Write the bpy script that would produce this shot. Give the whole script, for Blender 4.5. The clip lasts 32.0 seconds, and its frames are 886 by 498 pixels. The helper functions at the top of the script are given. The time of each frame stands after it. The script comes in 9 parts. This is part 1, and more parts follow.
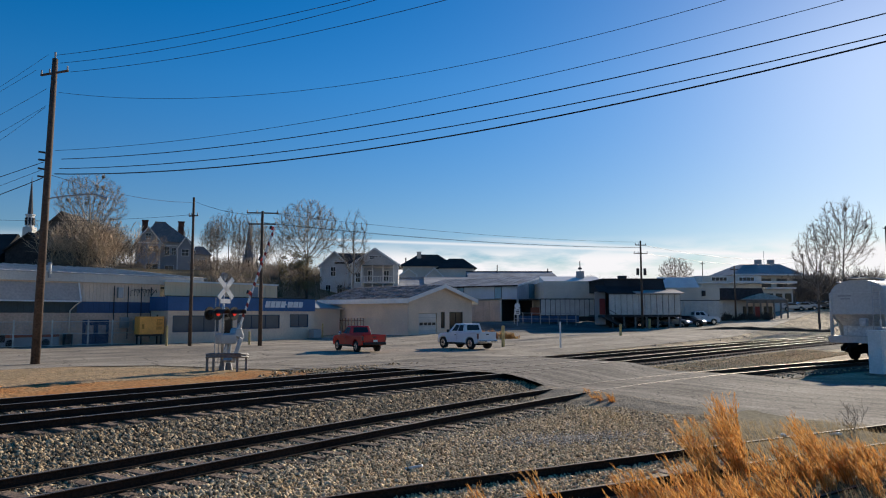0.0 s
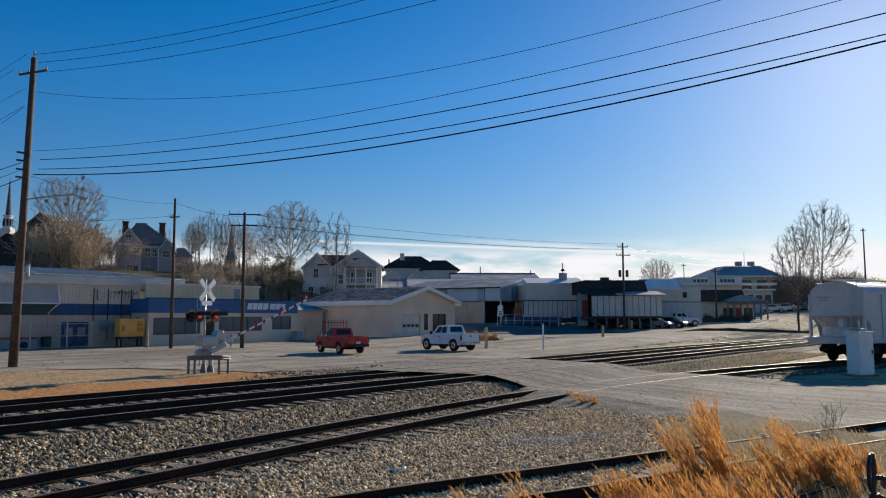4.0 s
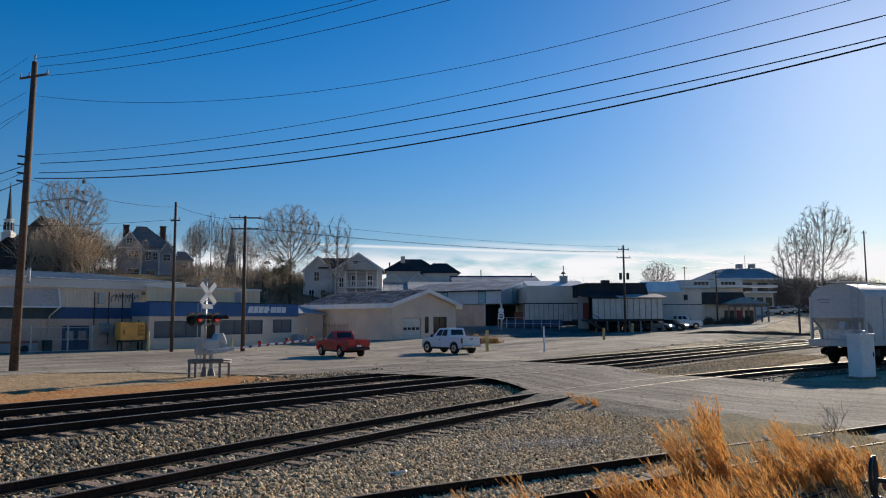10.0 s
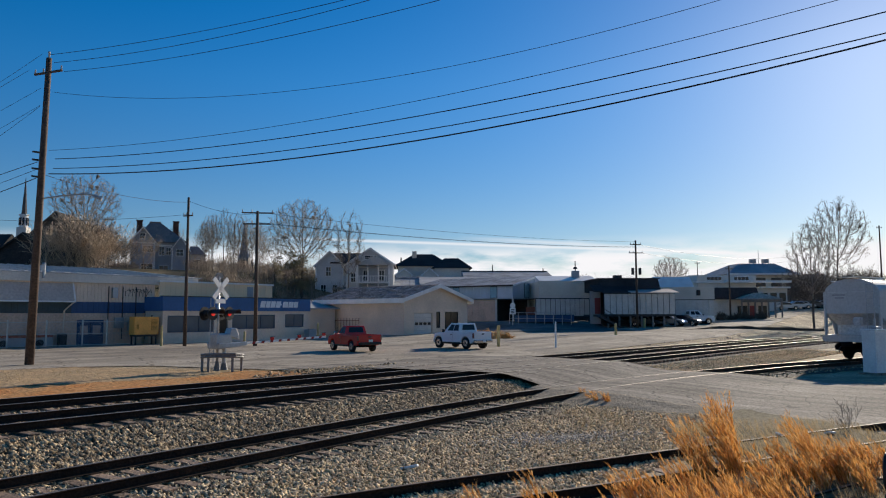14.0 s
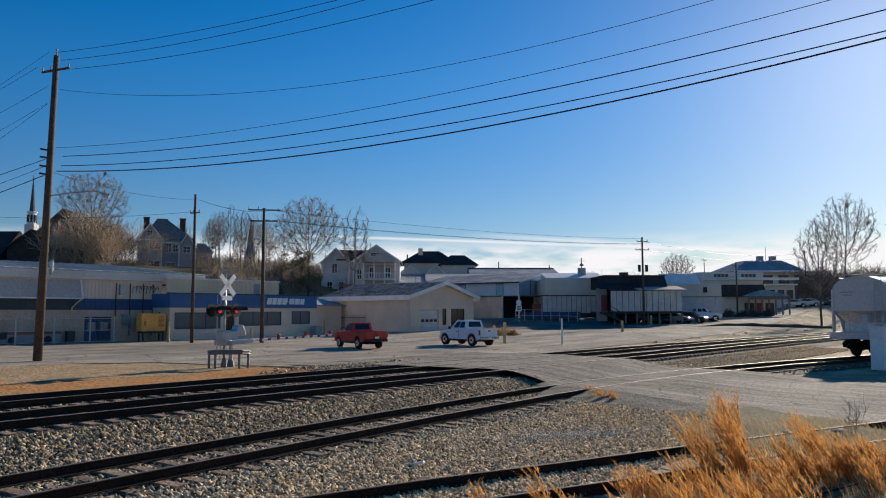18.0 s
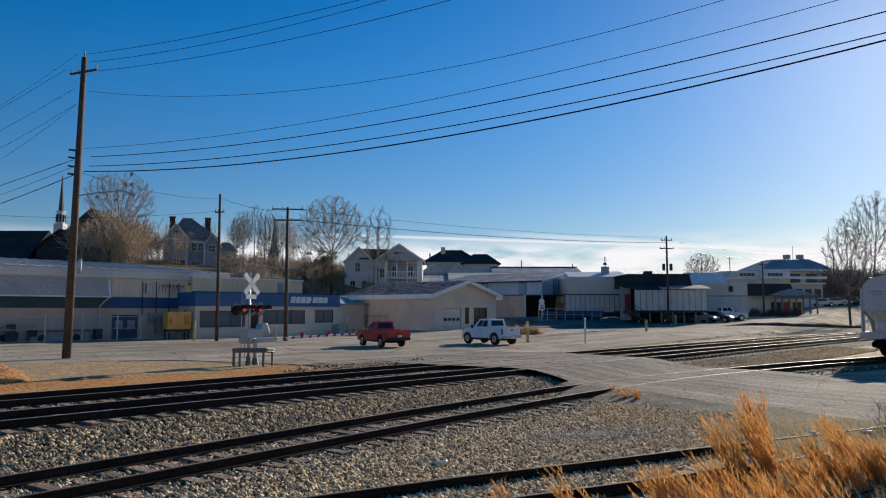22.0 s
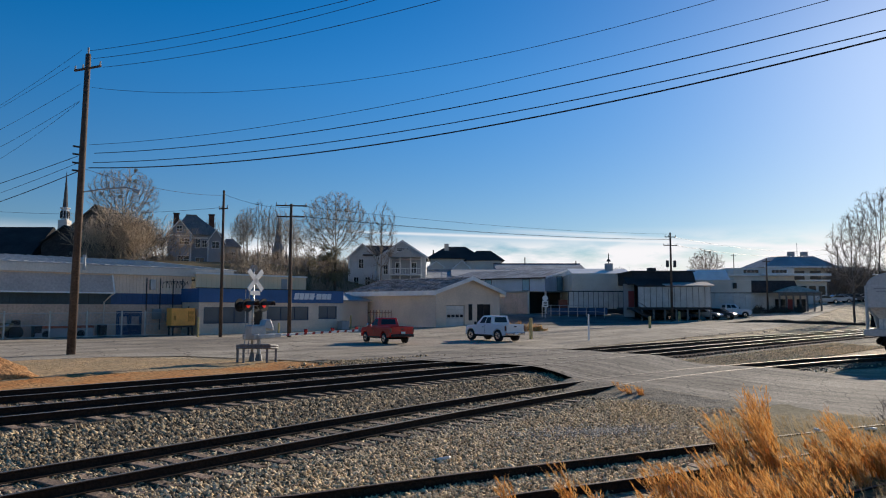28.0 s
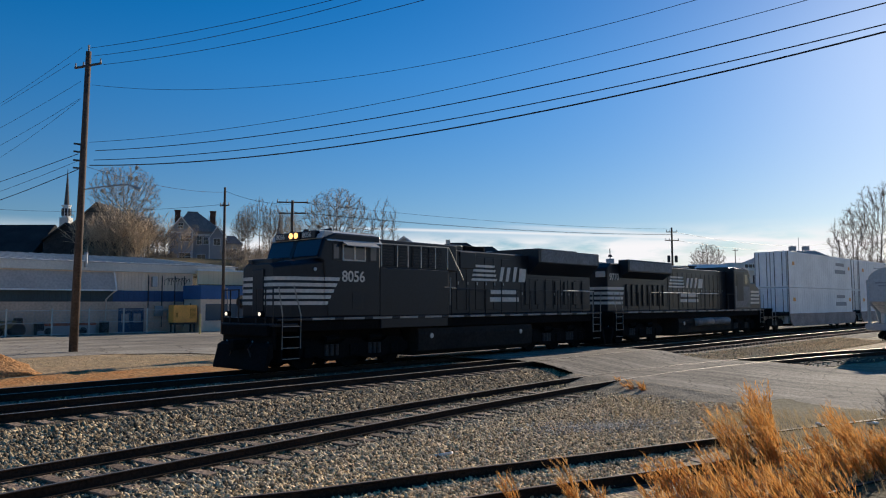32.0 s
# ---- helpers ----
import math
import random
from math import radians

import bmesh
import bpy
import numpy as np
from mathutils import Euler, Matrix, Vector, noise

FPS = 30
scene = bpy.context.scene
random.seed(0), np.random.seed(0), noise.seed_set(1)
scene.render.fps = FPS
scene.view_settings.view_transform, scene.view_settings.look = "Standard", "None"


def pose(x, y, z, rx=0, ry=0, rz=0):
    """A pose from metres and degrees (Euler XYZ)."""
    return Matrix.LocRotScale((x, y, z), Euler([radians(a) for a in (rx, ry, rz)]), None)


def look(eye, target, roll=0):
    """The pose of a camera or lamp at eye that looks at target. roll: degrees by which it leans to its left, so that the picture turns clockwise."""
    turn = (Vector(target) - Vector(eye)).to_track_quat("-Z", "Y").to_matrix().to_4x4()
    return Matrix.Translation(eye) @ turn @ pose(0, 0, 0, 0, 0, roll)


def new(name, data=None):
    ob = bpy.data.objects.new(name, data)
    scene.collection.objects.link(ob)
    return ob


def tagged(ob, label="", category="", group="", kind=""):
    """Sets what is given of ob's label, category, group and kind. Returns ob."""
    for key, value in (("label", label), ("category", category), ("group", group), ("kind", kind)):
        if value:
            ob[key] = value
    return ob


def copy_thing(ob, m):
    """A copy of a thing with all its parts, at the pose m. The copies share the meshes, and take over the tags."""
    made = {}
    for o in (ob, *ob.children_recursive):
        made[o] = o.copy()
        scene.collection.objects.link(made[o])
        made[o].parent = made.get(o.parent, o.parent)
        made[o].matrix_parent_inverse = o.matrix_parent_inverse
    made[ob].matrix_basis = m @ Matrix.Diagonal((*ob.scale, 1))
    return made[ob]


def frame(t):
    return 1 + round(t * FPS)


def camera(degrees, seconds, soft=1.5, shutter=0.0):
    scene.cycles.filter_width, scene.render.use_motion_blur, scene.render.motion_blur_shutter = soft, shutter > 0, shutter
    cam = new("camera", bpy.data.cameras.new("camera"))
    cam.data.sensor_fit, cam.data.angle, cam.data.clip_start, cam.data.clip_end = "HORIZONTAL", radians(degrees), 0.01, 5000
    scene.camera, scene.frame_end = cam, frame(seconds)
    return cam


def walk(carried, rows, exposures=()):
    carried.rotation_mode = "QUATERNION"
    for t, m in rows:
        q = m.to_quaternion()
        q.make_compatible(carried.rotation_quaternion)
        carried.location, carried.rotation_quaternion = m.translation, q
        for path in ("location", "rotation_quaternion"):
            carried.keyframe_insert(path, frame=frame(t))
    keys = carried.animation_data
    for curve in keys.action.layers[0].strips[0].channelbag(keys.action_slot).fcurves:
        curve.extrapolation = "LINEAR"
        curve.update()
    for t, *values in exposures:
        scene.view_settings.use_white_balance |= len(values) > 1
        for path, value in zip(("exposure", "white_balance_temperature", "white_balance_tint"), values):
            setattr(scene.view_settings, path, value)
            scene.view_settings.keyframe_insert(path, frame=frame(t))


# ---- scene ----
cam = camera(61.4, 32.0, soft=1.1)
EYE = (0.0, 0.0, 2.15)
# seconds, then the turn about x, y and z in degrees: a phone held by one who stands still
PATH = [
    (0, 95.12, 0.05, -50.12),
    (0.5, 95.14, 0.03, -50.22),
    (1, 95.15, 0.03, -50.41),
    (1.5, 95.20, 0.05, -50.70),
    (2, 95.25, 0.09, -51.00),
    (2.5, 95.25, 0.09, -51.14),
    (3, 95.25, 0.12, -51.32),
    (3.5, 95.22, 0.12, -51.40),
    (5.5, 95.50, 0.15, -51.34),
    (6, 95.61, 0.10, -51.32),
    (6.5, 95.72, 0.13, -51.29),
    (7, 95.82, 0.14, -51.35),
    (7.5, 95.86, 0.18, -51.41),
    (8, 95.82, 0.20, -51.47),
    (8.5, 95.73, 0.22, -51.47),
    (9, 95.64, 0.27, -51.47),
    (9.5, 95.56, 0.21, -51.43),
    (10, 95.48, 0.22, -51.35),
    (10.5, 95.37, 0.27, -51.29),
    (11, 95.25, 0.25, -51.22),
    (11.5, 95.20, 0.17, -51.11),
    (12, 95.15, 0.17, -50.98),
    (12.5, 95.15, 0.16, -50.83),
    (13, 95.09, 0.17, -50.71),
    (13.5, 95.10, 0.19, -50.60),
    (14, 95.10, 0.14, -50.47),
    (14.5, 95.03, 0.16, -50.40),
    (16.5, 94.89, 0.14, -50.16),
    (17, 94.83, 0.06, -50.08),
    (17.5, 94.85, 0.10, -50.02),
    (18, 94.87, 0.10, -50.00),
    (18.5, 94.88, 0.10, -49.95),
    (19, 94.89, 0.06, -49.81),
    (19.5, 94.86, -0.00, -49.67),
    (20, 94.82, 0.00, -49.38),
    (20.5, 94.85, -0.01, -49.10),
    (21, 94.85, 0.01, -48.85),
    (21.5, 94.85, 0.02, -48.52),
    (22, 94.78, 0.00, -48.27),
    (22.5, 94.72, 0.01, -48.06),
    (23, 94.72, -0.00, -48.00),
    (23.5, 94.72, -0.00, -47.94),
    (24, 94.79, -0.00, -47.94),
    (24.5, 94.79, -0.02, -47.93),
    (25, 94.72, -0.00, -47.88),
    (25.5, 94.74, -0.09, -47.84),
    (27.5, 94.56, -0.08, -48.00),
    (28, 94.52, -0.07, -48.01),
    (28.5, 94.52, -0.10, -48.08),
    (29, 94.47, -0.09, -48.11),
    (29.5, 94.47, -0.11, -48.11),
    (30, 94.51, -0.07, -48.06),
    (30.5, 94.46, 0.04, -47.97),
    (31, 94.28, 0.09, -48.02),
    (31.5, 94.17, 0.07, -48.03),
    (32, 94.21, 0.16, -47.89),
]
walk(cam, [(t, pose(*EYE, rx, ry, rz)) for t, rx, ry, rz in PATH], exposures=[(0.0, 0.2), (32.0, 0.2)])

# ---- sky, sun ----
SUN_AZ, SUN_EL = radians(6.3), radians(18.5)   # from +x towards +y, and above the horizon
world = bpy.data.worlds.new("sky")
scene.world = world
world.use_nodes = True
wn, wl = world.node_tree.nodes, world.node_tree.links
wn.clear()


def wnode(kind, **values):
    n = wn.new(kind)
    for k, v in values.items():
        n.inputs[k].default_value = v
    return n


sky = wn.new("ShaderNodeTexSky")
sky.sky_type, sky.sun_disc = "NISHITA", False
sky.sun_elevation, sky.sun_rotation = SUN_EL, math.pi / 2 - SUN_AZ
sky.air_density, sky.dust_density, sky.ozone_density = 1.0, 0.17, 3.0
geo = wn.new("ShaderNodeTexCoord")
split = wn.new("ShaderNodeSeparateXYZ")
wl.new(geo.outputs["Generated"], split.inputs[0])
# low bank of thin cloud and two vapour trails near the horizon
stretch = wn.new("ShaderNodeMapping")
stretch.inputs["Scale"].default_value = (4.6, 4.6, 20.0)
wl.new(geo.outputs["Generated"], stretch.inputs[0])
cloud = wnode("ShaderNodeTexNoise", Scale=2.4, Detail=6.0, Roughness=0.55)
wl.new(stretch.outputs[0], cloud.inputs["Vector"])
band = wn.new("ShaderNodeValToRGB")
for e, (pos, c) in zip([band.color_ramp.elements[0], band.color_ramp.elements[1]], ((0.0, 0.3), (1.0, 0.0))):
    e.position, e.color = pos, (c, c, c, 1)
for pos, c in ((0.03, 0.4), (0.05, 0.95), (0.076, 1.0), (0.09, 0.35), (0.104, 0.0)):
    e = band.color_ramp.elements.new(pos)
    e.color = (c, c, c, 1)
wl.new(split.outputs[2], band.inputs[0])
thick = wn.new("ShaderNodeMapRange")
thick.inputs[1].default_value, thick.inputs[2].default_value = 0.34, 0.56
wl.new(cloud.outputs[0], thick.inputs[0])
cover = wn.new("ShaderNodeMath")
cover.operation = "MULTIPLY"
wl.new(thick.outputs[0], cover.inputs[0])
wl.new(band.outputs[0], cover.inputs[1])
mix = wn.new("ShaderNodeMixRGB")
mix.inputs[2].default_value = (8.9, 8.75, 8.95, 1)
wl.new(cover.outputs[0], mix.inputs[0])
deep = wnode("ShaderNodeHueSaturation", Hue=0.5075, Saturation=1.45)
wl.new(sky.outputs[0], deep.inputs["Color"])
clear = wn.new("ShaderNodeValToRGB")          # clear winter air: the horizon stays blue
clear.color_ramp.elements[0].color = (0.55, 0.56, 0.69, 1)
clear.color_ramp.elements[1].position, clear.color_ramp.elements[1].color = 0.30, (1, 1, 1, 1)
wl.new(split.outputs[2], clear.inputs[0])
dim = wnode("ShaderNodeMixRGB", Fac=1.0)
dim.blend_type = "MULTIPLY"
wl.new(deep.outputs[0], dim.inputs[1])
wl.new(clear.outputs[0], dim.inputs[2])
wl.new(dim.outputs[0], mix.inputs[1])


def trail(normal, middle, reach, thin, amount, under):
    """A straight vapour trail: directions close to a plane, within reach of a middle direction."""
    d1, d2 = wn.new("ShaderNodeVectorMath"), wn.new("ShaderNodeVectorMath")
    for d, v in ((d1, normal), (d2, middle)):
        d.operation = "DOT_PRODUCT"
        d.inputs[1].default_value = v
        wl.new(geo.outputs["Generated"], d.inputs[0])
    off = wn.new("ShaderNodeMath")
    off.operation = "ABSOLUTE"
    wl.new(d1.outputs["Value"], off.inputs[0])
    near = wn.new("ShaderNodeMapRange")
    near.inputs[1].default_value, near.inputs[2].default_value, near.inputs[3].default_value, near.inputs[4].default_value = 0.0, thin, amount, 0.0
    wl.new(off.outputs[0], near.inputs[0])
    ends = wn.new("ShaderNodeMapRange")
    ends.inputs[1].default_value, ends.inputs[2].default_value = math.cos(reach), math.cos(reach * 0.6)
    wl.new(d2.outputs["Value"], ends.inputs[0])
    both = wn.new("ShaderNodeMath")
    both.operation = "MULTIPLY"
    wl.new(near.outputs[0], both.inputs[0])
    wl.new(ends.outputs[0], both.inputs[1])
    over = wn.new("ShaderNodeMixRGB")
    over.inputs[2].default_value = (8.9, 8.75, 8.95, 1)
    wl.new(both.outputs[0], over.inputs[0])
    wl.new(under.outputs[0], over.inputs[1])
    return over


mix = trail((0.051, 0.0893, -0.9947), (0.8601, 0.5022, 0.0892), 0.42, 0.0028, 0.75, mix)
mix = trail((0.0426, 0.1144, -0.9925), (0.93, 0.36, 0.08), 0.30, 0.004, 0.5, mix)
back = wnode("ShaderNodeBackground", Strength=0.0925)
wl.new(mix.outputs[0], back.inputs[0])
wl.new(back.outputs[0], wn.new("ShaderNodeOutputWorld").inputs[0])

sun = new("sun", bpy.data.lights.new("sun", "SUN"))
sun.data.energy, sun.data.angle, sun.data.color = 5.0, radians(0.5), (1.0, 0.89, 0.74)
sun_way = Vector((math.cos(SUN_EL) * math.cos(SUN_AZ), math.cos(SUN_EL) * math.sin(SUN_AZ), math.sin(SUN_EL)))
sun.matrix_world = look(sun_way * 300, (0, 0, 0))

# ---- materials ----
def mat(name, color, rough=0.7, metal=0.0, var=0.25, size=1.5, grain=0.12, fine=30.0, bump=0.25, stain=None, spec=0.4, piece=0.0):
    """A surface with broad and fine variation, in its object's metres. stain: a second colour in patches."""
    m = bpy.data.materials.new(name)
    m.use_nodes = True
    n, l = m.node_tree.nodes, m.node_tree.links
    b = n["Principled BSDF"]
    b.inputs["Metallic"].default_value = metal
    b.inputs["Specular IOR Level"].default_value = spec
    co = n.new("ShaderNodeTexCoord")
    big, small = n.new("ShaderNodeTexNoise"), n.new("ShaderNodeTexNoise")
    big.inputs["Scale"].default_value, big.inputs["Detail"].default_value = 1.0 / size, 5.0
    small.inputs["Scale"].default_value, small.inputs["Detail"].default_value = fine, 3.0
    l.new(co.outputs["Object"], big.inputs["Vector"])
    l.new(co.outputs["Object"], small.inputs["Vector"])
    ramp = n.new("ShaderNodeMapRange")
    ramp.inputs[1].default_value, ramp.inputs[2].default_value = 0.3, 0.7
    l.new(big.outputs[0], ramp.inputs[0])
    mix = n.new("ShaderNodeMixRGB")
    dark = tuple(c * (1 - var) for c in color)
    other = stain if stain else tuple(min(1, c * (1 + var * 0.6)) for c in color)
    mix.inputs[1].default_value, mix.inputs[2].default_value = (*(color if stain else dark), 1), (*other, 1)
    l.new(ramp.outputs[0], mix.inputs[0])
    hue = n.new("ShaderNodeHueSaturation")
    l.new(mix.outputs[0], hue.inputs["Color"])
    val = n.new("ShaderNodeMapRange")
    val.inputs[1].default_value, val.inputs[2].default_value = 0.25, 0.75
    val.inputs[3].default_value, val.inputs[4].default_value = 1 - grain * 2, 1 + grain * 2
    l.new(small.outputs[0], val.inputs[0])
    if piece:
        info = n.new("ShaderNodeObjectInfo")
        each = n.new("ShaderNodeMapRange")
        each.inputs[3].default_value, each.inputs[4].default_value = 1 - piece, 1 + piece
        l.new(info.outputs["Random"], each.inputs[0])
        both = n.new("ShaderNodeMath")
        both.operation = "MULTIPLY"
        l.new(val.outputs[0], both.inputs[0])
        l.new(each.outputs[0], both.inputs[1])
        l.new(both.outputs[0], hue.inputs["Value"])
    else:
        l.new(val.outputs[0], hue.inputs["Value"])
    l.new(hue.outputs[0], b.inputs["Base Color"])
    rr = n.new("ShaderNodeMapRange")
    rr.inputs[3].default_value, rr.inputs[4].default_value = max(0.02, rough - 0.08), min(1, rough + 0.08)
    l.new(big.outputs[0], rr.inputs[0])
    l.new(rr.outputs[0], b.inputs["Roughness"])
    if bump:
        bp = n.new("ShaderNodeBump")
        bp.inputs["Strength"].default_value, bp.inputs["Distance"].default_value = bump, 0.6 / fine
        l.new(small.outputs[0], bp.inputs["Height"])
        l.new(bp.outputs[0], b.inputs["Normal"])
    return m


def gravel(name, colors, stone, bump=0.9, patch=None):
    """Loose stone: cells of about the given size, each of its own tone, deep between."""
    m = bpy.data.materials.new(name)
    m.use_nodes = True
    n, l = m.node_tree.nodes, m.node_tree.links
    b = n["Principled BSDF"]
    b.inputs["Roughness"].default_value, b.inputs["Specular IOR Level"].default_value = 0.9, 0.2
    co = n.new("ShaderNodeTexCoord")
    cell = n.new("ShaderNodeTexVoronoi")
    cell.inputs["Scale"].default_value = 1.0 / stone
    l.new(co.outputs["Object"], cell.inputs["Vector"])
    tone = n.new("ShaderNodeValToRGB")
    tone.color_ramp.elements[0].color, tone.color_ramp.elements[1].color = (*colors[0], 1), (*colors[-1], 1)
    for i, c in enumerate(colors[1:-1]):
        tone.color_ramp.elements.new((i + 1) / (len(colors) - 1)).color = (*c, 1)
    pick = n.new("ShaderNodeSeparateXYZ")
    l.new(cell.outputs["Color"], pick.inputs[0])
    l.new(pick.outputs[0], tone.inputs[0])
    broad = n.new("ShaderNodeTexNoise")
    broad.inputs["Scale"].default_value, broad.inputs["Detail"].default_value = 0.35, 6.0
    l.new(co.outputs["Object"], broad.inputs["Vector"])
    hue = n.new("ShaderNodeHueSaturation")
    v = n.new("ShaderNodeMapRange")
    v.inputs[1].default_value, v.inputs[2].default_value, v.inputs[3].default_value, v.inputs[4].default_value = 0.3, 0.7, 0.75, 1.2
    l.new(broad.outputs[0], v.inputs[0])
    l.new(v.outputs[0], hue.inputs["Value"])
    top = tone.outputs[0]
    if patch:
        pm = n.new("ShaderNodeMixRGB")
        pm.inputs[2].default_value = (*patch, 1)
        pn = n.new("ShaderNodeTexNoise")
        pn.inputs["Scale"].default_value, pn.inputs["Detail"].default_value = 0.55, 7.0
        l.new(co.outputs["Object"], pn.inputs["Vector"])
        pr = n.new("ShaderNodeMapRange")
        pr.inputs[1].default_value, pr.inputs[2].default_value, pr.inputs[4].default_value = 0.48, 0.66, 0.75
        l.new(pn.outputs[0], pr.inputs[0])
        l.new(pr.outputs[0], pm.inputs[0])
        l.new(top, pm.inputs[1])
        top = pm.outputs[0]
    l.new(top, hue.inputs["Color"])
    l.new(hue.outputs[0], b.inputs["Base Color"])
    inv = n.new("ShaderNodeMath")
    inv.operation = "MULTIPLY"
    inv.inputs[1].default_value = -1.0
    l.new(cell.outputs["Distance"], inv.inputs[0])
    bp = n.new("ShaderNodeBump")
    bp.inputs["Strength"].default_value, bp.inputs["Distance"].default_value = bump, stone * 0.8
    l.new(inv.outputs[0], bp.inputs["Height"])
    l.new(bp.outputs[0], b.inputs["Normal"])
    return m


def paved(name, color, worn, streak, crack, bump):
    """Old paving: broad worn patches, streaks along the way of the traffic, fine grain, thin dark cracks."""
    m = mat(name, color, 0.9, 0, 0.3, 3.0, 0.22, 9.0, bump, stain=worn, spec=0.06)
    n, l = m.node_tree.nodes, m.node_tree.links
    b = n["Principled BSDF"]
    under = b.inputs["Base Color"].links[0].from_socket
    co = n.new("ShaderNodeTexCoord")
    mp = n.new("ShaderNodeMapping")
    mp.inputs["Scale"].default_value = (streak[0], streak[1], 1.0)
    l.new(co.outputs["Object"], mp.inputs[0])
    st = n.new("ShaderNodeTexNoise")
    st.inputs["Scale"].default_value, st.inputs["Detail"].default_value = 0.35, 5.0
    l.new(mp.outputs[0], st.inputs["Vector"])
    sv = n.new("ShaderNodeMapRange")
    sv.inputs[1].default_value, sv.inputs[2].default_value, sv.inputs[3].default_value, sv.inputs[4].default_value = 0.36, 0.62, 0.72, 1.16
    l.new(st.outputs[0], sv.inputs[0])
    wob = n.new("ShaderNodeTexNoise")
    wob.inputs["Scale"].default_value, wob.inputs["Detail"].default_value = 0.8, 4.0
    l.new(co.outputs["Object"], wob.inputs["Vector"])
    bend = n.new("ShaderNodeMixRGB")
    bend.blend_type = "ADD"
    bend.inputs[0].default_value = 1.6
    bend.use_clamp = False
    l.new(co.outputs["Object"], bend.inputs[1])
    l.new(wob.outputs["Color"], bend.inputs[2])
    net = n.new("ShaderNodeTexVoronoi")
    net.feature = "DISTANCE_TO_EDGE"
    net.inputs["Scale"].default_value = 1.0 / crack
    l.new(bend.outputs[0], net.inputs["Vector"])
    cv = n.new("ShaderNodeMapRange")
    cv.inputs[1].default_value, cv.inputs[2].default_value, cv.inputs[3].default_value = 0.006, 0.016, 0.45
    l.new(net.outputs["Distance"], cv.inputs[0])
    both = n.new("ShaderNodeMath")
    both.operation = "MULTIPLY"
    l.new(sv.outputs[0], both.inputs[0])
    l.new(cv.outputs[0], both.inputs[1])
    hs = n.new("ShaderNodeHueSaturation")
    l.new(under, hs.inputs["Color"])
    l.new(both.outputs[0], hs.inputs["Value"])
    l.new(hs.outputs[0], b.inputs["Base Color"])
    return m


def glow(name, color, strength):
    m = mat(name, color, 0.3)
    b = m.node_tree.nodes["Principled BSDF"]
    b.inputs["Emission Color"].default_value, b.inputs["Emission Strength"].default_value = (*color, 1), strength
    return m


def pane_mat(name, color=(0.02, 0.03, 0.04), rough=0.06):
    return mat(name, color, rough, 0.0, 0.2, 2.0, 0.02, 5.0, 0.0, spec=0.4)


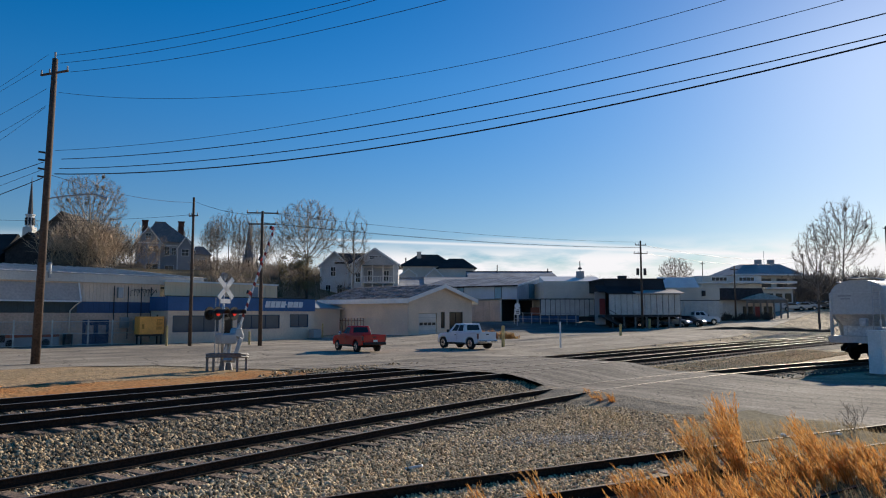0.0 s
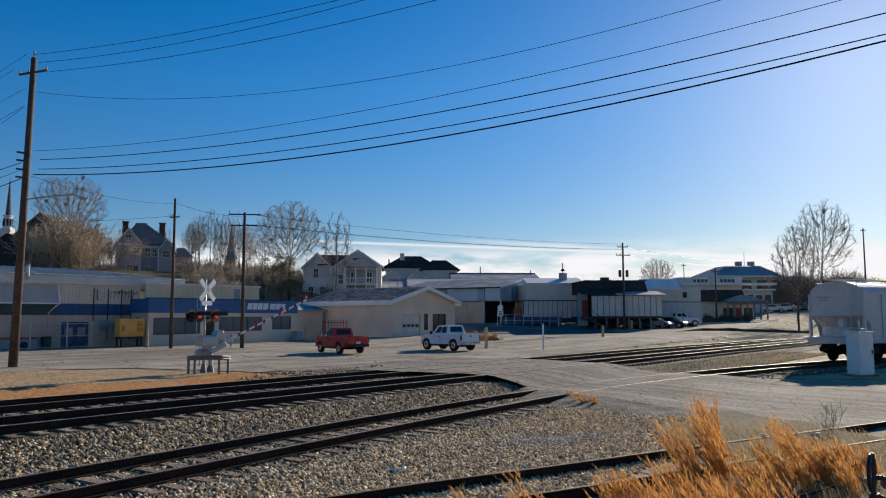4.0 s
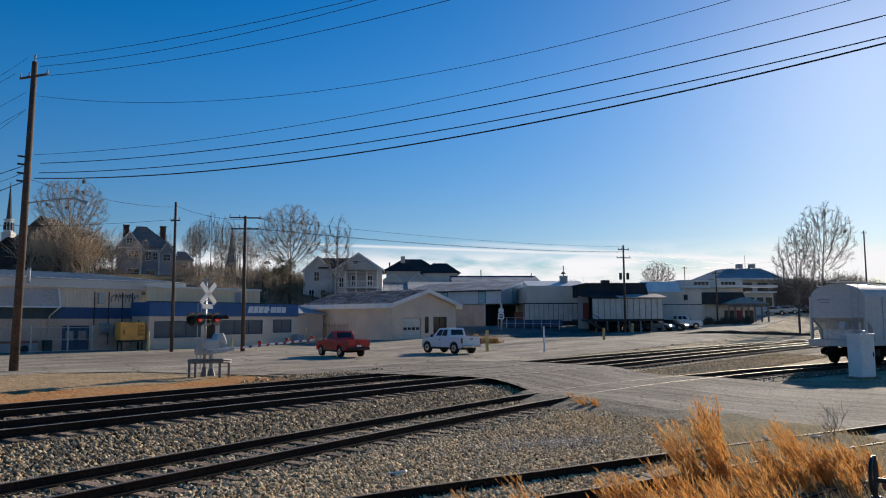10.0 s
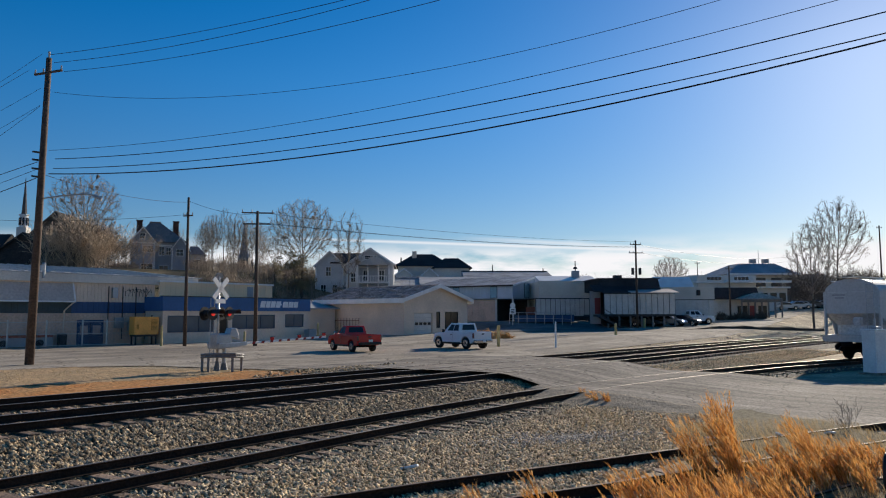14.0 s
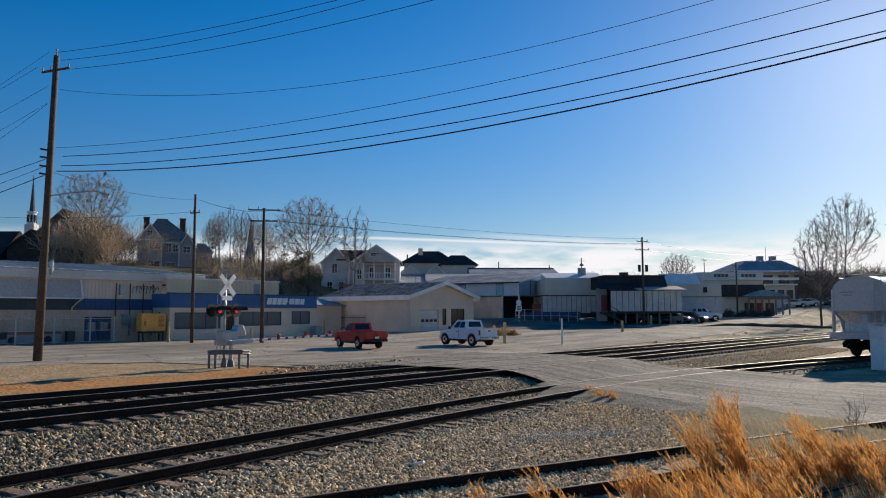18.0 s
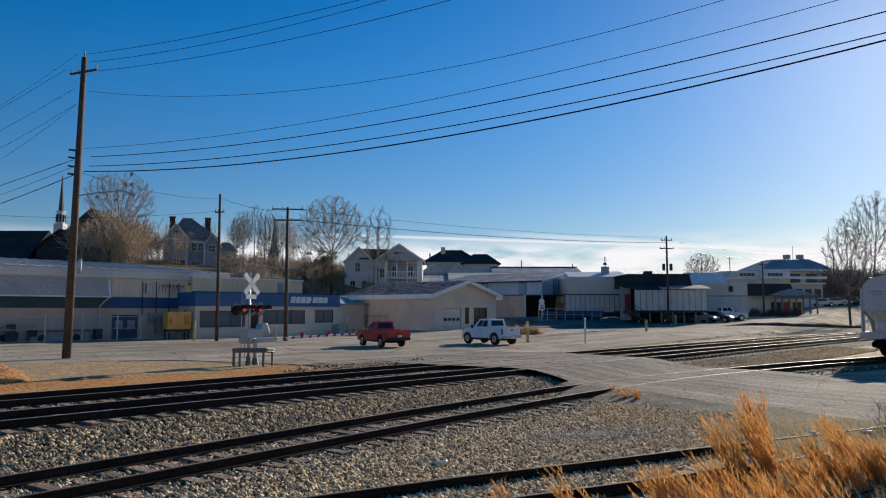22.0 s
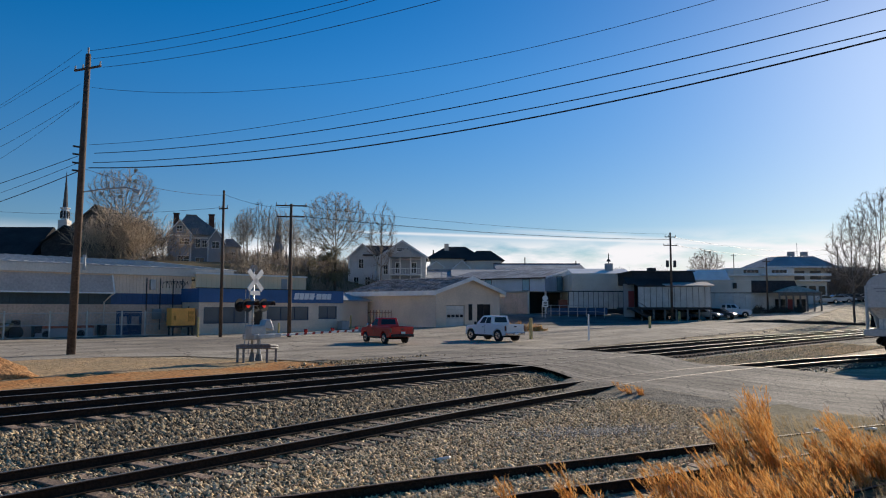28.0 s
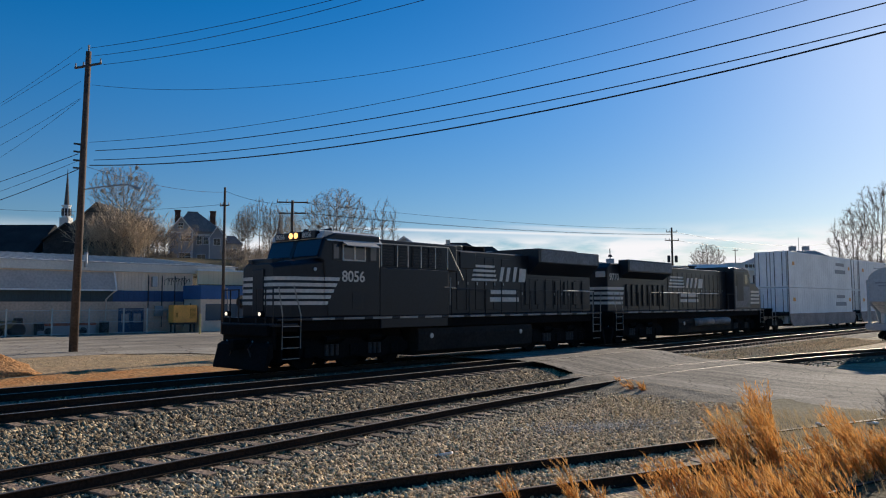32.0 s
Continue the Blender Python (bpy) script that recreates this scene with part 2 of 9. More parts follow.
M = dict(
    # bed tones darkened to stand in for shade in the gaps between loose stones
    ballast=gravel("grey crushed stone", [(0.022, 0.018, 0.013), (0.10, 0.08, 0.056), (0.19, 0.152, 0.105), (0.05, 0.04, 0.028)], 0.06),
    shoulder=gravel("dusty shoulder gravel", [(0.12, 0.09, 0.06), (0.30, 0.24, 0.165), (0.40, 0.325, 0.23), (0.21, 0.168, 0.115)], 0.045, 0.5, (0.23, 0.18, 0.11)),
    tan_gravel=gravel("tan pea gravel", [(0.14, 0.10, 0.056), (0.48, 0.365, 0.215), (0.70, 0.54, 0.335), (0.28, 0.21, 0.125)], 0.05, 0.9, (0.27, 0.205, 0.125)),
    asphalt=paved("worn pale asphalt", (0.32, 0.275, 0.22), (0.22, 0.19, 0.152), (5.0, 0.16), 1.6, 0.5),
    lot=paved("dusty concrete yard", (0.46, 0.39, 0.295), (0.29, 0.25, 0.20), (0.16, 0.9), 3.4, 0.35),
    clay=mat("orange clay", (0.50, 0.195, 0.055), 0.95, 0, 0.35, 1.2, 0.25, 7.0, 0.8, stain=(0.50, 0.285, 0.12), spec=0.1),
    dirt=mat("pale dusty dirt", (0.50, 0.33, 0.175), 0.95, 0, 0.35, 1.6, 0.25, 7.0, 0.7, stain=(0.36, 0.265, 0.15), spec=0.1),
    weathered=mat("weathered galvanised steel", (0.20, 0.195, 0.185), 0.6, 0.3, 0.3, 0.5, 0.15, 12.0, 0.2),
    earth=mat("dry winter turf", (0.20, 0.15, 0.08), 0.95, 0, 0.35, 4.0, 0.25, 8.0, 0.6, stain=(0.13, 0.11, 0.06), spec=0.1),
    rail=mat("rusty rail steel", (0.036, 0.024, 0.017), 0.9, 0.0, 0.3, 1.0, 0.2, 20.0, 0.3, spec=0.1),
    railhead=mat("polished rail head", (0.46, 0.41, 0.35), 0.58, 1.0, 0.1, 2.0, 0.05, 20.0, 0.05),
    tie=mat("weathered crosstie", (0.155, 0.10, 0.066), 0.9, 0, 0.35, 0.5, 0.25, 14.0, 0.7, stain=(0.30, 0.21, 0.145), piece=0.45),
    pole=mat("creosoted pole wood", (0.10, 0.065, 0.045), 0.85, 0, 0.35, 0.8, 0.25, 12.0, 0.5),
    wire=mat("black cable", (0.012, 0.012, 0.014), 0.6, 0.2),
    steel=mat("galvanised steel", (0.42, 0.43, 0.44), 0.45, 0.8, 0.15, 0.6, 0.08, 15.0, 0.1),
    dark_steel=mat("dark steel", (0.05, 0.05, 0.052), 0.6, 0.5, 0.3, 0.6, 0.15, 15.0, 0.2),
    white=mat("white paint", (0.82, 0.80, 0.76), 0.55, 0, 0.12, 1.2, 0.05, 12.0, 0.1),
    cream=mat("cream metal siding", (0.95, 0.69, 0.43), 0.6, 0, 0.12, 3.0, 0.05, 10.0, 0.1),
    tan_wall=mat("tan painted block", (0.72, 0.58, 0.445), 0.75, 0, 0.15, 3.0, 0.06, 9.0, 0.2),
    grey_wall=mat("grey painted metal", (0.36, 0.355, 0.35), 0.65, 0, 0.15, 3.0, 0.06, 9.0, 0.15),
    pale_wall=mat("pale cream metal", (0.68, 0.63, 0.55), 0.6, 0, 0.15, 3.0, 0.06, 9.0, 0.15),
    blue=mat("blue fascia paint", (0.036, 0.12, 0.285), 0.5, 0, 0.2, 2.0, 0.05, 9.0, 0.1),
    red=mat("red enamel", (0.62, 0.028, 0.022), 0.25, 0, 0.12, 1.0, 0.03, 9.0, 0.0, spec=0.6),
    truck_white=mat("white enamel", (0.78, 0.78, 0.77), 0.25, 0, 0.06, 1.0, 0.02, 9.0, 0.0, spec=0.6),
    tyre=mat("tyre rubber", (0.018, 0.018, 0.018), 0.85, 0, 0.3, 0.3, 0.15, 30.0, 0.2),
    chrome=mat("bright metal", (0.6, 0.6, 0.6), 0.2, 1.0, 0.1, 0.4, 0.03, 10.0, 0.0),
    black=mat("black plastic", (0.015, 0.015, 0.016), 0.5, 0, 0.2, 0.5, 0.08, 15.0, 0.1),
    glass=mat("dark glass", (0.015, 0.02, 0.025), 0.08, 0.0, 0.2, 2.0, 0.02, 5.0, 0.0, spec=0.35),
    # blue-grey base colour paints in the reflection of sky and ground
    office_glass=pane_mat("office glass tinted for its reflection", (0.085, 0.118, 0.142), 0.05),
    frame_blue=mat("dark blue window frame", (0.03, 0.06, 0.11), 0.5),
    blue_glass=pane_mat("tinted window glass", (0.02, 0.04, 0.065), 0.03),
    loco=mat("weathered black locomotive paint", (0.0055, 0.0085, 0.014), 0.37, 0, 0.35, 1.6, 0.12, 8.0, 0.03, stain=(0.009, 0.012, 0.018), spec=0.33),
    loco_frame=mat("grimy black underframe", (0.0075, 0.007, 0.007), 0.9, 0, 0.35, 0.8, 0.2, 10.0, 0.3, spec=0.12),
    stripe=mat("white stripe paint", (0.66, 0.61, 0.54), 0.5, 0, 0.15, 0.8, 0.06, 10.0, 0.0),
    hopper=mat("pale grey hopper paint", (0.56, 0.555, 0.54), 0.6, 0, 0.18, 1.8, 0.06, 8.0, 0.1, stain=(0.54, 0.51, 0.47)),
    container=mat("white container paint", (0.86, 0.86, 0.85), 0.45, 0, 0.12, 2.0, 0.04, 8.0, 0.05),
    well=mat("faded tan well car paint", (0.42, 0.325, 0.275), 0.75, 0, 0.3, 1.2, 0.15, 8.0, 0.2),
    shingle=mat("grey roof shingle", (0.40, 0.355, 0.33), 0.95, 0, 0.4, 0.7, 0.3, 6.0, 0.5, stain=(0.12, 0.105, 0.10), spec=0.05),
    metal_roof=mat("pale standing seam roof", (0.47, 0.46, 0.44), 0.8, 0.0, 0.2, 3.0, 0.08, 5.0, 0.1, spec=0.15),
    dark_roof=mat("dark roof felt", (0.052, 0.05, 0.05), 0.95, 0, 0.3, 3.0, 0.1, 6.0, 0.2, spec=0.06),
    bark=mat("grey bark", (0.17, 0.138, 0.112), 0.9, 0, 0.35, 1.0, 0.2, 8.0, 0.4),
    # darker copy of the bark: backlight and shade put into the colour
    shaded_bark=mat("grey bark darkened for backlight and shade", (0.10, 0.083, 0.07), 0.9, 0, 0.35, 1.0, 0.2, 8.0, 0.3),
    twig=mat("grey brown twigs", (0.30, 0.25, 0.20), 0.9, 0, 0.3, 2.0, 0.2, 5.0, 0.0),
    brush=mat("tan winter brush", (0.62, 0.48, 0.33), 0.95, 0, 0.35, 3.0, 0.2, 4.0, 0.0, stain=(0.40, 0.30, 0.20)),
    scrub=mat("grey-brown winter scrub", (0.40, 0.32, 0.245), 0.95, 0, 0.35, 3.0, 0.2, 4.0, 0.0, stain=(0.24, 0.195, 0.15)),
    straw=mat("golden broomsedge", (0.55, 0.27, 0.065), 0.8, 0, 0.3, 0.6, 0.2, 20.0, 0.0, stain=(0.62, 0.38, 0.14)),
    brick=mat("red brick", (0.24, 0.09, 0.06), 0.85, 0, 0.25, 1.0, 0.15, 9.0, 0.3),
    yellow=mat("yellow machine paint", (0.84, 0.40, 0.085), 0.5, 0, 0.15, 0.8, 0.08, 9.0, 0.1),
    dull_yellow=mat("grimy yellow grille", (0.42, 0.20, 0.035), 0.7, 0, 0.2, 0.5, 0.1, 9.0, 0.1),
    house_blue=mat("blue grey clapboard", (0.33, 0.345, 0.36), 0.7, 0, 0.15, 2.0, 0.06, 6.0, 0.2),
    dull_head=mat("dull worn rail head", (0.30, 0.25, 0.20), 0.55, 0.8, 0.3, 1.0, 0.1, 20.0, 0.1),
    # the bank's shaded near face is put into this dark soil colour
    soil=mat("soil darkened for the bank's shade", (0.075, 0.058, 0.042), 0.95, 0, 0.35, 1.0, 0.25, 7.0, 0.7, spec=0.1),
    rusty_head=mat("rusty rail head", (0.20, 0.14, 0.10), 0.7, 0.3, 0.3, 1.0, 0.15, 20.0, 0.2),
    taupe=mat("dirty taupe metal siding", (0.74, 0.51, 0.365), 0.7, 0, 0.2, 2.0, 0.1, 6.0, 0.15, stain=(0.52, 0.365, 0.265)),
    awning=mat("dull grey sheet awning", (0.50, 0.435, 0.385), 0.85, 0, 0.2, 3.0, 0.08, 6.0, 0.1, spec=0.1),
    fence_pipe=mat("pale painted pipe", (0.58, 0.54, 0.48), 0.6, 0, 0.2, 0.8, 0.08, 9.0, 0.1),
    red_lens=glow("red signal lens", (0.8, 0.03, 0.02), 0.4),
    headlight=glow("lit headlamp", (1.0, 0.48, 0.14), 2.2),
    ditch=glow("lit ditch lamp", (1.0, 0.85, 0.65), 1.0),
)


# ---- building blocks ----
def part(name, bm, material, parent=None, label="", smooth=False):
    me = bpy.data.meshes.new(name)
    bm.to_mesh(me)
    bm.free()
    me.materials.append(material)
    if smooth:
        me.shade_smooth()
    ob = new(name, me)
    ob.parent = parent
    if label:
        ob["label"] = label
    return ob


def thing(name, at, label, category, group="", kind=""):
    ob = new(name)
    ob.matrix_basis = at
    return tagged(ob, label, category, group, kind)


def box(bm, x0, y0, z0, x1, y1, z1):
    v = [bm.verts.new(p) for p in ((x0, y0, z0), (x1, y0, z0), (x1, y1, z0), (x0, y1, z0), (x0, y0, z1), (x1, y0, z1), (x1, y1, z1), (x0, y1, z1))]
    for f in ((0, 3, 2, 1), (4, 5, 6, 7), (0, 1, 5, 4), (1, 2, 6, 5), (2, 3, 7, 6), (3, 0, 4, 7)):
        bm.faces.new([v[i] for i in f])
    return bm


def bx(x0, y0, z0, x1, y1, z1, bevel=0.0, seg=2):
    bm = box(bmesh.new(), x0, y0, z0, x1, y1, z1)
    if bevel:
        bmesh.ops.bevel(bm, geom=bm.edges[:], offset=bevel, segments=seg, affect="EDGES", profile=0.5)
    return bm


def prism(bm, pts, axis, a, b):
    """A polygon of two-number points, drawn out along x, y or z from a to b. The points are the two other axes in order."""
    put = {"x": lambda p, t: (t, p[0], p[1]), "y": lambda p, t: (p[0], t, p[1]), "z": lambda p, t: (p[0], p[1], t)}[axis]
    lo, hi = [bm.verts.new(put(p, a)) for p in pts], [bm.verts.new(put(p, b)) for p in pts]
    bm.faces.new(lo)
    bm.faces.new(hi[::-1])
    for i in range(len(pts)):
        j = (i + 1) % len(pts)
        bm.faces.new((lo[i], hi[i], hi[j], lo[j]))
    return bm


def pr(pts, axis, a, b, bevel=0.0, seg=2):
    bm = prism(bmesh.new(), pts, axis, a, b)
    bmesh.ops.recalc_face_normals(bm, faces=bm.faces[:])
    if bevel:
        bmesh.ops.bevel(bm, geom=bm.edges[:], offset=bevel, segments=seg, affect="EDGES", profile=0.5)
    return bm


def rod(bm, p, q, r, r2=None, n=8, caps=True):
    p, q = Vector(p), Vector(q)
    d = (q - p).normalized()
    a = d.orthogonal().normalized()
    b = d.cross(a)
    r2 = r if r2 is None else r2
    rings = []
    for c, k in ((p, r), (q, r2)):
        rings.append([bm.verts.new(c + (a * math.cos(2 * math.pi * i / n) + b * math.sin(2 * math.pi * i / n)) * k) for i in range(n)])
    for i in range(n):
        j = (i + 1) % n
        bm.faces.new((rings[0][i], rings[0][j], rings[1][j], rings[1][i]))
    if caps:
        bm.faces.new(rings[0][::-1])
        bm.faces.new(rings[1])
    return bm


def rd(p, q, r, r2=None, n=10):
    return rod(bmesh.new(), p, q, r, r2, n)


def tube(points, r, n=6):
    """A bent pipe through points."""
    bm = bmesh.new()
    pts = [Vector(p) for p in points]
    rings = []
    for i, p in enumerate(pts):
        d = (pts[min(i + 1, len(pts) - 1)] - pts[max(i - 1, 0)]).normalized()
        a = d.cross(Vector((0, 0, 1)))
        a = (a if a.length > 1e-3 else d.cross(Vector((0, 1, 0)))).normalized()
        b = d.cross(a)
        rings.append([bm.verts.new(p + (a * math.cos(2 * math.pi * k / n) + b * math.sin(2 * math.pi * k / n)) * r) for k in range(n)])
    for s, t in zip(rings, rings[1:]):
        for k in range(n):
            bm.faces.new((s[k], s[(k + 1) % n], t[(k + 1) % n], t[k]))
    bm.faces.new(rings[0][::-1])
    bm.faces.new(rings[-1])
    return bm


def raw(name, verts, faces, material, parent=None):
    me = bpy.data.meshes.new(name)
    me.from_pydata(verts, [], faces)
    me.materials.append(material)
    ob = new(name, me)
    ob.parent = parent
    return ob

# ---- the lie of the land ----
def step(a, b, x):
    t = np.clip((np.asarray(x, float) - a) / (b - a), 0, 1)
    return t * t * (3 - 2 * t)


def bend(x):
    """How far the running lines swing aside in the gentle curve past the crossing."""
    u = np.clip(np.asarray(x, float) - 40.0, 0, 70.0)
    return -0.0007 * u * u - 0.098 * np.maximum(np.asarray(x, float) - 110.0, 0)


def ground(x, y):
    """Height of the bare ground."""
    x, y = np.asarray(x, float), np.asarray(y, float)
    z = np.interp(y - bend(x), [-40, 3, 9, 10.2, 14.0, 15.0, 15.6, 15.9, 18.6, 18.9, 19.3, 19.6, 22.25, 22.6, 24.0, 27, 30], [-0.64, -0.635, -0.63, -0.56, -0.53, -0.40, -0.27, -0.235, -0.235, -0.28, -0.28, -0.235, -0.235, -0.29, -0.42, -0.30, -0.25])
    by_road = step(17.5, 21.0, x) * (1 - step(35, 38, x)) * step(22.25, 22.7, y) * (1 - step(27, 30, y))
    z = z + by_road * np.maximum(0, roadz(y) - 0.04 - z)
    rise = np.interp(x, [45, 60, 100, 125, 150, 260], [0, 0.25, 0.95, 2.0, 3.4, 6.5])
    z = z + rise * step(25, 33, y)
    right, away = x * 0.669 - y * 0.743, x * 0.743 + y * 0.669
    z = z + 0.75 * step(88, 102, away) * step(5, 8, right) * (1 - step(24, 28, right)) * step(45, 50, y)   # drive up to the loading bays
    z = z - 0.075 * step(33.6, 36, x) * step(14.6, 15.4, y - bend(x)) * (1 - step(22.0, 22.6, y - bend(x)))   # hollowed bed past the crossing
    hill = 9.5 * step(70, 112, y) * (1 - step(125, 160, x))
    z = z + hill
    r = np.hypot(x, y)
    return np.maximum(z, np.where(r < 9.5, 0.5 - 1.16 * step(1.5, 9.3, r), -9))


def roadz(y):
    return np.interp(y, [-60, 4, 8, 11, 13.8, 15.8, 22.8, 26, 30], [-0.60, -0.59, -0.52, -0.318, -0.318, -0.022, -0.022, -0.20, -0.235])


def sheet(name, xs, ys, height, material, label, category="", kind="structure", keep=None):
    X, Y = np.meshgrid(xs, ys)
    Z = height(X, Y)
    nx = len(xs)
    faces = [(j * nx + i, j * nx + i + 1, (j + 1) * nx + i + 1, (j + 1) * nx + i) for j in range(len(ys) - 1) for i in range(nx - 1)]
    ob = raw(name, np.stack([X, Y, Z], -1).reshape(-1, 3).tolist(), faces, material)
    ob.data.shade_smooth()
    return tagged(ob, label, category or name, "", kind)


def strip(name, left, right, m, height, material, label, rag=0.0, seed=3, kind="structure", category=""):
    """A draped surface between two edges of equally many points; its rim is ragged by rag metres."""
    rnd = random.Random(seed)
    verts, faces, n = [], [], len(left)
    for i in range(n):
        (ax, ay), (bx_, by) = left[i], right[i]
        for j in range(m + 1):
            t = j / m
            x, y = ax + (bx_ - ax) * t, ay + (by - ay) * t
            if rag and j in (0, m):
                x, y = x + rnd.uniform(-rag, rag), y + rnd.uniform(-rag, rag)
            verts.append((x, y, float(height(x, y))))
    for i in range(n - 1):
        for j in range(m):
            a = i * (m + 1) + j
            faces.append((a, a + 1, a + m + 2, a + m + 1))
    ob = raw(name, verts, faces, material)
    bm = bmesh.new()
    bm.from_mesh(ob.data)
    bmesh.ops.recalc_face_normals(bm, faces=bm.faces[:])
    if sum(f.normal.z for f in bm.faces) < 0:
        bmesh.ops.reverse_faces(bm, faces=bm.faces[:])
    bm.to_mesh(ob.data)
    bm.free()
    return tagged(ob, label, category or name, "", kind)


def along(points, spacing):
    """Points at even steps on a bent line."""
    pts = [Vector((*p, 0)) for p in points]
    out = []
    for a, b in zip(pts, pts[1:]):
        k = max(1, round((b - a).length / spacing))
        out += [tuple((a + (b - a) * i / k)[:2]) for i in range(k)]
    return out + [points[-1]]


axis_x = np.concatenate([[-1500, -700, -300, -120, -60, -30], np.arange(-18, 60, 0.75), np.arange(60, 150, 2.5), [155, 170, 200, 260, 400, 800, 2200]])
axis_y = np.concatenate([[-1500, -700, -300, -120, -60, -30], np.arange(-14, 30, 0.25), np.arange(30, 116, 2.0), [120, 140, 180, 260, 400, 800, 2200]])
sheet("ground", axis_x, axis_y, ground, M["tan_gravel"], "tan gravel and dry winter ground reaching the horizon", "ground")
hill_x, hill_y = np.arange(-60, 175, 4.0), np.concatenate([np.arange(72, 120, 3.0), np.arange(120, 330, 15.0)])
sheet("hillside", hill_x, hill_y, lambda x, y: ground(x, y) + 0.12, M["earth"], "brown winter grass on the rising hillside", "ground")


def lift(h):
    return lambda x, y: float(ground(x, y)) + h


# stone bed of the two running lines, clay verge, yard paving, crossing road
run = [(x, 0) for x in np.concatenate([np.arange(-40, 60, 1.0), np.arange(60, 300, 6.0)])]
strip("ballast_bed", [(x, 14.5 + float(bend(x))) for x, _ in run], [(x, 23.9 + float(bend(x))) for x, _ in run], 47, lift(0.015), M["ballast"], "grey crushed stone ballast bed under the running lines", 0.15, 1)
sid_line = [(-14, 10.6), (-6, 11.05), (4, 11.75), (9, 12.15), (14, 12.55), (20, 12.85), (25, 12.75), (29, 12.4), (33, 11.8), (38, 10.95), (42, 9.95), (48, 8.25), (56, 5.7), (66, 2.2), (80, -3.2)]
sid_pts = np.array(along(sid_line, 0.5))


def siding_top(x, y):
    d = float(np.min(np.hypot(sid_pts[:, 0] - x, sid_pts[:, 1] - y)))
    return max(float(ground(x, y)) + 0.02, -0.55 + 0.03 * float(step(1.3, 1.6, d)) - max(0.0, d - 1.5) * 0.22)


strip("siding_bed", [(x - 0.2, y - 1.9) for x, y in along(sid_line, 1.0)], [(x + 0.2, y + 2.3) for x, y in along(sid_line, 1.0)], 8, siding_top, M["ballast"], "thin grey stone bed under the siding", 0.2, 2)
verge_x = np.arange(-30, 20.5, 0.7)
strip("clay_verge", [(x, 23.7) for x in verge_x], [(x, 27.6 + 0.5 * math.sin(x * 0.7)) for x in verge_x], 8, lift(0.025), M["clay"], "bare orange clay beside the tracks", 0.25, 4)
strip("dirt_verge", [(x, 27.4 + 0.5 * math.sin(x * 0.7)) for x in verge_x], [(x, 36.4 if x < 16 else 36.4 - (x - 16) * 2.2) for x in verge_x], 12, lift(0.03), M["dirt"], "pale dirt verge with thin dry grass", 0.3, 4)
yard_near = [(-60, 38), (-20, 37.5), (10, 36.5), (16, 36.2), (19, 34), (20.5, 29), (21, 25.5), (23.5, 23.0), (33.5, 22.9), (36, 24.8), (44, 25.5), (60, 26.5), (80, 27.5), (110, 31), (160, 36), (260, 44)]
yard_far = [(-60, 64), (-20, 64), (10, 63.5), (16, 63), (19, 62.5), (22, 62.5), (25, 62.3), (31, 62.2), (36, 60), (44, 60), (56, 60.5), (66, 62), (80, 66), (110, 60), (160, 52), (260, 56)]
ya, yb = along(yard_near, 1e9), along(yard_far, 1e9)
fine_a, fine_b = [], []
for (a, b), (c, d) in zip(zip(ya, ya[1:]), zip(yb, yb[1:])):
    k = max(1, int(abs(b[0] - a[0]) / 1.5))
    for i in range(k):
        fine_a.append((a[0] + (b[0] - a[0]) * i / k, a[1] + (b[1] - a[1]) * i / k))
        fine_b.append((c[0] + (d[0] - c[0]) * i / k, c[1] + (d[1] - c[1]) * i / k))
strip("yard_paving", fine_a, fine_b, 30, lift(0.036), M["lot"], "pale dusty concrete and asphalt yard behind the tracks", 0.12, 5)
cross_l = [(21.3, -20), (21.3, 2), (21.4, 4.3), (21.5, 6.5), (21.6, 9.5), (21.8, 12), (22.6, 14.6), (23.5, 17.3), (23.0, 20.5), (22.2, 23.5), (21.0, 27.5)]
cross_r = [(33.2, -20), (33.1, 2), (33.0, 4.3), (32.9, 6.7), (32.8, 9.3), (32.5, 12.6), (32.4, 14.6), (33.1, 18.1), (33.6, 20.5), (34.0, 23.5), (35.0, 27.5)]
fl, fr = [], []
for (a, b), (c, d) in zip(zip(cross_l, cross_l[1:]), zip(cross_r, cross_r[1:])):
    k = max(1, int(abs(b[1] - a[1]) / 0.4))
    for i in range(k):
        fl.append((a[0] + (b[0] - a[0]) * i / k, a[1] + (b[1] - a[1]) * i / k))
        fr.append((c[0] + (d[0] - c[0]) * i / k, c[1] + (d[1] - c[1]) * i / k))
strip("road", fl, fr, 24, lambda x, y: float(roadz(y)) + 0.06 * float(step(24, 27, y)), M["asphalt"], "worn grey asphalt road over the level crossing", 0.06, 6)

def spill(x, y, off):
    """Gravel washed a little over the road's rim, falling away outside it."""
    rough = 0.014 * math.sin(x * 7.1 + 3 * math.sin(y * 1.3)) * math.sin(y * 4.7 + 1.0)
    over = float(roadz(y)) + 0.016 + rough
    return over + 0.10 * min(0.0, off + 0.05) if off < 0 else max(float(ground(x, y)) + 0.025, over - 0.13 * off)


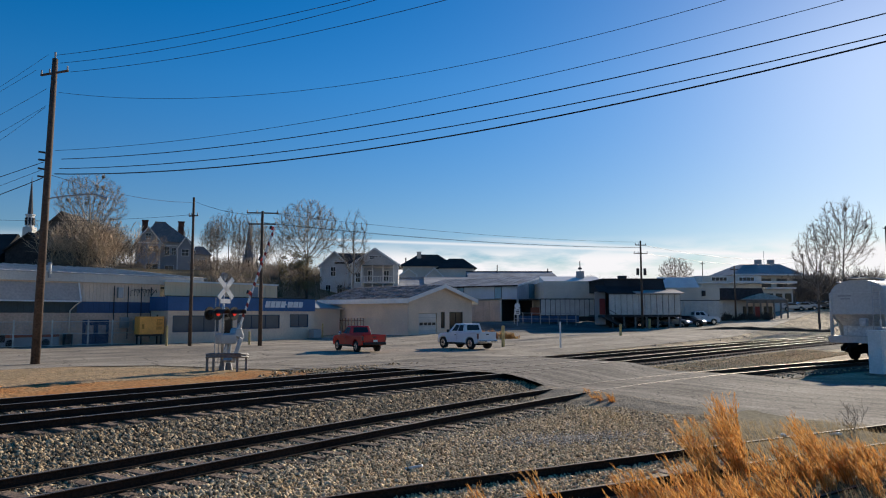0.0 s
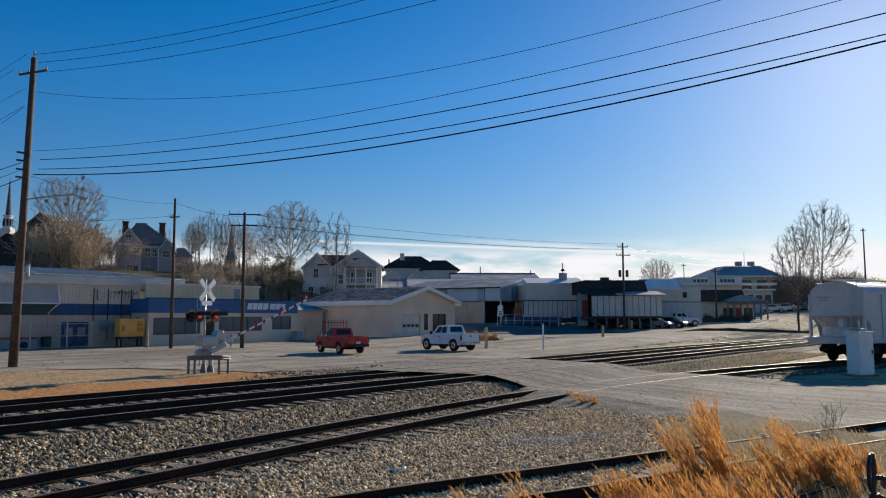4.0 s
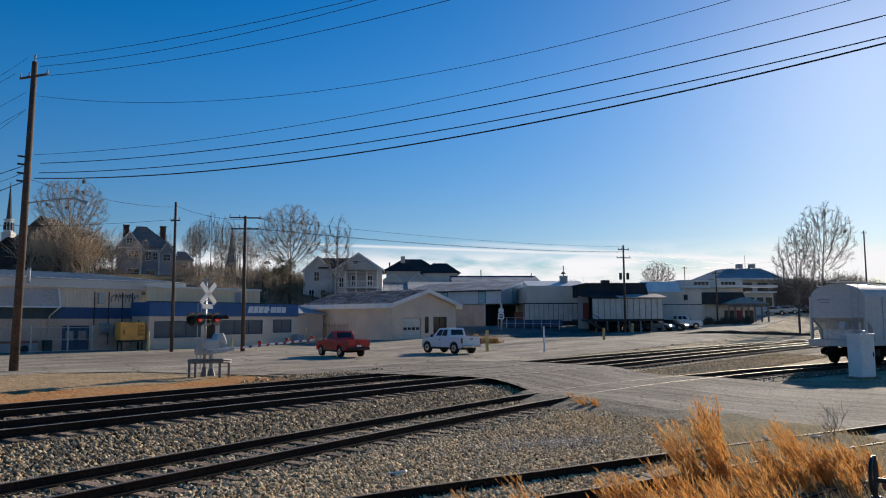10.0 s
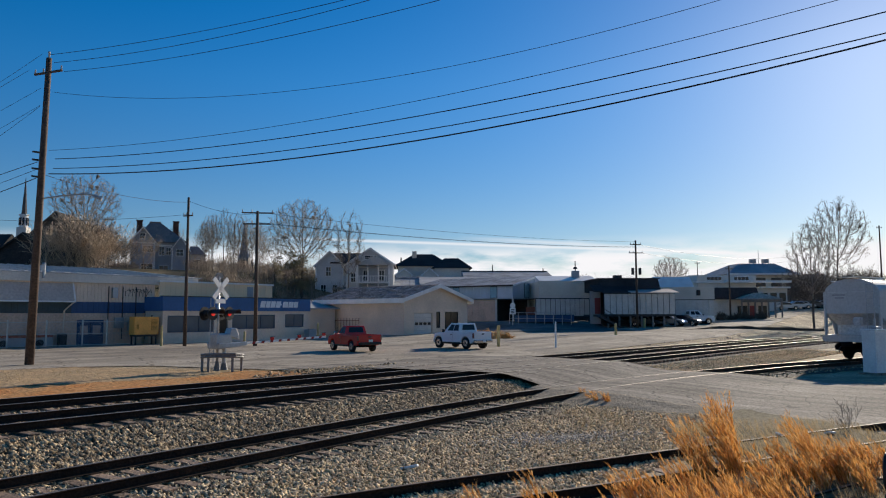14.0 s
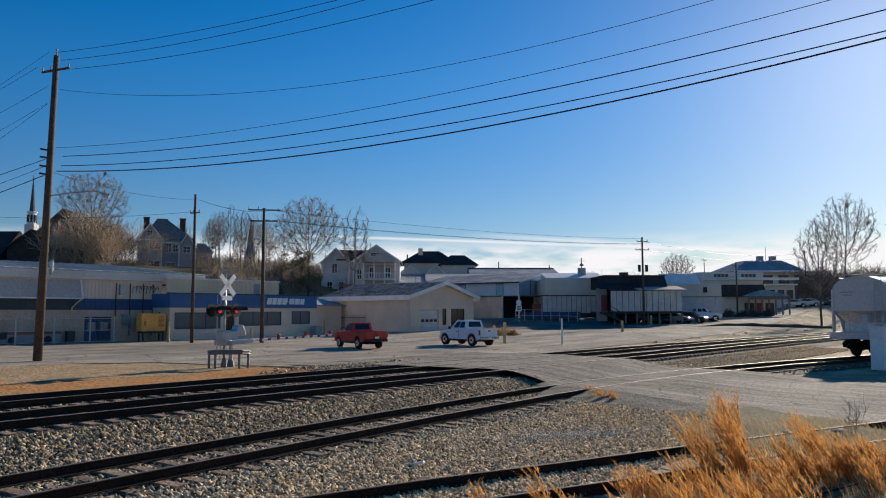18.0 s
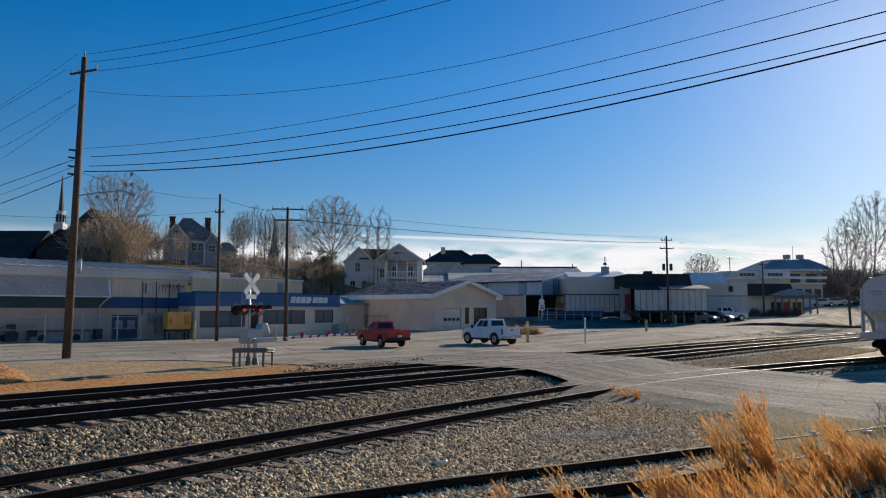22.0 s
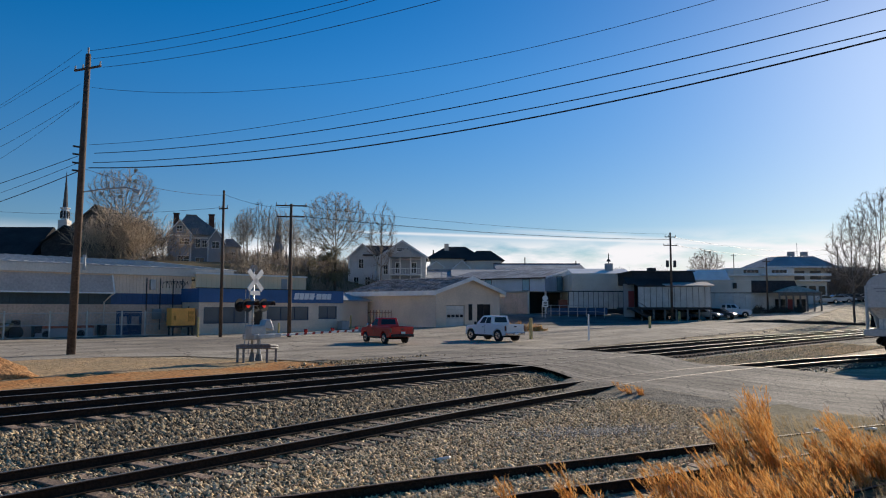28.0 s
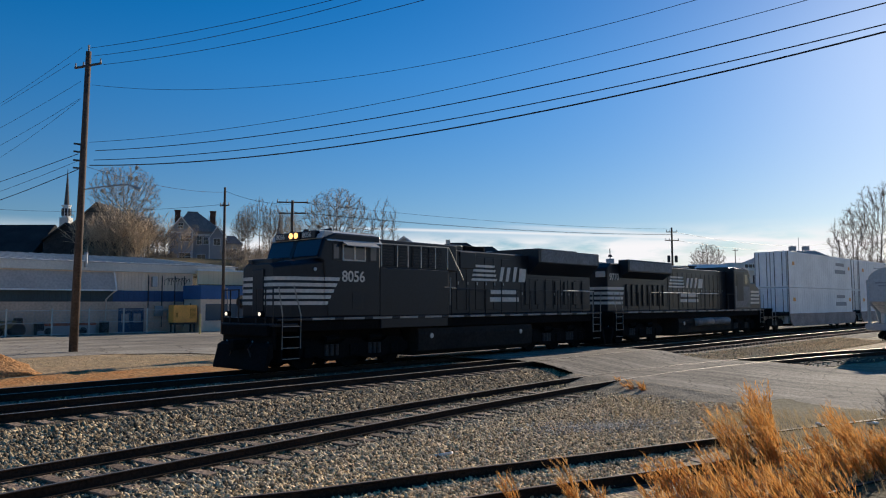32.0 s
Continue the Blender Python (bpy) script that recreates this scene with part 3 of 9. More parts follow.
# gravel shoulders that ramp from the road's edge down to the ground
for name_, edge, out, tag in (("road_shoulder", fl, -1.0, "gravel shoulder sloping off the crossing road"), ("road_shoulder", fr, 1.0, "gravel shoulder on the far edge of the road")):
    keep_ = [p for p in edge if p[1] < 14.3]
    strip(name_, [(x - out * 0.5, y) for x, y in keep_], [(x + out * 2.1, y) for x, y in keep_], 13,
          lambda x, y, e=keep_, o=out: spill(x, y, (x - np.interp(y, [q[1] for q in e], [q[0] for q in e])) * o), M["shoulder"], tag, 0.05, 9)


EDGE = [(84, 33.1), (86.1, 32.6), (90.6, 31.6), (96.9, 29.8), (104.7, 28.1), (116, 25.8)]


def ledge(x, y):
    off = y - float(np.interp(x, [p[0] for p in EDGE], [p[1] for p in EDGE]))
    up = (0.30 + 0.08 * math.sin(x * 0.9) * math.sin(x * 0.31)) * float(step(84, 91, x))
    return float(ground(x, y)) + 0.02 + up * float(step(-0.02, 0.16, off)) * (1 - float(step(0.5, 1.4, off)))


berm = along(EDGE, 0.7)
# steep near face, with its shade deepened by the dark colour
strip("bank", [(x, y - 0.2) for x, y in berm], [(x, y + 1.5) for x, y in berm], 20, ledge, M["soil"], "low earth bank between the street and the tracks, coloured dark for shade", 0.0, 12)


# ---- tracks ----
RAIL = [(-0.07, 0), (0.07, 0), (0.07, 0.012), (0.012, 0.035), (0.010, 0.13), (0.036, 0.145), (0.036, 0.156), (0.029, 0.166), (0.017, 0.1705), (-0.017, 0.1705), (-0.029, 0.166), (-0.036, 0.156), (-0.036, 0.145), (-0.010, 0.13), (-0.012, 0.035), (-0.07, 0.012)]


def sweep_rail(name, line, off, z, parent, shiny):
    """One rail beside a centre line; off: to the left of its run. The head is a face strip of its own metal."""
    pts = [Vector((*p, 0)) for p in line]
    verts, faces = [], []
    n = len(RAIL)
    for i, p in enumerate(pts):
        d = (pts[min(i + 1, len(pts) - 1)] - pts[max(i - 1, 0)]).normalized()
        s = Vector((-d.y, d.x, 0))
        for a, h in RAIL:
            q = p + s * (off + a)
            verts.append((q.x, q.y, z - 0.172 + h))
    for i in range(len(pts) - 1):
        for k in range(n):
            k2 = (k + 1) % n
            faces.append((i * n + k, i * n + k2, (i + 1) * n + k2, (i + 1) * n + k))
    faces += [tuple(range(n)), tuple(range((len(pts) - 1) * n, len(pts) * n))]
    ob = raw(name, verts, faces, M["rail"], parent)
    ob.data.materials.append(shiny)
    for f in ob.data.polygons:
        if len(f.vertices) == 4 and f.index % n in (7, 8, 9):
            f.material_index = 1
    bm = bmesh.new()
    bm.from_mesh(ob.data)
    bmesh.ops.recalc_face_normals(bm, faces=bm.faces[:])
    bm.to_mesh(ob.data)
    bm.free()
    return ob


TIE = bpy.data.meshes.new("tie")
tb = bx(-0.115, -1.3, -0.17, 0.115, 1.3, 0.0, 0.012, 1)
tb.to_mesh(TIE)
tb.free()
TIE.materials.append(M["tie"])
PLATE = bpy.data.meshes.new("tie_plate")
tb = bx(-0.09, -0.18, 0.0, 0.09, 0.18, 0.016)
tb.to_mesh(PLATE)
tb.free()
PLATE.materials.append(M["rail"])


def railway(label, line, z, t0, t1, shiny, seed, skip=None, sunk=0.004):
    """A track whose rail tops lie at z; crossties between the stations t0 and t1 of its line."""
    rnd = random.Random(seed)
    tr = thing("railway_track", pose(0, 0, 0), label, "track", "railway tracks", "structure")
    fine = along(line, 1.0)
    for off in (0.7535, -0.7535):
        sweep_rail("rail", fine, off, z, tr, shiny)
    pts = [Vector((*p, 0)) for p in fine]
    dist, s = 0.0, t0
    lens = [0.0]
    for a, b in zip(pts, pts[1:]):
        lens.append(lens[-1] + (b - a).length)
    while s < min(t1, lens[-1]):
        i = max(k for k in range(len(lens) - 1) if lens[k] <= s)
        d = (pts[i + 1] - pts[i]).normalized()
        p = pts[i] + d * (s - lens[i])
        s += 0.53 + rnd.uniform(-0.03, 0.03)
        if skip and skip(p.x):
            continue
        ob = new("tie", TIE)
        ob.parent = tr
        ob.matrix_basis = pose(p.x, p.y, z - 0.172 + rnd.uniform(-0.012 - sunk * 2, 0.004 - sunk * 0.5), 0, rnd.uniform(-1, 1), math.degrees(math.atan2(d.y, d.x)) + rnd.uniform(-2.5, 2.5))
    return tr


A_Y, B_Y = 20.9, 17.25


def running(y):
    return [(-40, y), (40, y)] + [(x, y + float(bend(x))) for x in range(45, 111, 5)] + [(700, y + float(bend(700)))]


under_road = lambda x: 21.8 < x < 33.0
railway("far running line of worn bright rails on crossties", running(A_Y), 0.0, 40, 150, M["railhead"], 1, under_road)
railway("near running line of bright rails on crossties in grey ballast", running(B_Y), 0.0, 40, 140, M["railhead"], 2, under_road)
railway("rusty siding curving away over the crossing", sid_line, -0.30, 8, 78, M["dull_head"], 3, lambda x: 18.5 < x < 33.5, 0.014)
spur = [(-4, 12.3), (2, 10.0), (6.2, 8.0), (8.9, 7.15), (11.0, 6.35), (13.7, 5.4), (16.4, 4.4), (19.0, 3.4), (24, 1.5), (40, -4.6)]
railway("overgrown rusty spur track in gravel and weeds", [(p[0] + 0.1, p[1] - 0.05) for p in spur], -0.45, 6, 30, M["rusty_head"], 4, lambda x: x > 20)
spur2 = [(4, 4.3), (8, 3.1), (11.5, 2.3), (12.8, 1.95), (17, 0.6), (24, -1.8), (40, -8)]
railway("half-buried second spur rail in dry grass", spur2, -0.45, 4, 20, M["rusty_head"], 5, lambda x: x > 20)

# ---- buildings ----
def ribbed(x0, x1, z0, z1, y, pitch=0.3, proud=0.03):
    """A sheet-metal wall face towards -y with upright ribs, 0.2 m thick."""
    bm = box(bmesh.new(), x0, y, z0, x1, y + 0.2, z1)
    k = int((x1 - x0) / pitch)
    for i in range(1, k):
        x = x0 + (x1 - x0) * i / k
        box(bm, x - 0.025, y - proud, z0 + 0.01, x + 0.025, y + 0.001, z1 - 0.01)
    return bm


def wall_with_holes(x0, x1, z0, z1, y, holes, thick=0.22):
    """A wall in the xz plane at y (outer face) with rectangular openings (x0, z0, x1, z1)."""
    xs = sorted({x0, x1, *[h[0] for h in holes], *[h[2] for h in holes]})
    zs = sorted({z0, z1, *[h[1] for h in holes], *[h[3] for h in holes]})
    bm = bmesh.new()
    for a, b in zip(xs, xs[1:]):
        for c, d in zip(zs, zs[1:]):
            mx, mz = (a + b) / 2, (c + d) / 2
            if not any(h[0] < mx < h[2] and h[1] < mz < h[3] for h in holes):
                box(bm, a, y, c, b, y + thick, d)
    bmesh.ops.remove_doubles(bm, verts=bm.verts[:], dist=0.001)
    seen = {}
    for f in bm.faces:
        seen.setdefault(tuple(sorted(v.index for v in f.verts)), []).append(f)
    bm.verts.index_update()
    seen = {}
    for f in bm.faces:
        seen.setdefault(tuple(sorted(v.index for v in f.verts)), []).append(f)
    dead = [f for fs in seen.values() if len(fs) > 1 for f in fs]
    bmesh.ops.delete(bm, geom=dead, context="FACES_ONLY")
    return bm


def window_at(house, x0, z0, x1, z1, y, frame_mat, glass_mat, bars=1, across=0, deep=0.1, name="window"):
    """A framed window facing -y: frame under the house, panes under the frame."""
    w = 0.07
    bm = bmesh.new()
    box(bm, x0 - 0.02, y - 0.04, z0 - 0.02, x0 + w, y + deep, z1 + 0.02)
    box(bm, x1 - w, y - 0.04, z0 - 0.02, x1 + 0.02, y + deep, z1 + 0.02)
    box(bm, x0 + w, y - 0.04, z1 - w, x1 - w, y + deep, z1 + 0.02)
    box(bm, x0 + w, y - 0.05, z0 - 0.02, x1 - w, y + deep, z0 + w)
    for i in range(1, bars + 1):
        x = x0 + (x1 - x0) * i / (bars + 1)
        box(bm, x - 0.025, y - 0.02, z0 + w, x + 0.025, y + deep, z1 - w)
    for i in range(1, across + 1):
        z = z0 + (z1 - z0) * i / (across + 1)
        box(bm, x0 + w, y - 0.015, z - 0.025, x1 - w, y + deep - 0.01, z + 0.025)
    fr = part(name, bm, frame_mat, house)
    for i in range(bars + 1):
        a, b = x0 + (x1 - x0) * i / (bars + 1), x0 + (x1 - x0) * (i + 1) / (bars + 1)
        part("pane", bx(a + 0.03, y + 0.02, z0 + 0.04, b - 0.03, y + 0.035, z1 - 0.04), glass_mat, fr)
    return fr


G = -0.25


M["band_blue"] = mat("navy band paint", (0.03, 0.085, 0.19), 0.55, 0, 0.2, 2.0, 0.06, 9.0, 0.1)
# blue band's stretch under the awning: the awning's shade is put into this colour
M["shade_band"] = mat("band paint darkened for awning shade", (0.05, 0.075, 0.082), 0.6, 0, 0.25, 2.0, 0.08, 9.0, 0.1)
M["rib_wall"] = mat("pinkish tan ribbed siding", (0.80, 0.63, 0.48), 0.65, 0, 0.15, 2.0, 0.06, 8.0, 0.1)


def hip_roof(parent, x0, x1, y0, y1, ez, rx0, rx1, ry, pk, material, name="roof"):
    bm = bmesh.new()
    lo = [bm.verts.new(v) for v in ((x0, y0, ez), (x1, y0, ez), (x1, y1, ez), (x0, y1, ez))]
    a, b = bm.verts.new((rx0, ry, pk)), bm.verts.new((rx1, ry, pk))
    bm.faces.new(lo[::-1])
    bm.faces.new((lo[0], lo[1], b, a))
    bm.faces.new((lo[1], lo[2], b))
    bm.faces.new((lo[2], lo[3], a, b))
    bm.faces.new((lo[3], lo[0], a))
    return part(name, bm, material, parent)


M["door_blue"] = mat("dull navy door paint", (0.03, 0.06, 0.125), 0.6, 0, 0.25, 1.0, 0.08, 9.0, 0.1)
M["sign_white"] = mat("faded white sign paint", (0.80, 0.80, 0.79), 0.6, 0, 0.12, 0.5, 0.05, 9.0, 0.0)


def blue_depot():
    """The long metal works with a blue band, awning and a projecting office front."""
    b = thing("warehouse", pose(0, 0, 0), "long tan metal warehouse with blue band and pale low roof", "building")
    Y = 62.5
    part("wall", ribbed(-30, 35.2, G, 2.42, Y, 0.6, 0.02), M["taupe"], b, "tan lower wall")
    part("band", ribbed(27.9, 35.2, 2.42, 3.36, Y - 0.02, 0.45, 0.025), M["band_blue"], b, "dark blue band")
    # same band, with the awning's shade painted in
    part("awning_band", ribbed(-30, 27.9, 2.42, 3.36, Y - 0.02, 0.45, 0.025), M["shade_band"], b, "band under the awning, coloured dark for its shade")
    part("upper_wall", ribbed(-30, 35.2, 3.36, 4.95, Y, 0.3), M["rib_wall"], b, "ribbed tan upper wall")
    part("side_wall", bx(35.0, Y + 0.2, G, 35.2, 96, 4.95), M["tan_wall"], b)
    part("awning", pr([(Y - 0.45, 3.36), (Y - 0.45, 3.5), (Y - 0.03, 4.86), (Y - 0.03, 4.72)], "x", -30, 27.9), M["awning"], b, "sloping dull grey metal awning")
    for i in range(40):
        x = -30 + 57.8 * (i + 0.5) / 40
        part("seam", pr([(Y - 0.49, 3.4), (Y - 0.46, 3.54), (Y - 0.04, 4.9), (Y - 0.07, 4.8)], "x", x - 0.02, x + 0.02), M["awning"], b)
    part("awning_end", pr([(Y - 0.5, 3.30), (Y - 0.55, 3.55), (Y - 0.03, 4.93), (Y - 0.03, 4.75)], "x", 27.9, 28.02), M["white"], b, "white end trim")
    part("gutter", bx(-30, Y - 0.56, 3.30, 28.0, Y - 0.46, 3.42), M["white"], b, "pale gutter edge")
    part("downpipe", tube([(27.95, Y - 0.5, 3.35), (27.6, Y - 0.3, 3.0), (27.3, Y - 0.1, 2.6), (27.3, Y - 0.1, G)], 0.06), M["tan_wall"], b)
    part("fascia", bx(-30, Y - 0.25, 4.95, 39.4, Y + 0.1, 5.62, 0.02), M["pale_wall"], b, "pale deep roof fascia")
    part("roof", pr([(Y - 0.3, 5.62), (Y - 0.3, 5.70), (Y + 17, 7.3), (Y + 34, 5.70), (Y + 34, 5.62)], "x", -30.3, 39.7), M["metal_roof"], b, "pale standing seam metal roof")
    for i in range(68):
        x = -30 + i * 1.02
        part("roof_seam", pr([(Y - 0.3, 5.70), (Y - 0.3, 5.76), (Y + 17, 7.36), (Y + 17, 7.30)], "x", x - 0.02, x + 0.02), M["metal_roof"], b)
    part("vent_pipe", rd((25.5, Y - 0.3, 5.2), (25.5, Y - 0.3, 6.3), 0.12), M["steel"], b)
    part("vent_cap", rd((25.5, Y - 0.3, 6.3), (25.5, Y - 0.3, 6.45), 0.2, 0.06), M["steel"], b)
    door = part("door", bx(28.4, Y - 0.06, G, 30.6, Y + 0.02, 1.85), M["door_blue"], b, "blue double door with posters")
    for x in (28.65, 29.7):
        part("door_panel", bx(x, Y - 0.075, 0.65, x + 0.65, Y - 0.055, 1.4), M["well"], door)
    part("door_gap", bx(29.47, Y - 0.07, G, 29.53, Y - 0.05, 1.85), M["black"], door)
    for x in (30.95, 32.2, 33.4, 34.3):
        part("conduit", rd((x, Y - 0.08, 0.2), (x, Y - 0.08, 4.7), 0.04, n=6), M["dark_steel"], b)
    for x, z, w in ((31.5, 1.15, 0.75), (32.7, 0.9, 0.5), (31.2, 3.7, 0.45)):
        part("meter_box", bx(x, Y - 0.3, z, x + w, Y - 0.03, z + 0.9, 0.02), M["steel"], b, "grey electric meter box")
    rnd = random.Random(5)
    for i in range(7):
        x = 32.4 + i * 0.32
        part("service_wire", tube([(x, Y - 0.1, 3.9), (x - 0.1, Y - 0.35, 4.2 + rnd.uniform(-0.2, 0.3)), (x + 0.3, Y - 0.3, 4.5), (x + 0.5, Y - 0.1, 4.2)], 0.025, 4), M["wire"], b)

    o = thing("office_front", pose(0, 0, 0), "tan office front with a blue sign fascia and wide windows", "building")
    Y = 59.5
    holes = [(34.75, 0.75, 39.4, 2.2), (41.3, 0.95, 46.2, 2.27), (47.45, 1.03, 49.8, 2.32), (39.75, G, 40.85, 2.05)]
    part("wall", wall_with_holes(34.3, 50.5, G, 2.62, Y, holes), M["tan_wall"], o)
    part("side_wall", bx(34.3, Y + 0.22, G, 34.5, 62.45, 2.62), M["tan_wall"], o)
    part("side_fascia", bx(34.2, Y + 0.31, 2.62, 34.5, 62.45, 3.84), M["blue"], o, "blue fascia on the side")
    part("end_wall", bx(50.3, Y + 0.22, G, 50.5, 72, 3.2), M["tan_wall"], o)
    part("fascia", bx(34.2, Y - 0.12, 2.62, 50.6, Y + 0.3, 3.85, 0.02), M["blue"], o, "bright blue sign fascia")
    part("coping", bx(34.15, Y - 0.16, 3.85, 50.65, Y + 0.35, 3.92), M["dark_steel"], o)
    part("flat_roof", bx(34.3, Y + 0.3, 3.1, 50.5, 72, 3.2), M["dark_roof"], o)
    for x0, z0, x1, z1 in holes[:3]:
        window_at(o, x0, z0, x1, z1, Y + 0.05, M["frame_blue"], M["office_glass"], 2 if x1 - x0 > 4 else 1)
    x0, z0, x1, z1 = holes[3]
    d = part("door", bx(x0 + 0.04, Y + 0.06, z0, x1 - 0.04, Y + 0.12, z1 - 0.04), M["dark_steel"], o)
    part("pane", bx(x0 + 0.18, Y + 0.045, 0.3, x1 - 0.18, Y + 0.058, z1 - 0.2), M["glass"], d)
    # the name on the fascia, as plain slanted white bars of its size
    x = 44.3
    for k, w in enumerate((0.55, 0.5, 0.55, 0.55, 0.0, 0.62, 0.6, 0.5)):
        if not w:
            part("sign_dot", pr([(x, 3.2), (x + 0.12, 3.2), (x + 0.15, 3.33), (x + 0.03, 3.33)], "y", Y - 0.15, Y - 0.12), M["sign_white"], o, "small white dot")
            x += 0.24
            continue
        z0, z1, sl = (2.96, 3.58, 0.15) if k < 4 else (2.98, 3.55, 0.08)
        part("sign_bar", pr([(x, z0), (x + w, z0), (x + w + sl, z1), (x + sl, z1)], "y", Y - 0.15, Y - 0.12), M["sign_white"], o, "plain white slanted bar")
        x += w + 0.08
    u = thing("upper_block", pose(0, 0, 0), "cream metal upper wall behind the office", "building")
    part("wall", bx(35.34, 61.9, 3.25, 47.66, 62.1, 5.21), M["cream"], u)
    for i in range(1, 23):
        part("wall_rib", bx(35.34 + i * 0.52 - 0.02, 61.88, 3.26, 35.34 + i * 0.52 + 0.02, 61.9, 5.20), M["cream"], u)
    part("coping", bx(35.26, 61.8, 5.21, 47.76, 62.2, 5.36), M["white"], u, "white coping")
    part("end_wall", bx(47.46, 62.1, 3.25, 47.66, 72, 5.21), M["cream"], u)
    part("roof", bx(40.0, 62.2, 4.96, 47.46, 72, 5.06), M["dark_roof"], u)
    part("door", bx(44.6, 61.85, 3.25, 45.3, 61.88, 5.01), M["grey_wall"], u)


def garage():
    """The small block garage with a shingled gable roof."""
    g = thing("garage_building", pose(0, 0, 0), "cream block garage with grey shingled gable roof", "building")
    x0, x1, y0, y1, ez, pk = 60.5, 71.9, 55.5, 69.5, 4.0, 5.55
    base = 0.0
    holes = [(62.2, base, 65.35, 2.46), (66.05, 0.72, 66.75, 2.6), (67.6, base + 0.2, 70.1, 2.6)]
    part("front_wall", wall_with_holes(x0, x1, base, ez, y0, holes), M["tan_wall"], g)
    xm = (x0 + x1) / 2
    part("gable", pr([(x0, ez), (x1, ez), (xm, pk)], "y", y0, y0 + 0.2), M["tan_wall"], g)
    part("rear_gable", pr([(x0, ez), (x1, ez), (xm, pk)], "y", y1 - 0.2, y1), M["tan_wall"], g)
    part("side_wall", bx(x0, y0 + 0.22, base - 0.3, x0 + 0.2, y1, ez), M["tan_wall"], g)
    part("side_wall", bx(x1 - 0.2, y0 + 0.22, base - 0.1, x1, y1, ez), M["tan_wall"], g)
    part("rear_wall", bx(x0, y1, base - 0.1, x1, y1 + 0.2, ez), M["tan_wall"], g)
    sl = (pk - ez) / (xm - x0)
    for s in (-1, 1):
        e = xm + s * (xm - x0 + 0.5)
        ze = ez - 0.5 * sl
        part("roof", pr([(e, ze + 0.05), (xm, pk + 0.05), (xm, pk + 0.2), (e, ze + 0.2)], "y", y0 - 0.5, y1 + 0.5), M["shingle"], g)
        part("rake_board", pr([(e, ze - 0.2), (xm, pk - 0.2), (xm, pk + 0.22), (e, ze + 0.22)], "y", y0 - 0.62, y0 - 0.5), M["white"], g, "white rake board")
        part("eave_board", bx(min(e, e + s * 0.1), y0 - 0.5, ze - 0.34, max(e, e + s * 0.1), y1 + 0.5, ze + 0.2), M["white"], g, "white eave board")
    # courses of shingles on the slope that shows
    rnd = random.Random(8)
    for i in range(14):
        t0, t1 = i / 14, (i + 1) / 14
        e = xm - (xm - x0 + 0.5)
        ze = ez - 0.5 * sl + 0.2
        bm = bmesh.new()
        y = y0 - 0.5
        while y < y1 + 0.5:
            w = rnd.uniform(0.7, 1.6)
            h = rnd.uniform(0.012, 0.085)
            xa, xb = e + (xm - e) * t0, e + (xm - e) * t1
            za, zb = ze + (xa - e) * sl, ze + (xb - e) * sl
            prism(bm, [(xa, za), (xb, zb), (xb, zb + 0.008), (xa, za + h)], "y", y, min(y + w - 0.02, y1 + 0.5))
            y += w
        bmesh.ops.recalc_face_normals(bm, faces=bm.faces[:])
        part("shingle_course", bm, M["shingle"], g)
    # quoins at the corner, garage door, windows
    for i in range(10):
        w = 0.45 if i % 2 else 0.3
        part("quoin", bx(x0 - 0.03, y0 - 0.03, base + 0.02 + i * 0.38, x0 + w, y0 + 0.02, base + 0.36 + i * 0.38, 0.01, 1), M["tan_wall"], g)
        part("quoin", bx(x0 - 0.03, y0 + 0.025, base + 0.02 + i * 0.38, x0 + 0.02, y0 + (0.75 - w), base + 0.36 + i * 0.38, 0.01, 1), M["tan_wall"], g)
    d = part("garage_door", bx(62.25, y0 + 0.1, base, 65.3, y0 + 0.16, 2.42), M["panel"], g, "white sectional garage door")
    for i in range(1, 5):
        part("door_joint", bx(62.25, y0 + 0.09, base + i * 0.49 - 0.012, 65.3, y0 + 0.101, base + i * 0.49 + 0.012), M["grey_wall"], d)
    for i in range(4):
        part("pane", bx(62.45 + i * 0.72, y0 + 0.085, base + 1.1, 63.0 + i * 0.72, y0 + 0.099, base + 1.4), M["glass"], d)
    window_at(g, *holes[1], y0 + 0.06, M["dark_steel"], M["glass"], 0)
    window_at(g, *holes[2], y0 + 0.06, M["dark_steel"], M["glass"], 1)
    part("foundation", bx(x0 - 0.1, y0 - 0.06, -0.7, x1 + 0.1, y0 + 0.4, base + 0.01), M["grey_wall"], g)
    # low lean-to and fence behind
    a = thing("lean_to", pose(0, 0, 0), "low brown shed with a blue grey roof", "shed")
    part("wall", bx(54.5, 66.0, G, 60.0, 70, 2.9), M["tan_wall"], a)
    part("roof", pr([(65.6, 2.9), (65.6, 3.05), (70.4, 4.0), (70.4, 3.85)], "x", 54.0, 60.4), M["hall_roof"], a)


def facing(X, d, z=0.0, turn=0.0):
    """A base for a building that stands X metres right and d metres ahead of the viewer, its front turned that way."""
    return pose(X * 0.669 + d * 0.743, -X * 0.743 + d * 0.669, z, 0, 0, -48 + turn)


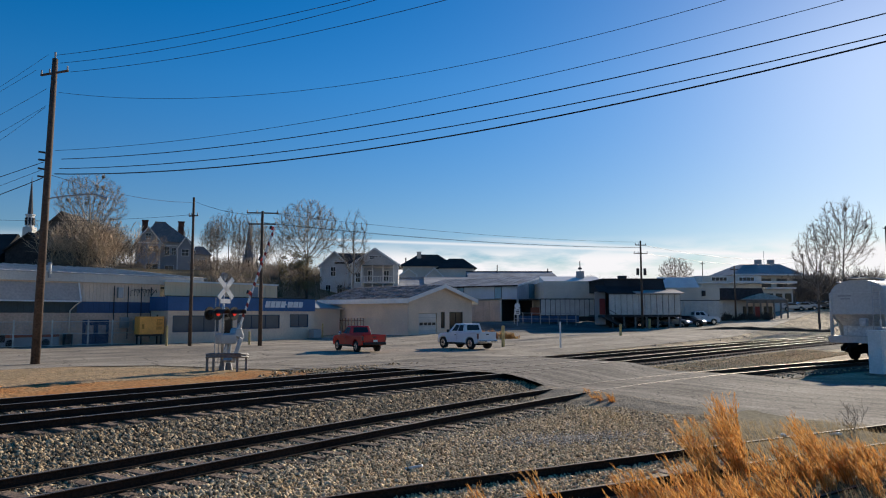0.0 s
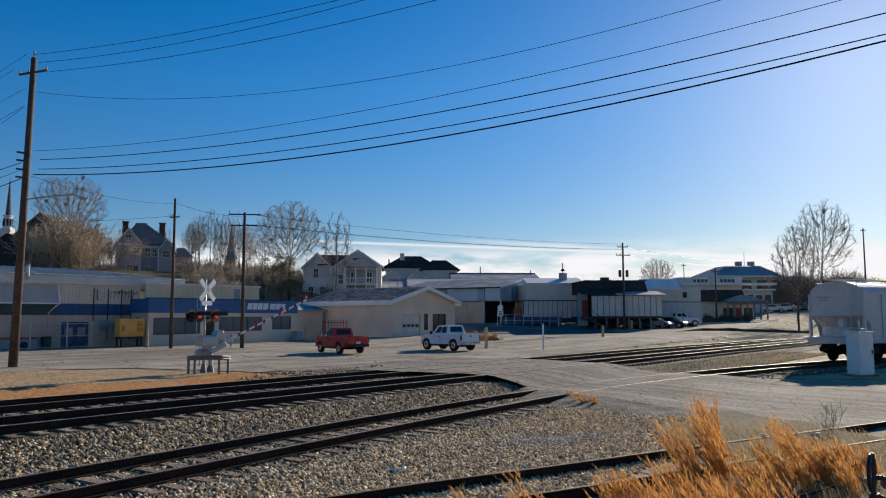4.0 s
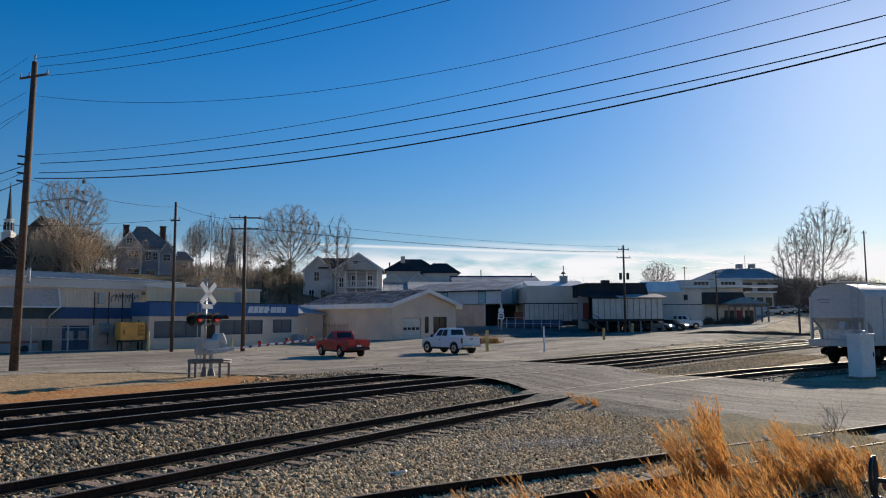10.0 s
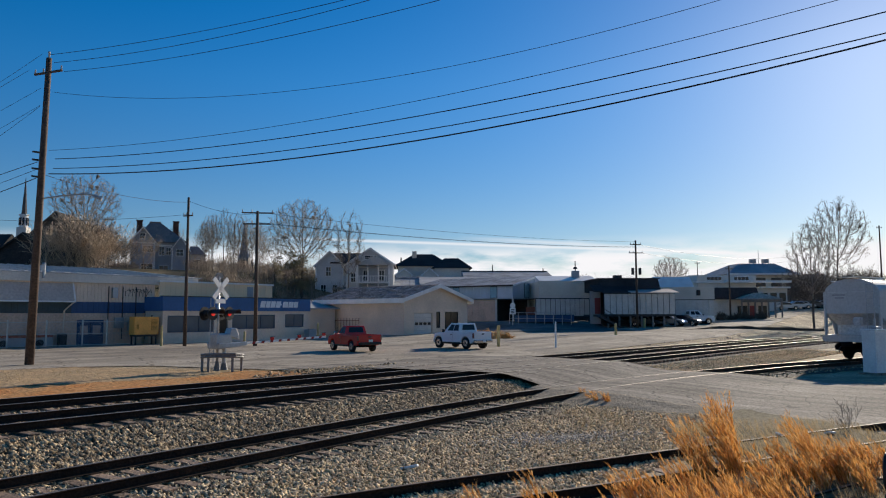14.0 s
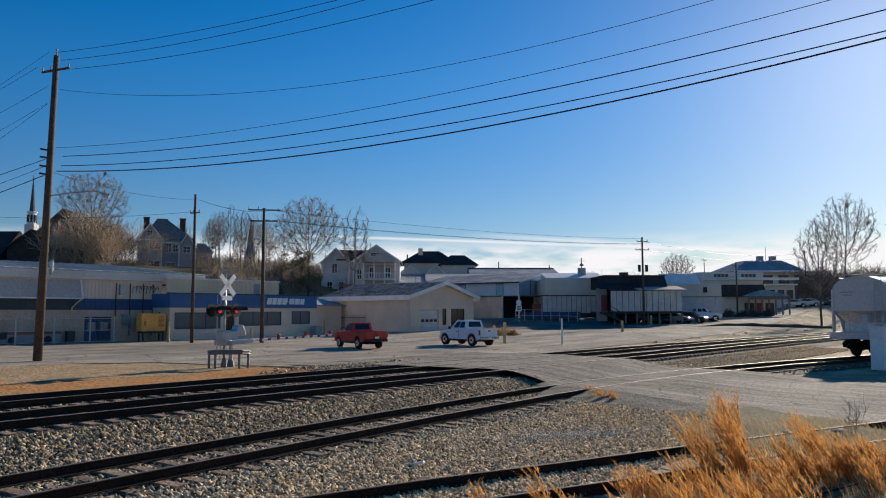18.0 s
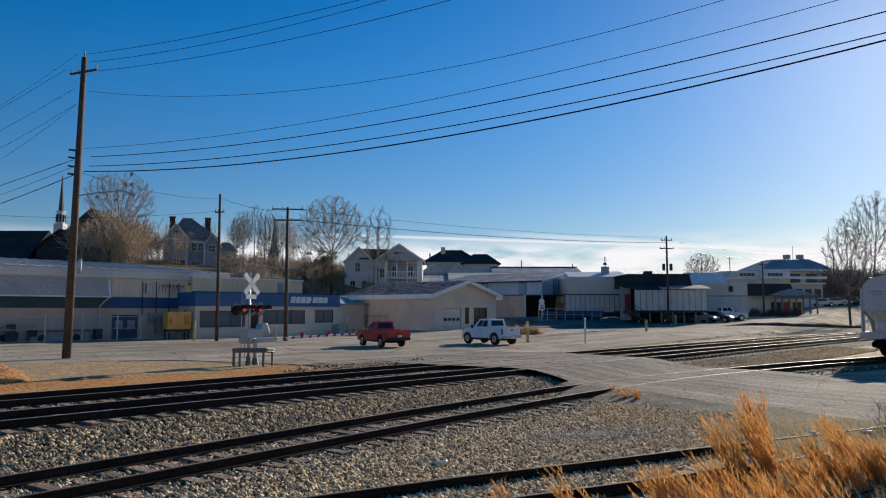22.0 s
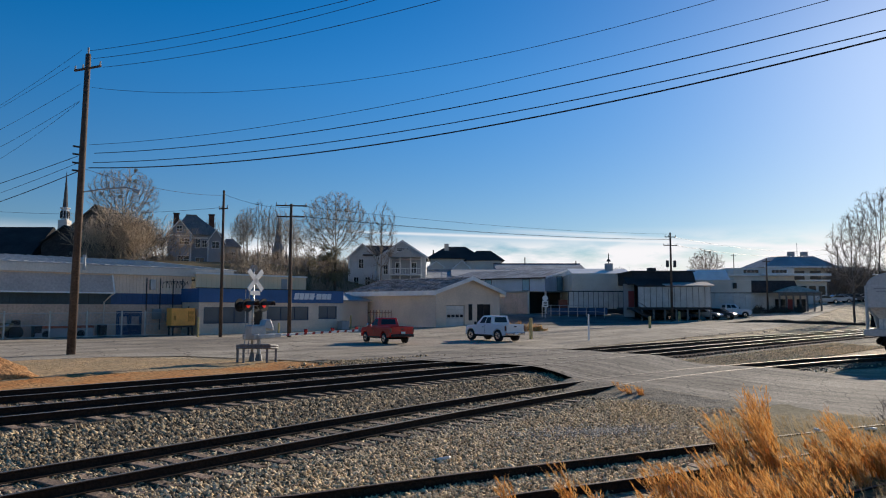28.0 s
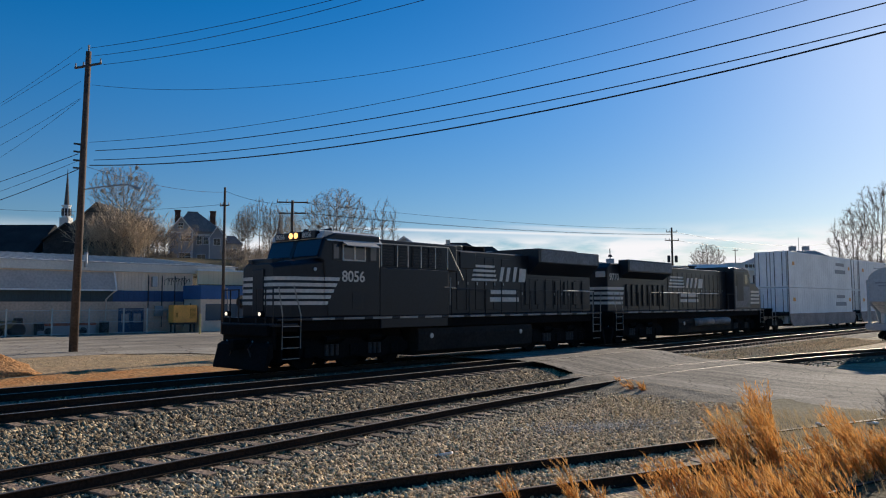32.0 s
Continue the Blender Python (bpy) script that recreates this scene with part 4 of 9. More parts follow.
def works():
    """Metal sheds, loading bays and low works behind the street; x runs to the viewer's right, y away."""
    s = thing("metal_shed", facing(15.07, 110.0, 0, -36), "pale blue metal shed with sloping seamed roof over an open bay", "building")
    part("eave_wall", ribbed(-16.0, 0.0, 4.66, 6.6, 0, 0.6, 0.03), M["shed_wall"], s, "pale grey-blue metal eave wall")
    part("gable_wall", pr([(0.1, 4.62), (11.0, 4.62), (11.0, 7.5), (7.4, 8.1), (0.1, 6.55)], "x", -0.2, 0.0), M["shed_wall"], s, "pale blue metal gable wall")
    for k in range(17):
        y = 0.4 + k * 0.62
        part("wall_rib", bx(0.0, y, 4.66, 0.035, y + 0.05, 6.5 + min(y, 7.4) * 0.2), M["shed_wall"], s)
    for k, (a, b) in enumerate(((-3.85, -2.6), (-10.5, -9.3))):
        wn_ = part("window", bx(a, -0.06, 4.72, b, -0.005, 6.5), M["dark_steel"], s)
        part("pane", bx(a + 0.06, -0.075, 4.78, b - 0.06, -0.06, 6.44), M["sky_pane"], wn_, "tall pale blue pane")
    wn_ = part("window", bx(0.0, 3.7, 4.8, 0.06, 5.3, 7.0), M["dark_steel"], s)
    part("pane", bx(0.06, 3.76, 4.86, 0.075, 5.24, 6.94), M["sky_pane"], wn_, "tall blue pane")
    part("roof", pr([(-0.5, 6.55), (7.4, 8.16), (16.0, 6.4), (16.0, 6.52), (7.4, 8.28), (-0.5, 6.67)], "x", -18, 0.35), M["shed_roof"], s, "dull seamed sheet roof")
    for k in range(15):
        x = -17.6 + k * 1.25
        part("roof_seam", pr([(-0.5, 6.67), (-0.5, 6.72), (7.4, 8.33), (7.4, 8.28)], "x", x - 0.04, x + 0.04), M["shed_roof"], s)
    part("eave_trim", bx(-18, -0.56, 6.48, 0.35, -0.46, 6.68), M["dark_steel"], s)
    part("rake_trim", pr([(-0.5, 6.42), (7.4, 8.03), (7.4, 8.3), (-0.5, 6.69)], "x", 0.35, 0.45), M["white"], s, "pale rake trim")
    part("bay_rear", bx(-5.0, 7.0, -0.5, 8.0, 7.2, 4.6), M["dark_steel"], s)
    part("bay_wall", bx(-16.0, 0.3, -0.5, -3.0, 0.5, 4.5), M["taupe"], s, "dusty tan bay wall")
    for i in range(1, 12):
        part("bay_rib", bx(-16.0 + i * 1.1, 0.26, -0.45, -15.93 + i * 1.1, 0.3, 4.48), M["taupe"], s)
    part("bay_ceiling", bx(-3.0, 0.3, 4.5, 8.0, 7.0, 4.6), M["dark_steel"], s)
    part("bay_side", bx(-3.2, 0.5, -0.5, -3.0, 7.0, 4.5), M["dark_steel"], s)
    for x, y in ((-0.15, 0.05), (-0.15, 5.0), (-3.0, 0.05)):
        part("post", bx(x, y, -0.5, x + 0.22, y + 0.22, 4.66), M["pale_wall"], s)
    part("machine_bed", bx(1.0, 2.2, 0.8, 6.5, 3.4, 3.4, 0.05), M["brick"], s, "rusty machine in the bay")
    part("bay_floor", bx(-16, 0.0, -0.5, 6.0, 7.0, 1.05), M["asphalt"], s)

    m = thing("seamed_shed", facing(0, 124.0), "long low shed with a streaked weathered roof", "building")
    part("wall", bx(-12, 0.6, -0.5, 16, 0.8, 6.7), M["shed_wall"], m)
    part("roof", pr([(-0.2, 6.72), (12, 8.95), (24, 6.7), (24, 6.6), (12, 8.83), (-0.2, 6.6)], "x", -13, 14.0), M["shed_roof"], m)
    part("roof_step", pr([(3.0, 7.35), (12.2, 9.05), (12.2, 9.25), (3.0, 7.55)], "x", 1.5, 13.6), M["metal_roof"], m, "paler upper roof sheets")
    for k in range(22):
        x = -12.6 + k * 1.25
        part("roof_seam", pr([(-0.2, 6.72), (-0.2, 6.77), (12, 9.0), (12, 8.95)], "x", x - 0.04, x + 0.04), M["shed_roof"], m)
    part("ridge_vent", bx(-5.0, 11.6, 8.95, 13.4, 12.6, 9.2), M["shed_roof"], m)
    b = thing("rear_shed", facing(0, 140.0), "grey-blue metal shed behind the others", "building")
    part("wall", bx(10.6, 0, -0.5, 27.0, 0.2, 8.6), M["shed_wall"], b)
    part("roof", pr([(-0.5, 8.6), (-0.5, 8.72), (10, 11.0), (20, 8.7), (20, 8.6)], "x", 10.2, 27.6), M["shed_roof"], b, "low blue-grey roof")
    part("ridge_cap", bx(10.2, 9.7, 10.98, 27.6, 10.3, 11.12), M["dark_roof"], b)
    part("end_wall", pr([(0, -0.5), (20, -0.5), (20, 8.6), (10, 10.9), (0, 8.6)], "x", 27.0, 27.2), M["shed_wall"], b)
    for x, h in ((16.4, 12.3), (26.6, 11.6)):
        part("flue", rd((x, 9, 9.0), (x, 9, h), 0.1, n=8), M["dark_steel"], b)

    w = thing("white_works", facing(0, 106.0), "low pale metal works with dark upright joints", "building")
    for i in range(11):
        x = 17.9 + i * 0.7
        part("panel", bx(x, 0, 2.05, x + 0.62, 0.15, 4.46, 0.015, 1), M["panel"], w)
    part("backing", bx(17.8, 0.14, 1.9, 25.7, 0.3, 4.6), M["dark_steel"], w)
    part("trim", bx(17.7, -0.06, 4.46, 25.7, 0.14, 4.58), M["dark_steel"], w)
    part("upper_wall", bx(18.4, 0.6, 4.5, 26.4, 0.8, 7.1), M["cream_block"], w, "plain cream upper wall")
    part("parapet", pr([(0.7, 7.1), (4.8, 8.0), (4.8, 7.2), (0.7, 6.9)], "x", 18.5, 27.0), M["white"], w, "white sloping parapet roof")
    part("roof", bx(18.5, 4.9, 6.9, 27.0, 16, 7.0), M["metal_roof"], w)
    part("side_wall", bx(18.4, 0.8, 0.0, 18.6, 16, 7.0), M["cream_block"], w)
    part("end_wall", bx(26.2, 0.8, 0.0, 26.4, 16, 7.0), M["cream_block"], w)
    part("plinth", bx(18.0, 0.16, -0.2, 25.7, 0.28, 2.04), M["dark_steel"], w)
    part("mast_base", bx(23.9, 3.2, 7.4, 24.9, 4.2, 8.7), M["grey_wall"], w)
    part("mast", rd((24.4, 3.7, 8.7), (24.4, 3.7, 10.2), 0.07, n=6), M["dark_steel"], w)
    part("mast_ring", rd((24.4, 3.7, 9.0), (24.4, 3.7, 9.3), 0.35, 0.2, 10), M["dark_steel"], w)

    k = thing("dark_roof_works", facing(0, 95.0), "works with a dark mansard roof and white panelled dock", "building")
    part("mansard", pr([(2.2, 5.35), (3.4, 6.95), (14, 6.95), (14, 5.35)], "x", 25.0, 33.0), M["dark_roof"], k, "black mansard roof")
    part("mansard_eave", pr([(1.0, 5.15), (1.0, 5.27), (3.0, 6.15), (3.0, 6.03)], "x", 23.7, 29.5), M["dark_roof"], k, "black flared eave")
    part("roof_cap", bx(24.8, 3.2, 6.95, 33.2, 14.2, 7.08), M["dark_steel"], k)
    part("roof_vent", bx(27.6, 5, 7.08, 28.6, 6, 7.55), M["dark_steel"], k)
    part("dock_roof", pr([(-0.5, 4.93), (-0.5, 5.05), (3, 5.62), (3, 5.5)], "x", 28.2, 34.5), M["awning"], k, "pale sheet dock roof")
    part("dock_roof", pr([(-0.3, 4.93), (-0.3, 5.03), (2.2, 5.35), (2.2, 5.25)], "x", 24.7, 28.2), M["dark_roof"], k)
    for i in range(12):
        x = 24.85 + i * 0.77
        part("panel", bx(x, -0.05, 2.27, x + 0.70, 0.1, 4.88, 0.015, 1), M["panel"], k)
    part("dock_backing", bx(24.8, 0.1, 2.1, 34.1, 0.25, 4.92), M["dark_steel"], k)
    part("deck", bx(24.0, -0.1, 1.98, 34.1, 8, 2.24), M["dark_steel"], k)
    for i in range(7):
        x = 25.2 + i * 1.45
        part("dock_post", bx(x, 0.0, -0.1, x + 0.2, 0.2, 2.0), M["weathered"], k)
    part("rear_wall", bx(24.8, 7.0, 0, 34.1, 7.3, 5.3), M["dark_steel"], k)
    part("porch_wall", bx(23.6, 2.6, 1.0, 25.0, 2.8, 5.3), M["grey_wall"], k)
    part("side_wall", bx(24.8, 2.85, 2.2, 24.98, 7.0, 5.3), M["grey_wall"], k)
    part("red_door", bx(24.2, 2.5, 2.3, 24.95, 2.59, 4.4), M["door_red"], k, "dark red door")
    st = part("stair", pr([(24.0, 2.2), (27.4, 0.2), (27.0, 0.2), (23.8, 1.95)], "y", -1.2, -0.2), M["dark_steel"], k)
    for i in range(10):
        part("tread", bx(24.05 + i * 0.33, -1.2, 2.15 - i * 0.2, 24.37 + i * 0.33, -0.2, 2.2 - i * 0.2), M["dark_steel"], st)
    for h in (0.55, 1.0):
        part("stair_rail", rd((24.0, -1.2, 2.2 + h), (27.4, -1.2, 0.2 + h), 0.035, n=6), M["dark_steel"], k)

    p = thing("pale_block", facing(0, 108.0), "pale flat-roofed block with a white parapet", "building")
    part("wall", bx(33.0, 0, 0, 44.6, 0.3, 6.15), M["cream_block"], p)
    part("coping", bx(32.9, -0.08, 6.15, 44.7, 0.4, 6.25), M["pale_wall"], p)
    part("parapet", pr([(3.0, 6.3), (5.0, 8.0), (5.2, 8.0), (5.2, 6.3)], "x", 37.0, 42.8), M["white"], p, "white sloping parapet")
    part("side_wall", bx(33.0, 0.3, 0, 33.3, 16, 6.1), M["pale_wall"], p)
    part("far_wall", bx(44.3, 0.3, 0, 44.6, 16, 6.1), M["pale_wall"], p)
    part("roof", bx(33.3, 0.4, 5.9, 44.3, 16, 6.05), M["metal_roof"], p)
    for i in range(12):
        part("skirt_panel", bx(34.0 + i * 0.88, -0.06, 1.2, 34.8 + i * 0.88, 0.02, 4.3), M["panel"], p)
    part("skirt_trim", bx(34.0, -0.1, 4.32, 44.6, 0.0, 4.42), M["dark_steel"], p)
    part("wall_lamp", bx(41.9, -0.3, 5.0, 42.4, 0.0, 5.8, 0.03), M["dark_steel"], p)

    q = thing("shop", facing(0, 118.0, 0.9), "small shop with a dark mansard and a pale hipped porch roof", "building")
    part("wall", bx(48.6, 0, 0, 57.5, 0.3, 3.8), M["pale_wall"], q)
    part("side_wall", bx(48.6, 0.3, 0, 48.9, 10, 3.8), M["grey_wall"], q)
    part("mansard", pr([(-0.9, 3.72), (-0.75, 4.1), (0.4, 5.65), (10, 5.65), (10, 3.72)], "x", 48.4, 55.8), M["mansard_brown"], q, "dark brown shingled mansard roof")
    for i in range(5):
        part("shingle_course", pr([(-0.72 + i * 0.23, 4.02 + i * 0.31), (-0.78 + i * 0.23, 4.05 + i * 0.31), (-0.50 + i * 0.23, 4.38 + i * 0.31)], "x", 48.38, 55.82), M["mansard_brown"], q)
    hip_roof(q, 51.5, 58.2, -3.4, 0.6, 3.75, 54.6, 55.6, -1.4, 4.75, M["porch_roof"], "porch_roof")
    part("porch_fascia", bx(51.5, -3.42, 3.6, 58.2, -3.3, 3.76), M["weathered"], q)
    for i in range(7):
        x = 51.7 + i * 1.07
        part("porch_post", bx(x - 0.1, -3.25, 0.1, x + 0.1, -3.05, 3.62), M["weathered"], q)
    for i in range(6):
        part("porch_arch", bx(51.85 + i * 1.07, -3.2, 3.2, 52.6 + i * 1.07, -3.12, 3.6), M["weathered"], q)
    part("porch_floor", bx(51.5, -3.4, 0, 58.2, 0, 0.12), M["lot"], q)
    for a, b_, m_ in ((52.4, 54.0, "glass"), (54.4, 55.3, "door_red"), (55.8, 57.2, "glass")):
        part("shop_door" if m_ == "door_red" else "shop_window", bx(a, -0.06, 0.2 if m_ == "door_red" else 0.9, b_, -0.01, 2.7), M[m_], q)
    for i in range(5):
        part("wall_panel", bx(48.7 + i * 0.56, -0.05, 0.2, 49.2 + i * 0.56, 0.0, 3.5), M["panel"], q)

    r = thing("long_works", facing(0, 135.0), "long pale works with windows and white canopy bands up the street", "building")
    part("wall", bx(52.6, 0, 0, 63.6, 0.4, 9.45), M["pale_wall"], r)
    part("round_corner", rd((52.6, 1.2, 0), (52.6, 1.2, 9.45), 1.2, n=20), M["pale_wall"], r, smooth=True)
    part("side_wall", bx(51.4, 1.2, 0, 51.8, 18, 9.4), M["pale_wall"], r)
    part("low_wall", bx(63.6, 0.2, 0, 69.5, 0.6, 7.2), M["pale_wall"], r)
    part("canopy", bx(57.6, -1.6, 8.0, 69.5, -0.01, 8.4, 0.03), M["white"], r, "white canopy band")
    part("canopy", bx(64.0, -1.0, 7.0, 69.6, 0.15, 7.3, 0.03), M["white"], r, "white canopy band")
    part("canopy", bx(51.2, -0.5, 8.0, 57.4, -0.01, 8.25, 0.03), M["white"], r, "white canopy band")
    part("roof", bx(51.8, 0.4, 9.2, 63.6, 18, 9.4), M["dark_roof"], r)
    for x in (54.3, 59.4):
        window_at(r, x, 8.45, x + 2.9, 9.2, -0.05, M["white"], M["glass"], 3)
    for i in range(3):
        part("window", bx(64.6 + i * 1.7, 0.14, 4.6, 65.8 + i * 1.7, 0.19, 6.2), M["glass"], r)
    h = thing("hip_roof_hall", facing(4.6, 180.0), "large tan hall with a bluish hipped metal roof", "building")
    part("wall", bx(73.6, 0, 2, 97.0, 18, 12.2), M["hall_wall"], h)
    bm = bmesh.new()
    lo = [bm.verts.new(v) for v in ((72.6, -1, 12.1), (91.0, -1, 12.1), (98.4, 8, 12.1), (98.4, 19, 12.1), (72.6, 19, 12.1))]
    hi = [bm.verts.new(v) for v in ((78.4, 5.2, 15.1), (87.6, 5.2, 15.1), (88.6, 11, 15.1), (78.4, 11, 15.1))]
    bm.faces.new(hi)
    bm.faces.new(lo[::-1])
    for f_ in ((lo[0], lo[1], hi[1], hi[0]), (lo[1], lo[2], hi[2], hi[1]), (lo[2], lo[3], hi[2]), (lo[3], lo[4], hi[3], hi[2]), (lo[4], lo[0], hi[0], hi[3])):
        bm.faces.new(f_)
    part("roof", bm, M["hall_roof"], h)
    for i in range(12):
        x0, x1 = 74.5 + i * 1.4, 79.0 + i * 0.75
        part("roof_seam", rd((x0, -0.9, 12.2), (x1, 5.2, 15.15), 0.07, n=4), M["hall_roof"], h)
    for x in (82.0, 85.3):
        part("roof_vent", bx(x, 6, 15.0, x + 1.3, 7.4, 16.3), M["grey_wall"], h)
    part("flagpole", rd((83.9, 6, 15.0), (83.9, 6, 18.5), 0.06, n=6), M["steel"], h)
    for i in range(5):
        part("window", bx(76 + i * 4.0, -0.08, 9.0, 78.6 + i * 4.0, -0.01, 11.2), M["glass"], h)
    part("fascia", bx(72.6, -1.15, 11.9, 91.2, -1.0, 12.3), M["white"], h)


M["shed_roof"] = mat("dull weathered sheet roof", (0.44, 0.455, 0.47), 0.9, 0.0, 0.35, 2.2, 0.12, 4.0, 0.1, stain=(0.23, 0.235, 0.24), spec=0.08)
M["panel"] = mat("dull white wall panel", (0.66, 0.63, 0.57), 0.65, 0, 0.2, 1.2, 0.08, 8.0, 0.1, stain=(0.52, 0.49, 0.43))
M["hall_roof"] = mat("bluish sheet roof", (0.36, 0.37, 0.37), 0.75, 0.0, 0.25, 3.0, 0.08, 6.0, 0.1, spec=0.15)
M["hall_wall"] = mat("tan rendered wall", (0.66, 0.55, 0.42), 0.8, 0, 0.15, 3.0, 0.06, 9.0, 0.15)
M["shed_wall"] = mat("pale blue metal siding", (0.46, 0.55, 0.63), 0.55, 0, 0.15, 3.0, 0.05, 8.0, 0.1)
M["cream_block"] = mat("cream painted masonry", (0.66, 0.60, 0.50), 0.75, 0, 0.15, 3.0, 0.06, 9.0, 0.15)
M["sky_pane"] = mat("pale blue translucent sheet", (0.22, 0.40, 0.50), 0.3, 0, 0.2, 1.0, 0.05, 8.0, 0.0)
M["door_red"] = mat("dark red door paint", (0.28, 0.05, 0.05), 0.5, 0, 0.2, 1.0, 0.06, 9.0, 0.1)
M["mansard_brown"] = mat("dark brown roof shingle", (0.055, 0.042, 0.038), 0.9, 0, 0.35, 0.6, 0.25, 6.0, 0.4)
M["porch_roof"] = mat("pale dusty porch shingle", (0.52, 0.41, 0.30), 0.9, 0, 0.3, 0.8, 0.2, 6.0, 0.3)


blue_depot()
garage()
works()

# ---- poles and wires ----
def utility_pole(x, y, top, r, label, arms=(), lean=(0, 0), group="utility poles"):
    z = float(ground(x, y))
    p = thing("utility_pole", pose(x, y, z), label, "utility pole", group)
    h = top - z
    part("shaft", rd((0, 0, -0.3), (lean[0], lean[1], h), r, r * 0.62, 12), M["pole"], p, smooth=True)
    for dz, half, yaw in arms:
        a = math.radians(yaw)
        dx, dy = math.cos(a), math.sin(a)
        cx, cy = lean[0] * (h - dz) / h, lean[1] * (h - dz) / h
        bm = bmesh.new()
        rod(bm, (cx - dx * half, cy - dy * half, h - dz), (cx + dx * half, cy + dy * half, h - dz), 0.065, n=4)
        arm = part("crossarm", bm, M["pole"], p)
        for s in (-0.95, -0.35, 0.95):
            ix, iy = cx + dx * half * s, cy + dy * half * s
            part("insulator", rd((ix, iy, h - dz + 0.04), (ix, iy, h - dz + 0.26), 0.055, 0.03, 8), M["grey_wall"], arm)
    return p


P1 = (15.7, 39.5)
p1 = utility_pole(*P1, 15.35, 0.22, "tall weathered wooden utility pole with a short crossarm", [(0.75, 0.95, -72)], (0.2, -0.22))
h1 = 15.35 - float(ground(*P1))
part("top_pin", rd((0.2, -0.22, h1), (0.2, -0.22, h1 + 0.35), 0.04, 0.06, 8), M["grey_wall"], p1)
for dz in (4.9, 5.3, 5.75, 6.15):
    part("bracket", bx(-0.3, -0.05, h1 - dz - 0.05, 0.3, 0.05, h1 - dz + 0.03), M["dark_steel"], p1)
c48, s48 = math.cos(radians(-42)), math.sin(radians(-42))
part("lamp_arm", tube([(0.1, 0, 8.0), (0.35 * c48, 0.35 * s48, 8.35), (1.2 * c48, 1.2 * s48, 8.5), (2.4 * c48, 2.4 * s48, 8.62), (2.9 * c48, 2.9 * s48, 8.5)], 0.035), M["steel"], p1)
part("lamp_head", rd((2.75 * c48, 2.75 * s48, 8.5), (3.1 * c48, 3.1 * s48, 8.36), 0.07, 0.1), M["steel"], p1)
p2 = utility_pole(32.9, 53.7, 11.7, 0.15, "slim dark wooden pole beside the yard", [(1.5, 0.45, -72)])
p3 = utility_pole(36.6, 49.6, 10.6, 0.17, "wooden pole with two crossarms beside the yard", [(0.15, 1.25, -42), (1.05, 1.1, -42)])
p4 = utility_pole(88.2, 41.1, 11.6, 0.17, "wooden pole with crossarms and transformers by the street", [(0.55, 0.7, -42), (1.6, 0.9, -42)])
for s in (-0.45, 0.5):
    part("transformer", rd((s * 0.743, s * -0.669, 6.75), (s * 0.743, s * -0.669, 7.6), 0.19, 0.18, 12), M["dark_steel"], p4)
for x, y, top, r in ((115.8, 38.8, 9.66, 0.15), (181.2, 45.4, 16.1, 0.16), (170.7, 64.4, 14.6, 0.13), (176.5, 28.1, 20.6, 0.2)):
    utility_pole(x, y, top, r, "distant wooden pole up the street", [(0.5, 0.6, -42)])

WIRES = 0


def wire(a, b, sag, r=0.014, label="black overhead wire between poles", n=28):
    a, b = Vector(a), Vector(b)
    pts = []
    for i in range(n + 1):
        t = i / n
        p = a.lerp(b, t)
        p.z -= 4 * sag * t * (1 - t)
        pts.append(p)
    return tagged(part("overhead_wire", tube(pts, r, 4), M["wire"]), label, "wire", "overhead wires")


N = (23.8, -5.9)          # the next pole of the line stands behind the view
utility_pole(*N, 15.4, 0.2, "tall wooden utility pole beyond the view", [(0.75, 0.95, -12)])
LINE = Vector((math.cos(radians(-80)), math.sin(radians(-80)), 0))


def span(x, y, c2, c1, c0, r):
    """A slack wire from the tall pole to the next: its height along the span is c2 s^2 + c1 s + c0."""
    pts = []
    for i in range(37):
        s = 46.0 * i / 36
        pts.append(Vector((x, y, c2 * s * s + c1 * s + c0)) + LINE * s)
    return tagged(part("overhead_wire", tube(pts, r, 5), M["wire"]), "black overhead wire sagging between tall poles", "wire", "overhead wires")


for x, y, c2, c1, c0, r in ((15.89, 39.28, 0.00252, -0.1097, 15.53, 0.013), (16.06, 39.1, 0.00348, -0.1169, 15.12, 0.013), (16.43, 38.69, 0.00286, -0.1092, 14.66, 0.013), (16.06, 39.1, 0.00505, -0.23, 13.58, 0.010),
                            (16.03, 39.14, 0.00259, -0.0861, 10.55, 0.011), (16.25, 38.89, 0.00252, -0.0876, 10.11, 0.019), (16.21, 38.94, 0.00255, -0.0916, 9.62, 0.019), (16.06, 39.1, 0.00296, -0.1057, 9.345, 0.027)):
    span(x, y, c2, c1, c0, r)
for z0, k, dx, r in ((15.6, 0.075, 0.0, 0.012), (14.85, 0.043, -0.85, 0.012), (13.8, 0.054, 0.0, 0.012), (12.9, 0.08, 0.0, 0.012), (12.85, 0.16, 0.0, 0.012), (9.97, 0.016, 0.0, 0.02), (9.6, 0.043, 0.0, 0.013), (9.15, 0.054, 0.0, 0.024)):
    wire((P1[0] + dx * 0.34, P1[1] + (0.15 if dx == 0 else 0.88), z0), (P1[0] + dx * 0.34, P1[1] + 50 + (0 if dx == 0 else 0.88), z0), k * 50 / 4, r)
utility_pole(P1[0], P1[1] + 50, 16.0, 0.2, "tall wooden utility pole behind the works", [(0.75, 0.95, -72)])
wire((P1[0], P1[1], 9.4), (32.9, 53.7, 11.3), 0.4, 0.012)
wire((32.9, 53.7, 11.4), (36.6, 49.6, 10.3), 0.3, 0.012)
wire((32.9, 53.7, 10.3), (22, 75, 10.8), 0.4, 0.012)
